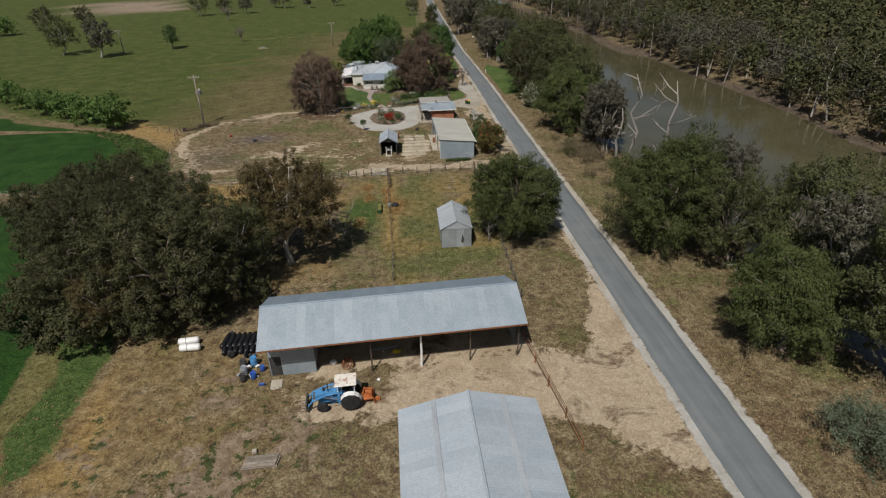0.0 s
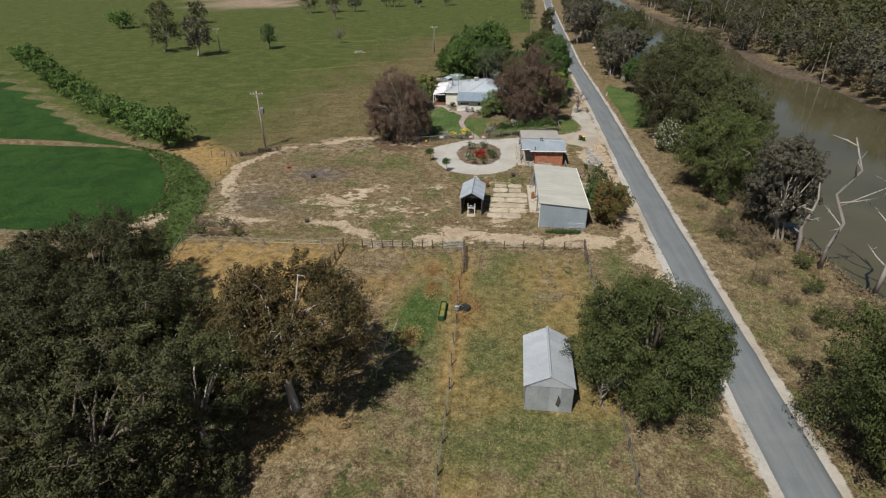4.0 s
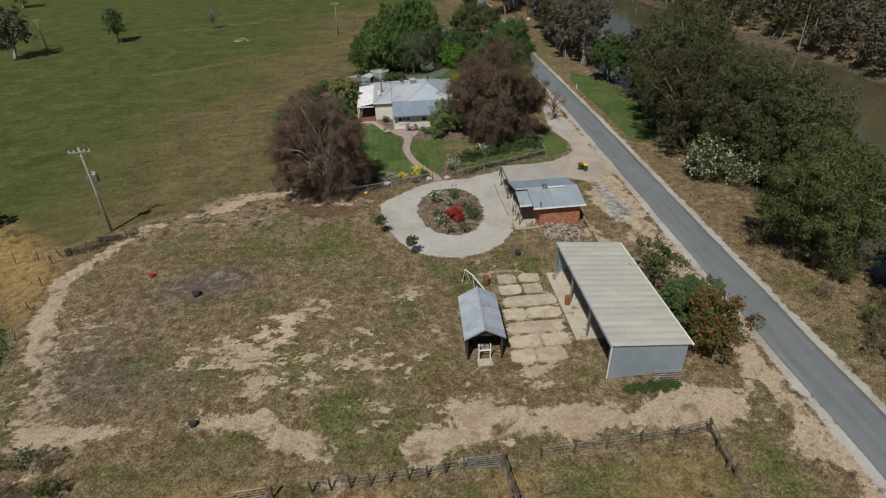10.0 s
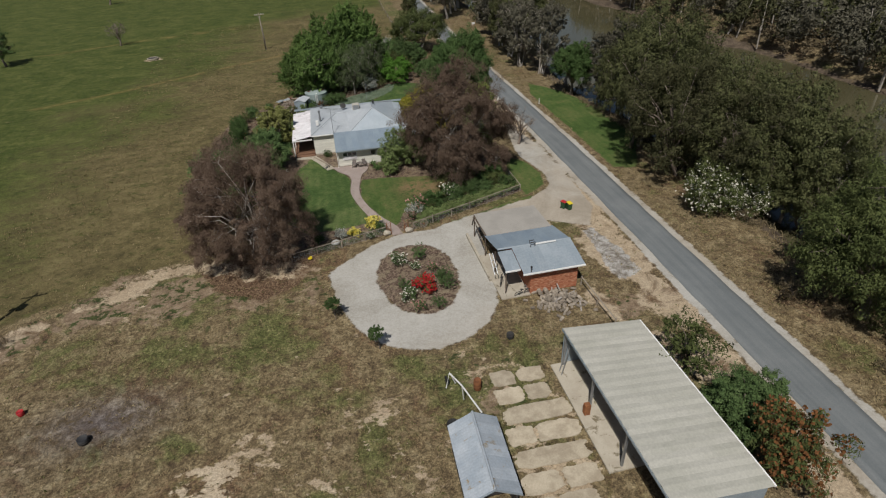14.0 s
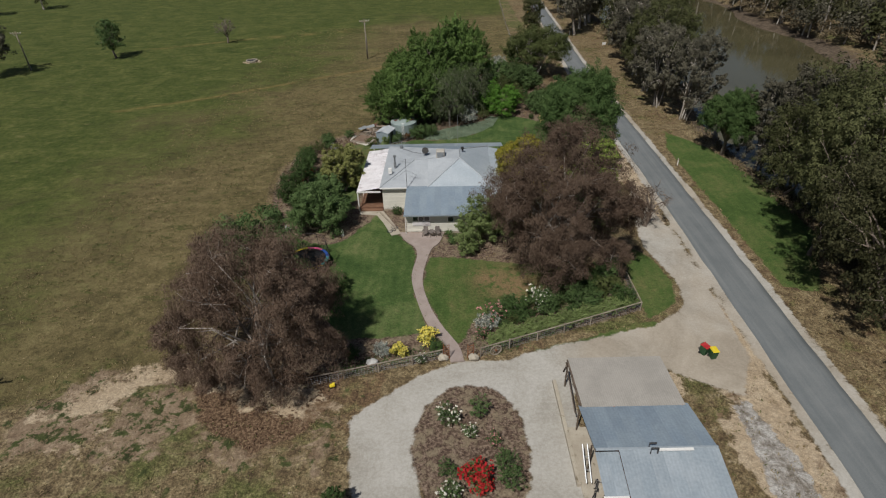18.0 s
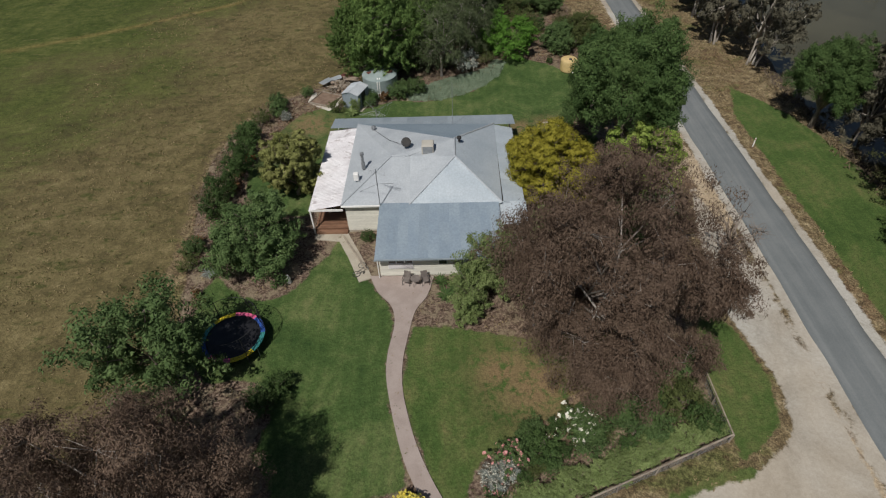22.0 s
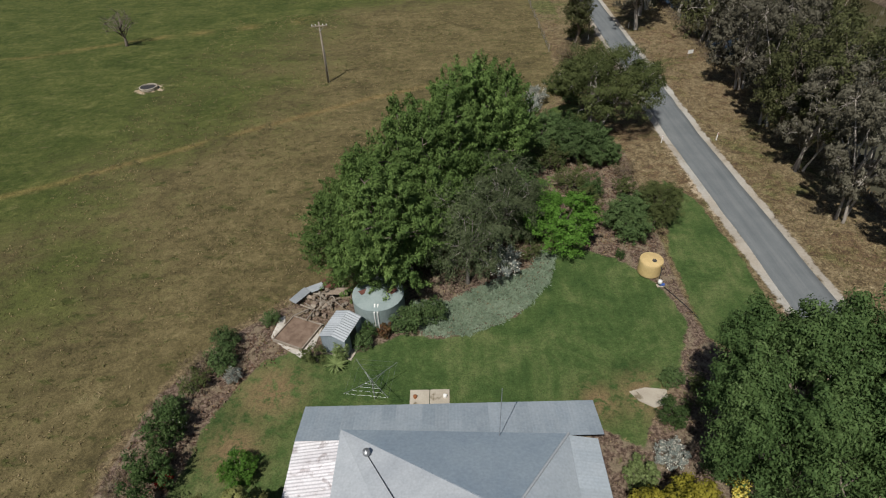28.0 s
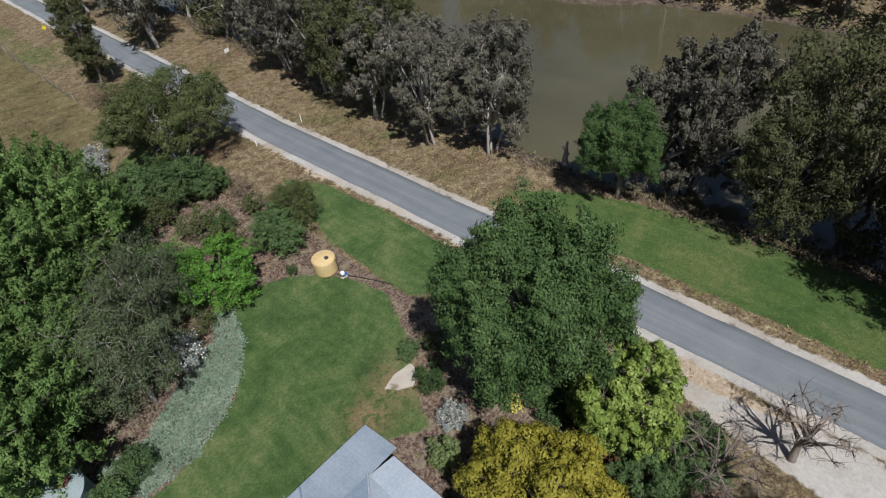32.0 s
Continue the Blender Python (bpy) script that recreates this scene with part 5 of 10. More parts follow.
# local = world - (-4.5, 157)
part("west_roof", Geo().slab([(-6.05, -4.5, HE), (-2.9, -4.5, HE), (-1.0, 0.2, 4.35), (-2.2, 0.4, 4.35)], 0.03).slab([(-6.05, -4.5, HE), (-2.2, 0.4, 4.35), (-6.05, 7.9, HE)], 0.03).slab([(-6.05, 7.9, HE), (-2.2, 0.4, 4.35), (-1.0, 0.2, 4.35), (3.0, 1.9, 4.82), (2.9, 2.2, 4.82)], 0.03).slab([(-2.9, -4.5, HE), (-0.6, -4.5, HE), (-0.6, 0.3, 4.36), (-1.0, 0.2, 4.35)], 0.03), M_OLD_ROOF, hm, "pale hipped iron roof over the west rooms")
part("main_hip_south", Geo().slab([(-0.6, -4.6, HE + 0.02), (6.75, -4.6, HE + 0.02), (3.1, -0.7, 4.9)], 0.03), M_PALE_BLUE, hm, "front hip of the main roof")
part("main_hip_east", Geo().slab([(6.75, -4.6, HE + 0.02), (6.9, 7.3, HE + 0.02), (3.1, 2.0, 4.9), (3.1, -0.7, 4.9)], 0.03), M_PALE_BLUE, hm, "east hip of the main roof")
part("main_hip_west", Geo().slab([(-0.6, -4.6, HE + 0.025), (3.1, -0.7, 4.905), (-0.6, 0.3, 4.39)], 0.03).slab([(-0.6, 0.3, 4.39), (3.1, -0.7, 4.905), (3.1, 2.0, 4.905)], 0.03), M_OLD_ROOF, hm, "west hip of the main roof")
# rear hip takes darker steel: its shade is put into the colour
part("main_hip_north", Geo().slab([(6.9, 7.3, HE), (-6.05, 7.9, HE), (3.1, 2.0, 4.88)], 0.03), M_ZINC_BLUE, hm, "rear hip of the main roof, shade painted as darker steel")
for a, b in (((-0.6, -4.6, HE + 0.05), (3.1, -0.7, 4.93)), ((6.75, -4.6, HE + 0.05), (3.1, -0.7, 4.93)), ((3.1, -0.7, 4.93), (3.1, 2.0, 4.93)), ((6.9, 7.3, HE + 0.04), (3.1, 2.0, 4.92)), ((-6.05, -4.5, HE + 0.03), (-2.2, 0.4, 4.38)), ((-2.2, 0.4, 4.38), (-1.0, 0.2, 4.4))):
    capping(hm, a, b, M_OLD_ROOF, 0.075, "hip_cap")
sheets(hm, (-2.95, -10.15, 2.55), (6.45, -10.15, 2.55), (-2.95, -4.4, 3.12), M_ZINC_BLUE, "front_roof_sheet")
sheets(hm, (6.55, -6.6, 2.5), (8.6, -6.6, 2.5), (6.55, -4.2, 2.9), M_PALE_BLUE, "side_roof_sheet")
sheets(hm, (8.9, 9.9, 2.5), (-8.55, 9.9, 2.5), (8.9, 7.2, 3.04), M_ZINC, "rear_roof_sheet")
sheets(hm, (-8.75, 7.6, 2.5), (-8.75, -4.35, 2.5), (-6.0, 7.6, 2.98), M_WHITE_SHEET, "verandah_sheet", 0.8, 0.2, 0.02)
sheets(hm, (6.85, -4.4, 3.02), (6.85, 7.2, 3.02), (8.6, -4.4, 2.6), M_PALE_BLUE, "east_roof_sheet")
part("house_wall", Geo().box(-5.8, 6.6, -4.2, 7.1, 0.2, 2.98), M_CREAM_BOARD, hm)
part("front_wall", Geo().box(-2.75, 6.2, -9.5, -4.2, 0.15, 2.56), M_CREAM_BOARD, hm)
bd = Geo().box(0, 1, -0.02, 0.0, 0, 0.165).mesh("weatherboard", M_CREAM_BOARD)
for i in range(14):
    z = 0.2 + i * 0.17
    piece("weatherboard", bd, hm, pose(-2.77, -9.5, z, -4) @ Matrix.Diagonal((8.99, 1, 1, 1)))
    piece("weatherboard", bd, hm, pose(-5.82, -4.2, z, -4) @ Matrix.Diagonal((3.05, 1, 1, 1)))
    piece("weatherboard", bd, hm, pose(-2.75, -4.2, z, -4, 0, -90) @ Matrix.Diagonal((5.3, 1, 1, 1)))
part("foundation", Geo().box(-5.8, 6.6, -4.18, 7.6, -0.1, 0.2).box(-2.72, 6.2, -9.46, -4.2, -0.1, 0.16), M_CONCRETE, hm)
wn = part("window", Geo().box(-2.1, -0.2, -9.58, -9.52, 0.95, 2.05), M_WHITE_PAINT, hm, "white-framed front window with white blind")
for i in range(3):
    part("pane", Geo().box(-2.03 + i * 0.61, -1.5 + i * 0.61, -9.60, -9.585, 1.55, 2.0), M_GLASS, wn)
part("blind", Geo().box(-2.05, -0.25, -9.60, -9.585, 1.0, 1.5), M_WHITE_SHEET, wn)
w2 = part("small_window", Geo().box(1.65, 2.35, -9.58, -9.52, 1.35, 2.05), M_WHITE_PAINT, hm)
part("pane", Geo().box(1.72, 2.28, -9.60, -9.585, 1.42, 1.98), M_GLASS, w2)
part("gutter", Geo().box(-2.98, 6.48, -10.24, -10.12, 2.42, 2.53), M_GREY_WALL, hm)
part("side_gutter", Geo().box(6.5, 6.62, -10.1, -4.4, 2.5, 2.62), M_WHITE_PAINT, hm)
part("downpipe", Geo().tube([(-2.85, -10.1, 2.45), (-2.85, -9.62, 2.2), (-2.85, -9.62, 0)], 0.045, 6), M_WHITE_PAINT, hm)
part("eaves_gutter", Geo().box(-6.05, -2.95, -4.62, -4.5, HE - 0.14, HE - 0.02), M_WHITE_PAINT, hm)
part("side_post", Geo().box(8.4, 8.5, -6.55, -6.45, 0, 2.5), M_WHITE_PAINT, hm)
# west verandah: deck, posts, beam
deck = part("deck", Geo().box(-8.6, -5.8, -4.1, 7.4, -0.05, 0.36), M_DECK, hm, "red-brown timber verandah deck")
bd = Geo().box(0, 2.78, 0, 0.135, 0, 0.03).mesh("deck_board", M_DECK)
for i in range(40):
    piece("deck_board", bd, deck, pose(-8.6, -4.1 + i * 0.145, 0.362))
part("deck_step", Geo().box(-8.5, -5.9, -4.5, -4.1, -0.05, 0.2), M_DECK, hm)
part("verandah_beam", Geo().box(-8.75, -6.0, -4.38, -4.28, 2.36, 2.52).box(-8.75, -8.62, -4.3, 7.5, 2.34, 2.48), M_WHITE_PAINT, hm)
for y in (-4.3, -0.6, 3.4, 7.3):
    part("verandah_post", Geo().box(-8.72, -8.6, y - 0.06, y + 0.06, 0.0, 2.45), M_WHITE_PAINT, hm)
for x, y in ((-8.4, 9.7), (-3.0, 9.7), (3.0, 9.7), (8.7, 9.7)):
    part("rear_post", Geo().box(x - 0.05, x + 0.05, y - 0.05, y + 0.05, 0, 2.45), M_WHITE_PAINT, hm)
part("side_rail", Geo().tube([(-8.66, -4.2, 1.2), (-8.66, 1.0, 1.2)], 0.035, 5), M_DARK_WOOD, hm)
cool = part("evaporative_cooler", Geo().cbox(0.85, 0.7, 4.4, 1.0, 1.0, 0.95, 0.06), M_COOLER, hm, "boxy cream evaporative cooler")
part("louvre", Geo().box(0.45, 1.25, 0.18, 0.205, 4.6, 5.25).box(1.345, 1.37, 0.3, 1.1, 4.6, 5.25), M_STEEL, cool)
fl = part("flue", Geo().lathe([(0.16, 3.7), (0.16, 4.3), (0.11, 4.32), (0.11, 5.0), (0.17, 5.02), (0.17, 5.2), (0.02, 5.26)], 10, (-4.55, -0.4, 0)), M_STEEL, hm, "galvanised chimney flue with cowl")
part("roof_box", Geo().cbox(-5.0, -1.8, 3.55, 0.42, 0.36, 0.7, 0.04), M_WHITE_PAINT, hm, "white split-system box on the roof")
dish = part("satellite_dish", Geo().lathe([(0.0, 0.0), (0.25, 0.04), (0.42, 0.13), (0.40, 0.14), (0.0, 0.02)], 16), M_DARK_WALL, hm, "round dark satellite dish", True)
dish.matrix_basis = pose(-1.0, 1.45, 4.95, 48, 0, 12)
part("dish_arm", Geo().tube([(-1.0, 1.6, 4.3), (-1.0, 1.55, 4.72)], 0.035, 5), M_STEEL, hm)
part("whirly_vent", Geo().lathe([(0.14, 3.4), (0.14, 3.62), (0.22, 3.66), (0.2, 3.85), (0.0, 3.95)], 10, (-4.3, 6.0, 0)), M_STEEL, hm)
part("ridge_vent", Geo().lathe([(0.1, 4.85), (0.1, 5.1), (0.2, 5.12), (0.18, 5.3), (0.0, 5.36)], 10, (3.5, 1.6, 0)), M_DARK_WALL, hm)
an = part("tv_aerial", Geo().tube([(-2.9, -4.65, 0.2), (-2.9, -4.65, 6.6)], 0.035, 6), M_STEEL, hm, "tall galvanised television mast with aerials")
for k, z in enumerate((6.5, 6.15)):
    part("aerial_boom", Geo().tube([(-3.5, -4.4 + k * 0.3, z), (-2.2, -4.9, z)], 0.013, 4), M_STEEL, an)
    for i in range(7):
        x = -3.45 + i * 0.2
        part("aerial_rod", Geo().tube([(x, -4.45 - 0.04 * i - 0.24, z), (x, -4.45 - 0.04 * i + 0.24, z)], 0.007, 4), M_STEEL, an)
part("mast_stay", Geo().tube([(-2.9, -4.65, 5.2), (-1.9, -2.6, 3.7)], 0.015, 4).tube([(-2.9, -4.65, 5.2), (-4.6, -3.2, 3.4)], 0.015, 4), M_STEEL, an)
part("thin_mast", Geo().tube([(3.0, 7.2, 3.0), (3.0, 7.2, 7.4)], 0.02, 5), M_STEEL, hm)
part("roof_cable", Geo().tube([(-4.3, 6.0, 3.52), (-2.6, 3.2, 4.1), (-1.1, 1.7, 4.5)], 0.02, 4).tube([(-1.0, 1.4, 4.4), (-0.4, 0.3, 4.36), (0.4, 0.3, 4.5)], 0.02, 4), M_DARK_WALL, hm)

# ---- trees and shrubs ----
def grow(name, label, category, H, R, bark, leaf, seed, trunk=0.22, base=0.28, lobes=10, clumps=11, leaves=45, size=0.36, droop=0.35, wide=0.5, spread_=0.62, lobe_r=0.44, flowers=None, fsize=0.16, fshare=0.1, stems=1, tight=0.23, cone=0.0, fine_=0.80, more=1.15, twigs=5, loose=0.45, dense=1.65, face=0.7, spray=1.6, hang=0.15, thin=0.85, shell=0.45, least=6):
    """A tree at the origin: tapered trunk, limbs and twigs, and a crown of many leaves in uneven clumps."""
    r = np.random.default_rng(seed)
    size, clumps, leaves = size * fine_ * 0.80, int(clumps * more), max(least, int(leaves / fine_ ** 1.5 / 1.9 * 0.92 * dense * (1.9 / more) ** 0.9))
    root = thing(name, label, category)
    z0 = H * base
    zc, rz_ = (H + z0) / 2, (H - z0) / 2
    g = Geo()
    lean = r.uniform(-0.08, 0.08, 2) * H
    top = np.array([lean[0], lean[1], z0 + rz_ * 0.7])
    starts = []
    for s in range(stems):
        o = np.array([0, 0, 0]) if stems == 1 else np.array([math.cos(s * 2.4), math.sin(s * 2.4), 0]) * R * 0.12
        t = top + (0 if stems == 1 else np.array([math.cos(s * 2.4), math.sin(s * 2.4), 0]) * R * 0.3)
        m1 = o + (t - o) * 0.4 + np.append(r.normal(0, 0.03 * H, 2), 0)
        k = trunk / math.sqrt(stems)
        g.tube([tuple(o - np.array([0, 0, 0.3])), tuple(o + (0, 0, 0.25)), tuple(m1), tuple(t)], [k * 1.5, k * 1.1, k * 0.8, k * 0.4], 8)
        starts.append((m1, t))
    cs, out = [], []
    for i in range(lobes):
        u = (i + 0.5) / lobes
        low = -0.45 if base > 0.13 else -0.88
        el = math.asin(min(1.0, low + (0.98 - low) * u))
        az = i * 2.39996 + r.uniform(-0.5, 0.5)
        d = np.array([math.cos(az) * math.cos(el), math.sin(az) * math.cos(el), math.sin(el)])
        sh = 1 - cone * max(0, d[2])
        c = np.array([lean[0], lean[1], zc]) + d * np.array([R * sh, R * sh, rz_]) * spread_ * r.uniform(0.72, 1.2)
        lr = R * lobe_r * r.uniform(0.65, 1.25) * (1 - 0.4 * cone * max(0, d[2]))
        off = math.hypot(c[0] - lean[0], c[1] - lean[1])
        if off + lr * 0.95 > R:
            c[:2] = np.array(lean) + (c[:2] - np.array(lean)) * max(0.1, (R - lr * 0.95) / off)
        cs.append((c, lr))
        m1, t = starts[i % stems]
        a = m1 + (t - m1) * r.uniform(0, 0.9)
        mid = a + (c - a) * 0.5 + np.array([0, 0, 0.12 * R]) + r.normal(0, 0.05 * R, 3)
        g.tube([tuple(a), tuple(mid), tuple(c)], [trunk * 0.42, trunk * 0.26, trunk * 0.10], 5)
        for j in range(clumps):
            q = r.normal(size=3)
            q[2] = q[2] * 0.8 + 0.25
            q /= np.linalg.norm(q)
            p = c + q * lr * r.uniform(shell, 1.02)
            if p[2] < z0 * 0.6:
                p[2] = z0 * 0.6 + r.uniform(0, 0.5)
            out.append((p, lr * tight * r.uniform(0.7, 1.3), (p - c) / lr))
            if j % twigs == 0:
                g.tube([tuple(c), tuple((c + p) / 2 + r.normal(0, 0.05 * R, 3)), tuple(p)], [trunk * 0.10, trunk * 0.07, trunk * 0.03], 4)
    part("trunk", g, bark, root, smooth=True)
    P_ = np.array([p for p, _, _ in out])
    S_ = np.array([s for _, s, _ in out])
    O_ = np.repeat(np.array([q for _, _, q in out]), leaves, axis=0)
    n = len(P_)
    q = np.clip(r.normal(size=(n * leaves, 3)), -1.45, 1.45)
    ax = np.array([o for _, _, o in out]) + r.normal(0, 0.25, (n, 3)) + np.array([0, 0, hang])
    ax /= np.linalg.norm(ax, axis=1)[:, None] + 1e-9
    u = r.uniform(-0.5, 1.0, n * leaves)
    pts = np.repeat(P_, leaves, axis=0) + np.repeat(S_, leaves)[:, None] * (q * (1.0 - 0.55 * np.clip(u, 0, 1))[:, None] * np.array([thin, thin, thin * 0.82]) + np.repeat(ax, leaves, axis=0) * (u * spray)[:, None])
    pts[:, 2] = np.maximum(pts[:, 2], 0.08)
    quads("crown", leaf_cards(pts, size, r, droop, wide, O_ * face + q * face + np.array([0, 0, 0.25]), loose, 3), leaf, root, k=3)
    if flowers:
        f = P_[r.random(n) < 0.9]
        k = max(1, int(leaves * fshare))
        fp = np.repeat(f, k, axis=0)
        fp = fp + r.normal(size=fp.shape) * np.mean(S_) * 1.05
        fp[:, 2] += 0.1 * np.mean(S_)
        three = np.concatenate([leaf_cards(fp + r.normal(size=fp.shape) * fsize * 0.2, fsize, r, 0.0, 0.9) for _ in range(3)])
        quads("blossom", three, flowers, root, "open blossom")
    return root


GROWN, USED = {}, {}
SPECIES = {}


def kind_of(key, *args, **kw):
    SPECIES[key] = (args, kw)


def plant(key, x, y, s=1.0, turn=None, tall=1.0, z=None, label=None, group=None):
    """Stand one plant of a species; the first is built, the others are copies."""
    m = pose(x, y, height(x, y) if z is None else z, 0, 0, (x * 57 + y * 31) % 360 if turn is None else turn) @ Matrix.Diagonal((s, s, s * tall, 1))
    if key not in GROWN:
        args, kw = SPECIES[key]
        GROWN[key] = grow(*args, **kw)
        ob = GROWN[key]
        ob.matrix_basis = m
        USED[key] = Vector((s, s, s * tall))
    else:
        k = USED[key]
        ob = copy_thing(GROWN[key], m @ Matrix.Diagonal((1 / k.x, 1 / k.y, 1 / k.z, 1)))
    if label:
        tagged(ob, label)
    if group:
        tagged(ob, group=group)
    return ob


GUM = "tall river red gum with dull olive drooping leaves"
kind_of("gum_a", "gum_tree", GUM, "tree", 13, 6.5, M_PALE_BARK, L_GUM, 11, trunk=0.36, base=0.12, lobes=22, clumps=14, leaves=62, size=0.34, spread_=0.74, lobe_r=0.31, tight=0.22)
kind_of("gum_b", "gum_tree", GUM, "tree", 12, 5.5, M_PALE_BARK, L_GUM, 12, trunk=0.32, base=0.16, lobes=12, clumps=12, leaves=48, size=0.42, spread_=0.70, lobe_r=0.38)
kind_of("gum_c", "gum_tree", "dark spreading eucalypt with dense grey-olive crown", "tree", 13, 7.5, M_BARK, L_GUM_DARK, 13, trunk=0.40, base=0.05, lobes=28, clumps=16, leaves=66, size=0.34, spread_=0.77, lobe_r=0.28, tight=0.21)
kind_of("gum_d", "gum_tree", "slender grey gum with pale trunk and thin crown", "tree", 11, 4.2, M_PALE_BARK, L_GUM_DARK, 14, trunk=0.28, base=0.18, lobes=12, clumps=11, leaves=44, size=0.38, spread_=0.72, lobe_r=0.40, stems=2)
kind_of("bronze", "gum_tree", "eucalypt with bronze new leaves and pale trunk", "tree", 12, 5.8, M_PALE_BARK, L_BRONZE, 15, trunk=0.34, base=0.18, lobes=24, clumps=13, leaves=66, size=0.31, spread_=0.76, lobe_r=0.30, tight=0.23, dense=1.9)
kind_of("bronze_low", "gum_sapling", "low bronze-leaved eucalypt regrowth", "tree", 5, 3.0, M_BARK, L_BRONZE, 16, trunk=0.14, base=0.12, lobes=9, clumps=9, leaves=42, size=0.30)
kind_of("pepper", "pepper_tree", "dense rounded peppercorn tree with hanging green foliage", "tree", 9, 5.2, M_BARK, L_PEPPER, 17, trunk=0.36, base=0.03, lobes=30, clumps=18, leaves=66, size=0.28, droop=1.0, spread_=0.74, lobe_r=0.33, wide=0.42, tight=0.25, spray=1.6, hang=-0.35, dense=2.0, twigs=9)
kind_of("brown", "bottle_tree", "large garden tree with fine brown-grey drooping foliage", "tree", 10.5, 6.6, M_DEAD, L_BROWN, 18, twigs=4, trunk=0.19, base=0.02, lobes=34, clumps=22, leaves=118, size=0.27, droop=1.2, spread_=0.80, lobe_r=0.27, wide=0.34, stems=3, fine_=0.60, tight=0.22, face=0.6, loose=0.6, spray=1.9, hang=-0.6)
kind_of("green", "shade_tree", "leafy bright green deciduous tree beside the house", "tree", 9.5, 4.8, M_BARK, L_GREEN, 19, trunk=0.36, base=0.16, lobes=36, clumps=20, leaves=104, size=0.225, spread_=0.76, lobe_r=0.28, wide=0.55, tight=0.26, spray=1.6, dense=2.1, twigs=9)
kind_of("cypress", "cypress", "dense green cypress of the garden windbreak with feathery tufts", "tree", 10, 4.2, M_BARK, L_CYPRESS, 20, trunk=0.35, base=0.02, lobes=36, clumps=14, leaves=58, size=0.33, droop=-0.6, spread_=0.76, lobe_r=0.29, wide=0.42, cone=0.35, tight=0.24, spray=2.9, hang=0.3, loose=0.35, thin=0.62, shell=0.7, twigs=9)
kind_of("dark", "garden_tree", "rounded dark green evergreen garden tree", "tree", 5.2, 3.6, M_BARK, L_DARK, 21, trunk=0.2, base=0.03, lobes=22, clumps=17, leaves=64, size=0.26, wide=0.55, lobe_r=0.36, spread_=0.70, tight=0.24, spray=1.8)
kind_of("dark_b", "garden_tree", "dark blue-green evergreen tree by the trampoline", "tree", 5.5, 3.0, M_BARK, L_DARK, 22, trunk=0.18, base=0.04, lobes=15, clumps=13, leaves=56, size=0.27, wide=0.5)
kind_of("varieg", "pittosporum", "upright variegated yellow-green garden tree", "tree", 4.6, 2.1, M_BARK, L_VARIEG, 23, trunk=0.12, base=0.02, lobes=34, clumps=18, leaves=46, size=0.19, wide=0.65, lobe_r=0.28, spread_=0.80, tight=0.25, spray=0.3, loose=0.25, face=1.0, shell=0.8)
kind_of("gold", "golden_tree", "rounded golden yellow garden tree", "tree", 5.2, 3.2, M_BARK, L_YELLOW, 24, trunk=0.16, base=0.02, lobes=46, clumps=22, leaves=46, size=0.20, wide=0.65, lobe_r=0.25, spread_=0.82, tight=0.26, spray=0.3, loose=0.25, face=1.0, shell=0.8)
kind_of("lime", "lime_shrub", "rounded bright lime-green shrub", "shrub", 3.6, 2.9, M_BARK, L_LIME, 25, trunk=0.12, base=0.02, lobes=18, clumps=15, leaves=52, size=0.22, wide=0.5, lobe_r=0.34, spread_=0.74, tight=0.22, spray=1.8, hang=-0.2)
kind_of("umbrella", "umbrella_tree", "wide flat-topped olive tree with bare knotted limbs", "tree", 5.2, 4.6, M_DEAD, L_PEPPER, 26, trunk=0.26, base=0.34, lobes=30, clumps=17, leaves=64, size=0.22, spread_=0.74, lobe_r=0.30, tight=0.24, stems=4, spray=0.6, loose=0.3, face=0.9, shell=0.75)
kind_of("poplar", "poplar", "narrow upright green poplar beside the road", "tree", 10, 1.9, M_BARK, L_GUM, 27, trunk=0.2, base=0.05, lobes=30, clumps=12, leaves=44, size=0.24, spread_=0.78, lobe_r=0.5, droop=-0.5, hang=0.8)
kind_of("birch", "weeping_tree", "thin grey weeping tree with pale twigs", "tree", 7.5, 3.2, M_DEAD, L_BIRCH, 28, trunk=0.14, base=0.05, lobes=22, clumps=15, leaves=50, size=0.24, droop=1.0, wide=0.34, spread_=0.72, lobe_r=0.36, tight=0.22, twigs=3, spray=2.4, hang=-0.8)
kind_of("bush_green", "shrub", "leafy green garden shrub", "shrub", 2.0, 1.3, M_BARK, L_GREEN, 29, trunk=0.06, base=0.0, lobes=12, clumps=9, leaves=26, size=0.17, wide=0.6, tight=0.28)
kind_of("bush_dark", "shrub", "dark green garden shrub", "shrub", 1.8, 1.3, M_BARK, L_DARK, 30, trunk=0.06, base=0.0, lobes=12, clumps=9, leaves=26, size=0.17, wide=0.6, tight=0.28)
kind_of("bush_olive", "shrub", "olive-green hedge shrub", "shrub", 2.0, 1.5, M_BARK, L_PEPPER, 31, trunk=0.06, base=0.0, lobes=9, clumps=8, leaves=22, size=0.2, wide=0.5)
kind_of("bush_red", "shrub", "garden shrub with red-tinged foliage", "shrub", 1.2, 0.9, M_BARK, L_REDDISH, 32, trunk=0.04, base=0.0, lobes=7, clumps=7, leaves=26, size=0.15, wide=0.6)
kind_of("bush_lightgreen", "shrub", "tall soft light-green garden shrub", "shrub", 3.6, 1.8, M_BARK, L_SOFT, 33, trunk=0.08, base=0.02, lobes=16, clumps=13, leaves=44, size=0.18, wide=0.42, lobe_r=0.36, spread_=0.72, tight=0.24)
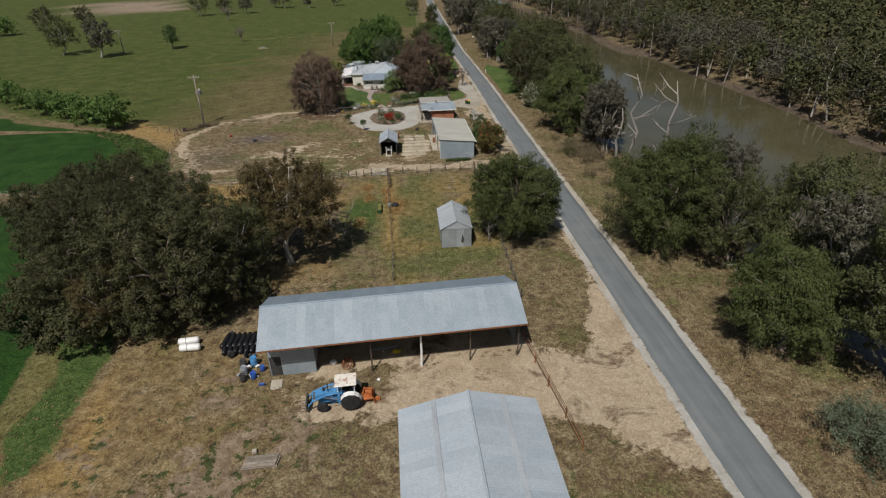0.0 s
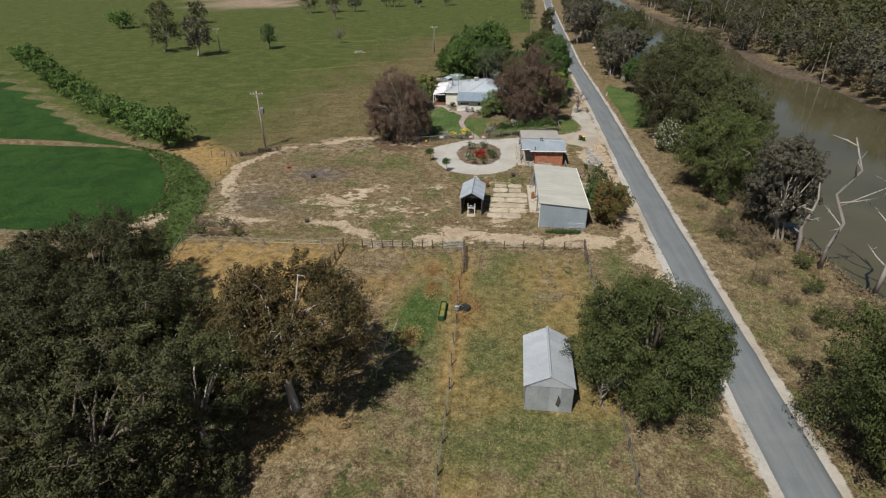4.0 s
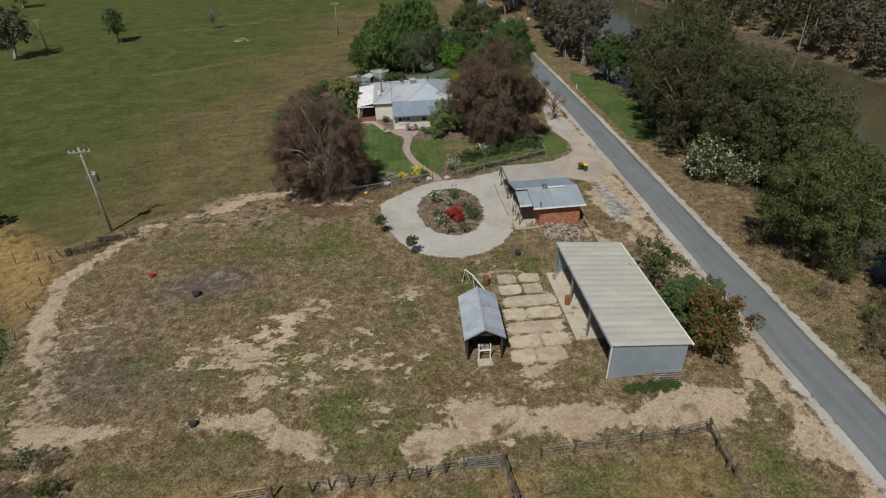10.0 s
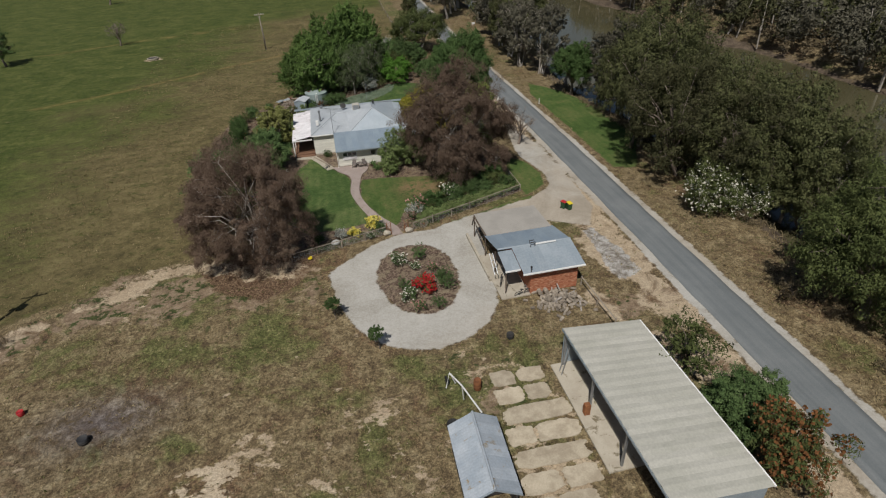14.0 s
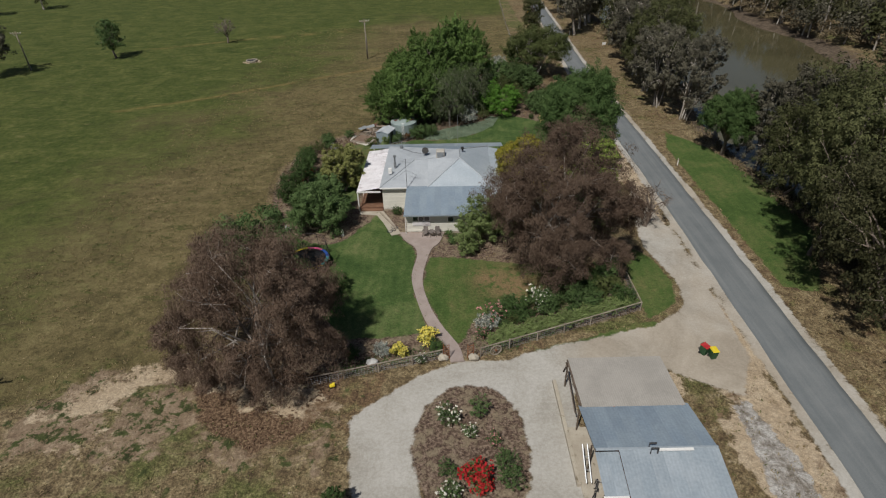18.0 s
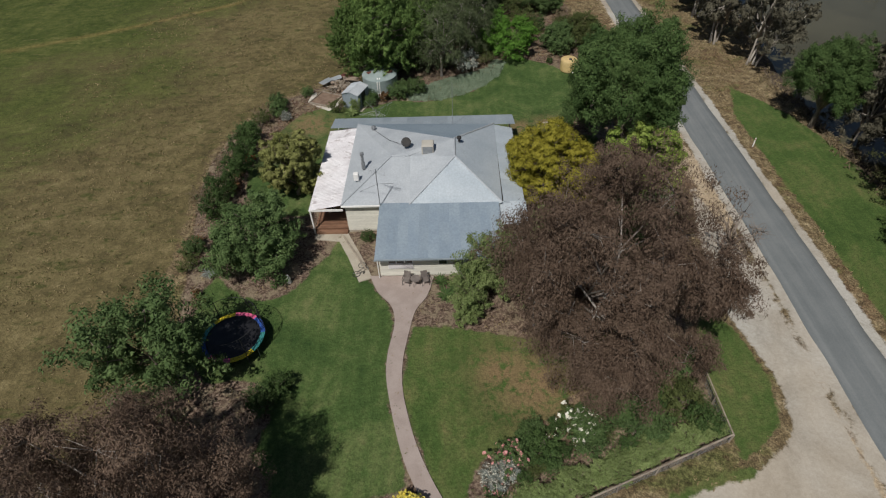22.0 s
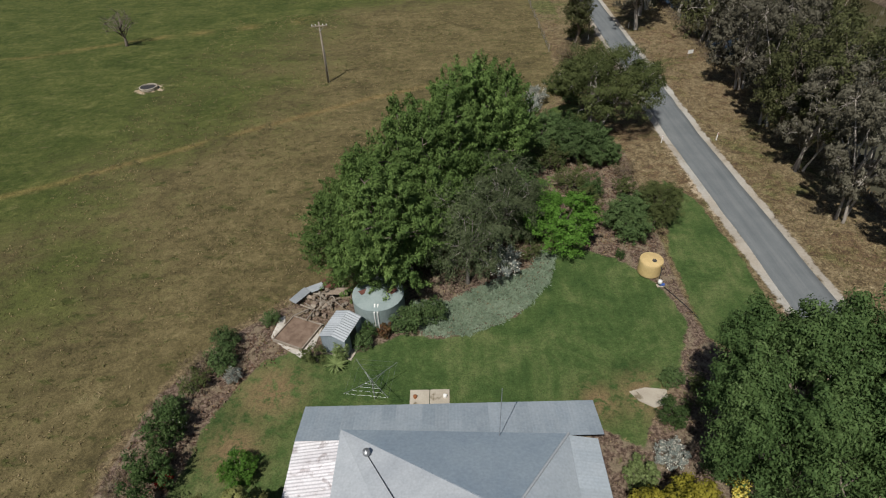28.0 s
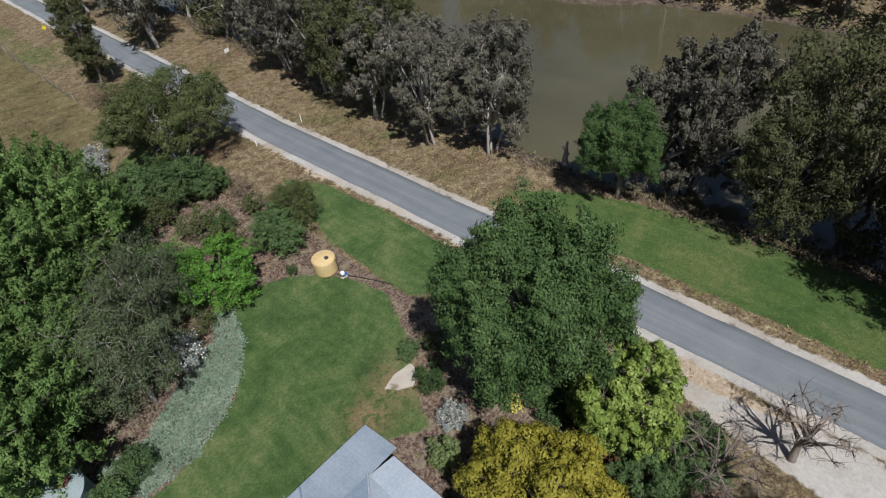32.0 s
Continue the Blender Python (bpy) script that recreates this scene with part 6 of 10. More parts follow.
kind_of("scrub", "dry_shrub", "dry brown scrubby bush", "shrub", 1.5, 1.5, M_BARK, L_SCRUB, 34, trunk=0.04, base=0.0, lobes=8, clumps=7, leaves=22, size=0.2, wide=0.3)
kind_of("bottlebrush", "bottlebrush", "bottlebrush shrub with orange-red spent flowers", "shrub", 3.8, 2.4, M_BARK, L_PEPPER, 35, trunk=0.1, base=0.02, lobes=11, clumps=11, leaves=44, size=0.24, wide=0.4, flowers=L_RUSTY, fshare=0.12, fsize=0.16)
kind_of("hedge_tree", "hedge_tree", "rounded dense green tree of the field hedge", "tree", 6.0, 4.6, M_BARK, L_CYPRESS, 36, trunk=0.2, base=0.02, lobes=12, clumps=9, leaves=24, size=0.55, wide=0.6, fine_=1.0)
kind_of("white_flower", "flowering_shrub", "tall shrub covered in creamy white flowers", "shrub", 5.0, 3.4, M_BARK, L_PEPPER, 37, trunk=0.14, base=0.04, lobes=13, clumps=11, leaves=44, size=0.28, wide=0.6, flowers=L_WHITE, fshare=0.055, fsize=0.2)
kind_of("white_low", "flowering_shrub", "grey-green shrub with pale flower heads", "shrub", 2.6, 2.0, M_BARK, L_GREY, 38, trunk=0.08, base=0.02, lobes=9, clumps=9, leaves=40, size=0.2, wide=0.4, flowers=L_WHITE, fshare=0.08, fsize=0.12)
kind_of("conifer", "pine_tree", "dark green solitary pine in the paddock", "tree", 9, 3.6, M_BARK, L_DARK, 39, trunk=0.25, base=0.1, lobes=14, clumps=10, leaves=36, size=0.4, cone=0.5)
kind_of("sparse", "bare_tree", "thin half-bare paddock tree", "tree", 6.5, 3.6, M_BARK, L_SCRUB, 40, trunk=0.26, base=0.2, lobes=18, clumps=10, leaves=1, size=0.12, twigs=1, tight=0.3, least=1)
kind_of("rose", "rose_bush", "clipped rose bush with green leaves", "rose bush", 1.3, 0.75, M_BARK, L_DARK, 41, trunk=0.03, base=0.06, lobes=8, clumps=7, leaves=20, size=0.11, wide=0.7)
kind_of("rose_white", "rose_bush", "rose bush with white blooms", "rose bush", 1.3, 0.8, M_BARK, L_DARK, 42, trunk=0.03, base=0.06, lobes=8, clumps=7, leaves=20, size=0.11, wide=0.7, flowers=L_WHITE, fshare=0.05, fsize=0.13)
kind_of("rose_pink", "rose_bush", "rose bush with pink blooms", "rose bush", 1.3, 0.8, M_BARK, L_DARK, 43, trunk=0.03, base=0.06, lobes=8, clumps=7, leaves=20, size=0.11, wide=0.7, flowers=L_PINK, fshare=0.05, fsize=0.13)
kind_of("rose_red", "rose_bush", "wide rose bush smothered in red blooms", "rose bush", 1.3, 1.1, M_BARK, L_DARK, 44, trunk=0.03, base=0.06, lobes=9, clumps=8, leaves=20, size=0.12, wide=0.7, flowers=L_RED, fshare=0.24, fsize=0.14)
kind_of("yellow_low", "flowering_shrub", "low bush with yellow flowers", "shrub", 1.1, 0.8, M_BARK, L_DARK, 45, trunk=0.03, base=0.02, lobes=7, clumps=7, leaves=26, size=0.12, wide=0.6, flowers=L_YFLOWER, fshare=0.35, fsize=0.13)
kind_of("wattle", "wattle_bush", "spreading silver-green wattle bush on the verge", "shrub", 3.2, 2.8, M_BARK, L_WATTLE, 48, trunk=0.08, base=0.0, lobes=14, clumps=11, leaves=36, size=0.24, wide=0.35, tight=0.26, spray=2.2)
kind_of("ball", "round_shrub", "clipped round green shrub", "shrub", 3.2, 1.7, M_BARK, L_SOFT, 49, trunk=0.06, base=0.0, lobes=24, clumps=14, leaves=36, size=0.16, wide=0.65, lobe_r=0.30, spread_=0.78, tight=0.26, spray=0.3, loose=0.25, face=1.0, shell=0.8)
kind_of("lime_tree", "pittosporum", "upright lime and yellow variegated garden tree", "tree", 4.6, 2.1, M_BARK, L_LIMEY, 50, trunk=0.12, base=0.02, lobes=34, clumps=18, leaves=46, size=0.19, wide=0.65, lobe_r=0.28, spread_=0.80, tight=0.25, spray=0.3, loose=0.25, face=1.0, shell=0.8)
kind_of("young", "young_tree", "small staked young tree with round green crown", "tree", 2.3, 0.75, M_BARK, L_GREEN, 46, trunk=0.035, base=0.42, lobes=9, clumps=8, leaves=34, size=0.13, wide=0.6)

kind_of("scrub_dark", "gum_sapling", "low dark eucalypt regrowth at the edge of the grove", "tree", 3.6, 2.8, M_BARK, L_GUM_DARK, 47, trunk=0.1, base=0.0, lobes=10, clumps=9, leaves=30, size=0.34)
for far, near, hh, rr, mat_ in (("far_a", GUM, 13, 6.5, L_GUM), ("far_b", "dark spreading eucalypt with dense grey-olive crown", 12.5, 6.0, L_GUM_DARK), ("far_c", "slender grey gum with thin crown", 11, 4.4, L_GREY_GUM)):
    kind_of(far, "gum_tree", near, "tree", hh, rr, M_PALE_BARK, mat_, int(100 + hh), trunk=0.30, base=0.12, lobes=15, clumps=10, leaves=20, size=0.62, spread_=0.70, lobe_r=0.38, fine_=1.0)
for mid, lab_, hh, rr, bark_, mat_, sd_, st_ in (("mid_a", GUM, 13, 6.5, M_BARK, L_GUM, 111, 2), ("mid_b", GUM, 12, 5.5, M_BARK, L_GUM, 112, 2), ("mid_c", "dark spreading eucalypt with dense grey-olive crown", 13, 7.2, M_BARK, L_GUM_DARK, 113, 1), ("mid_d", "slender grey gum with pale trunk and thin crown", 11, 4.2, M_PALE_BARK, L_GREY_GUM, 114, 4)):
    kind_of(mid, "gum_tree", lab_, "tree", hh, rr, bark_, mat_, sd_, trunk=0.26, base=0.03, lobes=27, clumps=14, leaves=54, size=0.31, spread_=0.77, lobe_r=0.28, fine_=0.95, stems=st_, twigs=8 if st_ < 4 else 2, tight=0.24 if st_ < 4 else 0.20)
# west grove
for key, x, y, s in [("gum_c", -22.5, 49, 1.0), ("gum_c", -31, 54, 0.95), ("gum_a", -18.0, 53.0, 0.74), ("gum_c", -28, 59, 0.92), ("gum_c", -37, 60, 0.85), ("gum_c", -34, 67, 0.88), ("gum_a", -24.5, 60.5, 0.74), ("bronze", -13.0, 57.2, 1.06),
                     ("bronze_low", -16.4, 75.4, 0.62), ("bronze_low", -12.6, 70.6, 0.66), ("gum_c", -38.5, 66, 0.7), ("bronze", -27.5, 45.6, 0.62), ("gum_c", -33.5, 49.5, 0.72), ("bronze", -17.4, 60.6, 0.62), ("gum_a", -36.0, 73.5, 0.55)]:
    plant(key, x, y, s, group="west grove")
for key, x, y, s in [("scrub_dark", -24.5, 44.0, 1.2), ("scrub_dark", -29.0, 43.5, 1.5), ("scrub_dark", -20.0, 46.5, 1.1), ("scrub_dark", -33.5, 45.5, 1.3), ("scrub_dark", -15.5, 49.5, 0.8), ("scrub_dark", -36.5, 53.0, 1.5), ("scrub_dark", -38.0, 47.5, 1.1), ("scrub_dark", -18.6, 57.0, 1.0), ("bronze_low", -10.2, 63.0, 0.6)]:
    plant(key, x, y, s, group="west grove")
# road side of the paddock
plant("pepper", 15.0, 60.8, 1.2, label="peppercorn tree beside the small tin shed")
# river bank, between road and water
for key, x, y, s in [("mid_d", 36.8, 95.5, 0.85), ("mid_b", 40.5, 98.5, 0.62), ("mid_b", 33.6, 142.6, 1.10), ("mid_c", 34.0, 132.6, 0.92), ("mid_b", 36.0, 137.0, 0.95), ("mid_a", 38.5, 128.0, 0.92), ("mid_b", 43.0, 120.5, 0.95), ("mid_a", 47, 55, 0.8), ("mid_b", 39.5, 30, 1.1), ("mid_b", 36.5, 50.5, 0.8), ("mid_d", 38.5, 37, 1.1), 
                     ("mid_b", 40, 122, 1.02), ("mid_a", 41, 133, 0.96), ("mid_c", 40.5, 143, 0.94),
                     ("mid_a", 41.2, 151.5, 1.14), ("mid_d", 42.7, 164.5, 1.20), ("mid_d", 40.5, 168.0, 0.96), ("green", 35.0, 167.6, 0.72), ("mid_d", 34.6, 181.6, 0.98), ("mid_d", 32.4, 188.0, 0.95), ("mid_b", 38.0, 199.0, 1.02),
                     ("mid_d", 33.0, 197.0, 0.9), ("mid_d", 34.5, 208, 1.08), ("mid_b", 40.0, 214, 1.02), ("mid_d", 36, 219, 0.96), ("mid_a", 44.0, 226, 0.96), ("far_c", 29.6, 246, 1.08), ("far_c", 35.0, 258, 1.08), ("far_b", 33.5, 270, 0.96), ("far_c", 38, 284, 1.08),
                     ("far_a", 34, 300, 0.8), ("far_c", 40, 318, 0.9), ("far_b", 36, 336, 0.85), ("far_a", 42, 352, 0.9), ("far_c", 38, 372, 0.9), ("far_b", 44, 392, 0.9), ("far_a", 40, 240, 0.84), ("far_b", 43, 262, 0.96), ("far_c", 45, 305, 0.8), ("mid_d", 36.5, 90, 0.9), ("mid_b", 40.5, 118.5, 0.72), ("mid_c", 37.5, 125.5, 0.85), ("mid_b", 38.5, 138.5, 0.9), ("mid_b", 44, 128, 0.9), ("mid_a", 44, 140, 0.8), ("mid_b", 37.5, 156.5, 0.8), ("mid_b", 35.5, 203.0, 0.85), ("far_c", 39.0, 233, 0.8), ("far_c", 32.5, 254, 1.0), ("far_b", 37.5, 266, 0.9), ("far_c", 31.0, 278, 0.9), ("far_c", 35, 292, 1.1), ("far_a", 37, 310, 0.9), ("far_c", 33.5, 326, 1.0), ("far_b", 45, 340, 1.0), ("far_c", 36, 358, 1.0), ("mid_d", 41, 60, 0.96)]:
    plant(key, x, y, s * (1.06 if y > 60 else 1.0), tall=1.25, group="river bank trees")
r_b = np.random.default_rng(77)
for i in range(24):
    y = 236 + i * 7.0
    lo = road_x(y) + 9.5
    plant(("far_c", "far_c", "far_a")[i % 3], lo + r_b.uniform(0, 16), y + r_b.uniform(-2.5, 2.5), r_b.uniform(0.75, 1.05), tall=1.2, group="river bank trees")
for key, x, y, s, tall in (("pepper", 31.2, 57.0, 1.36, 1.12), ("pepper", 33.4, 36.0, 1.08, 1.02), ("pepper", 33.6, 104.2, 1.24, 1.08), ("mid_a", 41.0, 44.5, 1.12, 1.10), ("wattle", 32.0, 24.6, 1.25, 1.0), ("wattle", 33.6, 20.6, 1.2, 1.0)):
    plant(key, x, y, s, tall=tall, group="river bank trees")
plant("white_flower", 31.9, 123.4, 0.95)
plant("white_flower", 35.6, 121.4, 0.72)
for x, y, s in ((29.8, 91.0, 1.3), (31.4, 88.6, 1.5), (31.6, 92.8, 1.2), (33.4, 86.6, 1.6), (34.2, 90.4, 1.3), (34.8, 120.2, 1.0), (28.4, 66.0, 0.6)):
    plant("scrub", x, y, s, group="verge scrub")
# around the cream shed
plant("bush_olive", 16.0, 102.0, 1.9, tall=1.15, label="olive shrub growing against the cream-roofed shed")
plant("dark", 16.6, 97.0, 0.8, tall=0.95, label="large green shrub behind the cream-roofed shed")
plant("bottlebrush", 16.5, 93.0, 1.2, tall=1.2)
# field hedge and paddock trees
for x, y, s in [(-58.5, 119.9, 1.15), (-66, 125.5, 1.0), (-73, 130.5, 0.95), (-80, 135.5, 0.9), (-88, 142, 0.8), (-97, 149.5, 0.9), (-106, 157, 1.0), (-116, 166, 0.9), (-128, 177, 1.0), (-142, 190, 1.1), (-155, 202, 1.0)]:
    plant("hedge_tree", x, y, s, group="field hedge")
for key, x, y, s in [("far_a", -120, 225, 1.0), ("far_c", -103, 217, 1.25), ("conifer", -83, 232, 1.05), ("sparse", -60.5, 246, 1.0), ("far_b", -163, 296, 1.0), ("far_b", -150, 310, 0.9), ("hedge_tree", -178, 290, 1.4), ("hedge_tree", -140, 265, 1.0), ("far_a", -108, 358, 1.0), ("far_b", -96, 366, 0.9), ("far_c", -84, 366, 1.0), ("far_a", -66, 396, 0.9), ("far_c", -72, 400, 0.9),
                     ("far_c", -50, 392, 0.8), ("far_b", -34, 405, 0.8), ("far_a", 14, 330, 0.7), ("sparse", -86, 330, 1.3), ("far_c", 16, 352, 0.8)]:
    plant(key, x, y, s, group="paddock trees")
# house garden
plant("brown", -16.4, 126.8, 1.0, 20, tall=1.14, label="large brown-grey drooping tree outside the garden fence")
for x, y, s in ((-22.0, 166.2, 1.1), (-21.9, 163.6, 1.15), (-21.7, 161.0, 1.25), (-22.0, 157.8, 1.2), (-21.8, 154.8, 1.15)):
    plant("bush_green", x, y, s, tall=1.15, label="rounded leafy green shrub of the hedge", group="hedge beside the house")
plant("ball", 6.1, 151.3, 1.0, label="clipped round bright green shrub by the house wall")
plant("ball", 6.6, 163.0, 0.62, label="small clipped round pale green shrub")
plant("bush_green", -8.7, 151.6, 0.5, label="low grassy green plant against the house wall")
plant("green", 13.9, 161.4, 1.10, tall=1.28, group="house garden plants")
plant("brown", 7.6, 141.2, 1.14, 140, tall=1.12)
for key, x, y, s in [("dark_b", -19.8, 138.2, 1.42), ("dark", -16.8, 149.0, 1.06), ("varieg", -15.6, 158.2, 1.32), ("scrub", -21.9, 172.0, 0.9), ("scrub", -24.6, 157.8, 0.7), ("bush_dark", -22.6, 150.6, 0.8), ("bush_dark", -20.8, 174.3, 0.85), ("bush_dark", -20.4, 172.2, 1.0), ("bush_olive", -21.8, 170.2, 0.8), ("bush_dark", -22.6, 168.4, 0.8), ("white_low", -19.3, 171.0, 0.4), ("rose_red", -21.3, 163.6, 0.55), ("rose_white", -22.0, 167.6, 0.9), ("bush_dark", -18.0, 176.6, 0.6), ("scrub", -23.9, 163.2, 0.7), ("bush_lightgreen", -12.0, 172.8, 0.45), ("bush_dark", -10.6, 173.9, 0.65),
                     ("bush_red", -21.6, 159.0, 0.9), ("lime", -16.9, 163.8, 0.42), ("bush_olive", -20.4, 144.9, 0.45), ("bush_red", -20.9, 146.0, 0.55), ("bush_dark", -13.8, 136.6, 0.9), ("lime_tree", 14.0, 156.6, 1.5), ("dark", 14.8, 152.6, 0.62), ("dark", 12.0, 153.6, 0.55), ("dark", 13.6, 160.6, 0.5), ("sparse", 18.7, 148.4, 0.8), ("gold", 6.6, 156.8, 1.24), ("bush_lightgreen", -0.4, 144.3, 1.15),
                     ("bush_lightgreen", 1.4, 146.0, 1.6), ("bush_lightgreen", -0.9, 142.7, 0.5), ("bush_green", -12.9, 137.4, 0.85), ("bush_lightgreen", 2.8, 145.4, 1.45), ("bush_olive", -22.4, 148.6, 0.7), ("scrub", -23.2, 168.4, 0.7), ("scrub", -20.3, 172.8, 0.6), ("bush_dark", -0.5, 147.0, 1.0), ("bush_green", -0.4, 144.3, 0.5), ("sparse", 14.4, 151.2, 0.85), ("bush_red", 12.6, 155.4, 1.6), ("bush_red", 14.8, 156.8, 1.4), ("bush_dark", 11.4, 152.2, 1.4), ("white_low", 8.6, 164.2, 0.62), ("bush_green", 9.8, 166.9, 0.9), ("bush_dark", 11.4, 163.6, 1.0), ("yellow_low", 11.8, 162.2, 1.0), ("bush_olive", 10.0, 160.2, 0.8), ("bush_dark", 12.6, 159.6, 0.9), ("bush_green", 13.6, 163.2, 0.9), ("bush_olive", 9.2, 158.2, 0.7), ("bush_dark", 11.6, 157.2, 1.0), ("bush_red", 14.2, 153.6, 1.8), ("bush_dark", 12.0, 149.6, 1.3), ("scrub", 15.2, 152.2, 1.3), ("bush_olive", 13.2, 146.6, 1.1), ("bush_red", 10.2, 153.8, 1.5), ("bush_green", 8.0, 160.6, 0.6), ("bush_olive", 15.0, 160.4, 0.9), ("bush_dark", 10.6, 170.0, 0.7), ("bush_olive", 12.2, 168.4, 0.9)]:
    plant(key, x, y, s, group="house garden plants")
for x, y, s, tall in [(-12.4, 182.0, 0.92, 1.0), (-9.0, 180.4, 1.08, 1.08), (-10.4, 184.8, 0.98, 1.12), (-6.8, 187.0, 1.15, 1.16), (-4.2, 190.6, 1.12, 1.2), (-2.0, 194.2, 1.15, 1.25), (0.6, 197.0, 1.1, 1.2), (-5.0, 183.6, 0.85, 1.05)]:
    plant("cypress", x, y, s, tall=tall, group="garden windbreak")
for key, x, y, s in [("birch", -2.6, 180.6, 1.15), ("birch", 0.4, 185.6, 1.1), ("white_low", 0.4, 181.6, 1.0), ("lime", 5.9, 186.4, 1.3), ("bush_dark", 12.4, 186.0, 1.5), ("bush_olive", 13.8, 186.6, 1.3), ("umbrella", 14.2, 208.8, 1.52), ("dark", 10.2, 201.0, 0.85), ("dark", 6.4, 203.0, 0.85), ("dark", 12.8, 199.6, 0.6), ("dark", 12.2, 187.4, 0.66), ("pepper", 15.4, 188.8, 0.46), ("bush_olive", 8.2, 194.6, 1.4), ("bush_dark", 3.4, 192.0, 1.8), ("bush_dark", 4.0, 198.0, 1.5), ("bush_red", 12.8, 201.0, 1.6), ("bush_dark", 5.0, 190.6, 1.3), ("bush_olive", 8.8, 190.6, 1.4), ("bush_green", 10.2, 193.2, 1.1), ("bush_dark", 2.2, 195.4, 1.5), ("bush_olive", 6.2, 198.6, 1.5), ("bush_olive", 13.6, 193.4, 1.0), ("bush_dark", 8.2, 206.2, 1.4), ("bush_green", 11.0, 206.6, 1.3), ("bush_olive", 4.4, 208.6, 1.2), ("white_low", 6.6, 213.0, 0.9), ("scrub", 14.6, 197.0, 1.0), ("bush_dark", 2.6, 186.8, 1.4), ("bush_olive", 2.8, 183.4, 0.8),
                     ("poplar", 17.2, 238.0, 1.4), ("scrub", 15.4, 232.0, 1.8), ("scrub", 19.0, 228.0, 1.6), ("bush_olive", 16.0, 224.0, 1.5), ("bush_green", 11.0, 219.0, 1.2), ("white_low", 8.0, 216.0, 0.9), ("bush_dark", 12.4, 216.0, 1.1), ("bush_dark", 9.6, 209.5, 0.8), ("bush_green", 10.6, 183.4, 0.4), ("bush_red", -7.2, 176.4, 0.95), ("bush_dark", -5.6, 176.6, 1.0), ("bush_olive", -13.8, 172.6, 0.75), ("bush_dark", -7.3, 175.6, 1.1), ("bush_red", -9.0, 175.0, 0.9), ("bush_green", -10.3, 174.9, 0.6), ("bush_olive", 14.8, 221.0, 1.9), ("bush_olive", 18.0, 241.0, 1.2)]:
    plant(key, x, y, s, group="back garden plants")
for key, x, y, s in [("rose_white", -2.9, 121.9, 1.2), ("rose", -0.5, 122.6, 1.1), ("rose_white", -1.4, 120.7, 0.8), ("rose_pink", 0.3, 120.0, 0.75), ("rose", 0.8, 118.8, 0.7), ("rose", 1.1, 118.1, 1.05), ("rose", 1.2, 116.9, 1.15), ("rose", -2.8, 117.8, 0.95), ("rose_red", -0.8, 117.2, 1.15), ("rose_white", -2.5, 116.1, 1.1), ("rose_pink", -1.9, 114.4, 0.85), ("rose", -0.3, 114.4, 0.95)]:
    plant(key, x, y, s, group="roses in the drive island")
for x, y in ((-9.3, 115.0), (-6.0, 110.4)):
    plant("young", x, y, 1.0, group="young trees by the drive")

# far woodland over the river and fields, and dead trees
def woods(name, label, n, xr, yr, count, size, hs, rs, leaf, seed, keep):
    r = np.random.default_rng(seed)
    x, y = r.uniform(*xr, n), r.uniform(*yr, n)
    ok = keep(x, y)
    x, y = x[ok], y[ok]
    n = len(x)
    h, rad = r.uniform(*hs, n), r.uniform(*rs, n)
    zb = bank(x, y)
    d = r.normal(size=(n, count, 3))
    d /= np.linalg.norm(d, axis=2)[:, :, None]
    u = r.uniform(0.35, 1.0, (n, count, 1)) * (0.72 + 0.28 * np.sin(d[:, :, :1] * 7 + d[:, :, 1:2] * 5 + x[:, None, None] * 3))
    c = np.stack([x, y, zb + h * 0.60], axis=1)[:, None, :] + d * u * np.stack([rad, rad, h * 0.42], axis=1)[:, None, :]
    tagged(quads(name, leaf_cards(c.reshape(-1, 3), size, r, 0.3, 0.6, (d * 1.2 + np.array([0, 0, 0.4])).reshape(-1, 3), 0.7, 3), leaf, k=3), label, "woodland", kind="stuff")
    return x, y, zb, h, rad


def over_river(x, y):
    return (x > river_far(y) + 0.4) & (np.abs(np.arctan2(x, y + 0.0)) < 0.95)


fx, fy, fz, fh, fr = woods("far_bank_woodland", "dense grey-olive gum woodland along the far river bank", 380, (86, 124), (40, 440), 420, 0.66, (6, 15), (2.0, 5.2), L_GUM_DARK, 51, over_river)
woods("far_bank_gums", "paler grey gums scattered through the far bank woodland", 360, (86, 126), (40, 440), 400, 0.62, (5, 14), (1.8, 4.8), L_GREY_GUM, 56, over_river)
woods("far_bank_undergrowth", "brown scrub and saplings under the far bank trees", 600, (86, 108), (40, 420), 110, 0.55, (2.0, 4.5), (1.4, 2.6), L_SCRUB, 55, over_river)
woods("distant_woodland", "continuous gum woodland stretching into the distance", 1400, (122, 380), (40, 520), 110, 1.7, (9, 14), (3.2, 5.5), L_GUM_DARK, 52, over_river)
woods("middle_woodland", "lighter olive gums among the far woodland", 420, (90, 240), (40, 480), 200, 1.1, (9, 14), (2.8, 4.5), L_GUM, 53, over_river)
tg = Geo()
r_t = np.random.default_rng(54)
for x, y, zb, h in zip(fx, fy, fz, fh):
    if x - river_far(y) < 14:
        for k in range(1 if r_t.random() < 0.6 else 2):
            l1 = r_t.normal(0, 0.5, 2)
            tg.tube([(x, y, zb - 0.3), (x + l1[0], y + l1[1], zb + h * 0.45), (x + 2 * l1[0], y + 2 * l1[1], zb + h * 0.85)], [0.2, 0.15, 0.06], 4)
tagged(tg.obj("woodland_trunks", M_PALE_BARK), "pale bare gum trunks along the far bank", "tree trunks", kind="stuff")


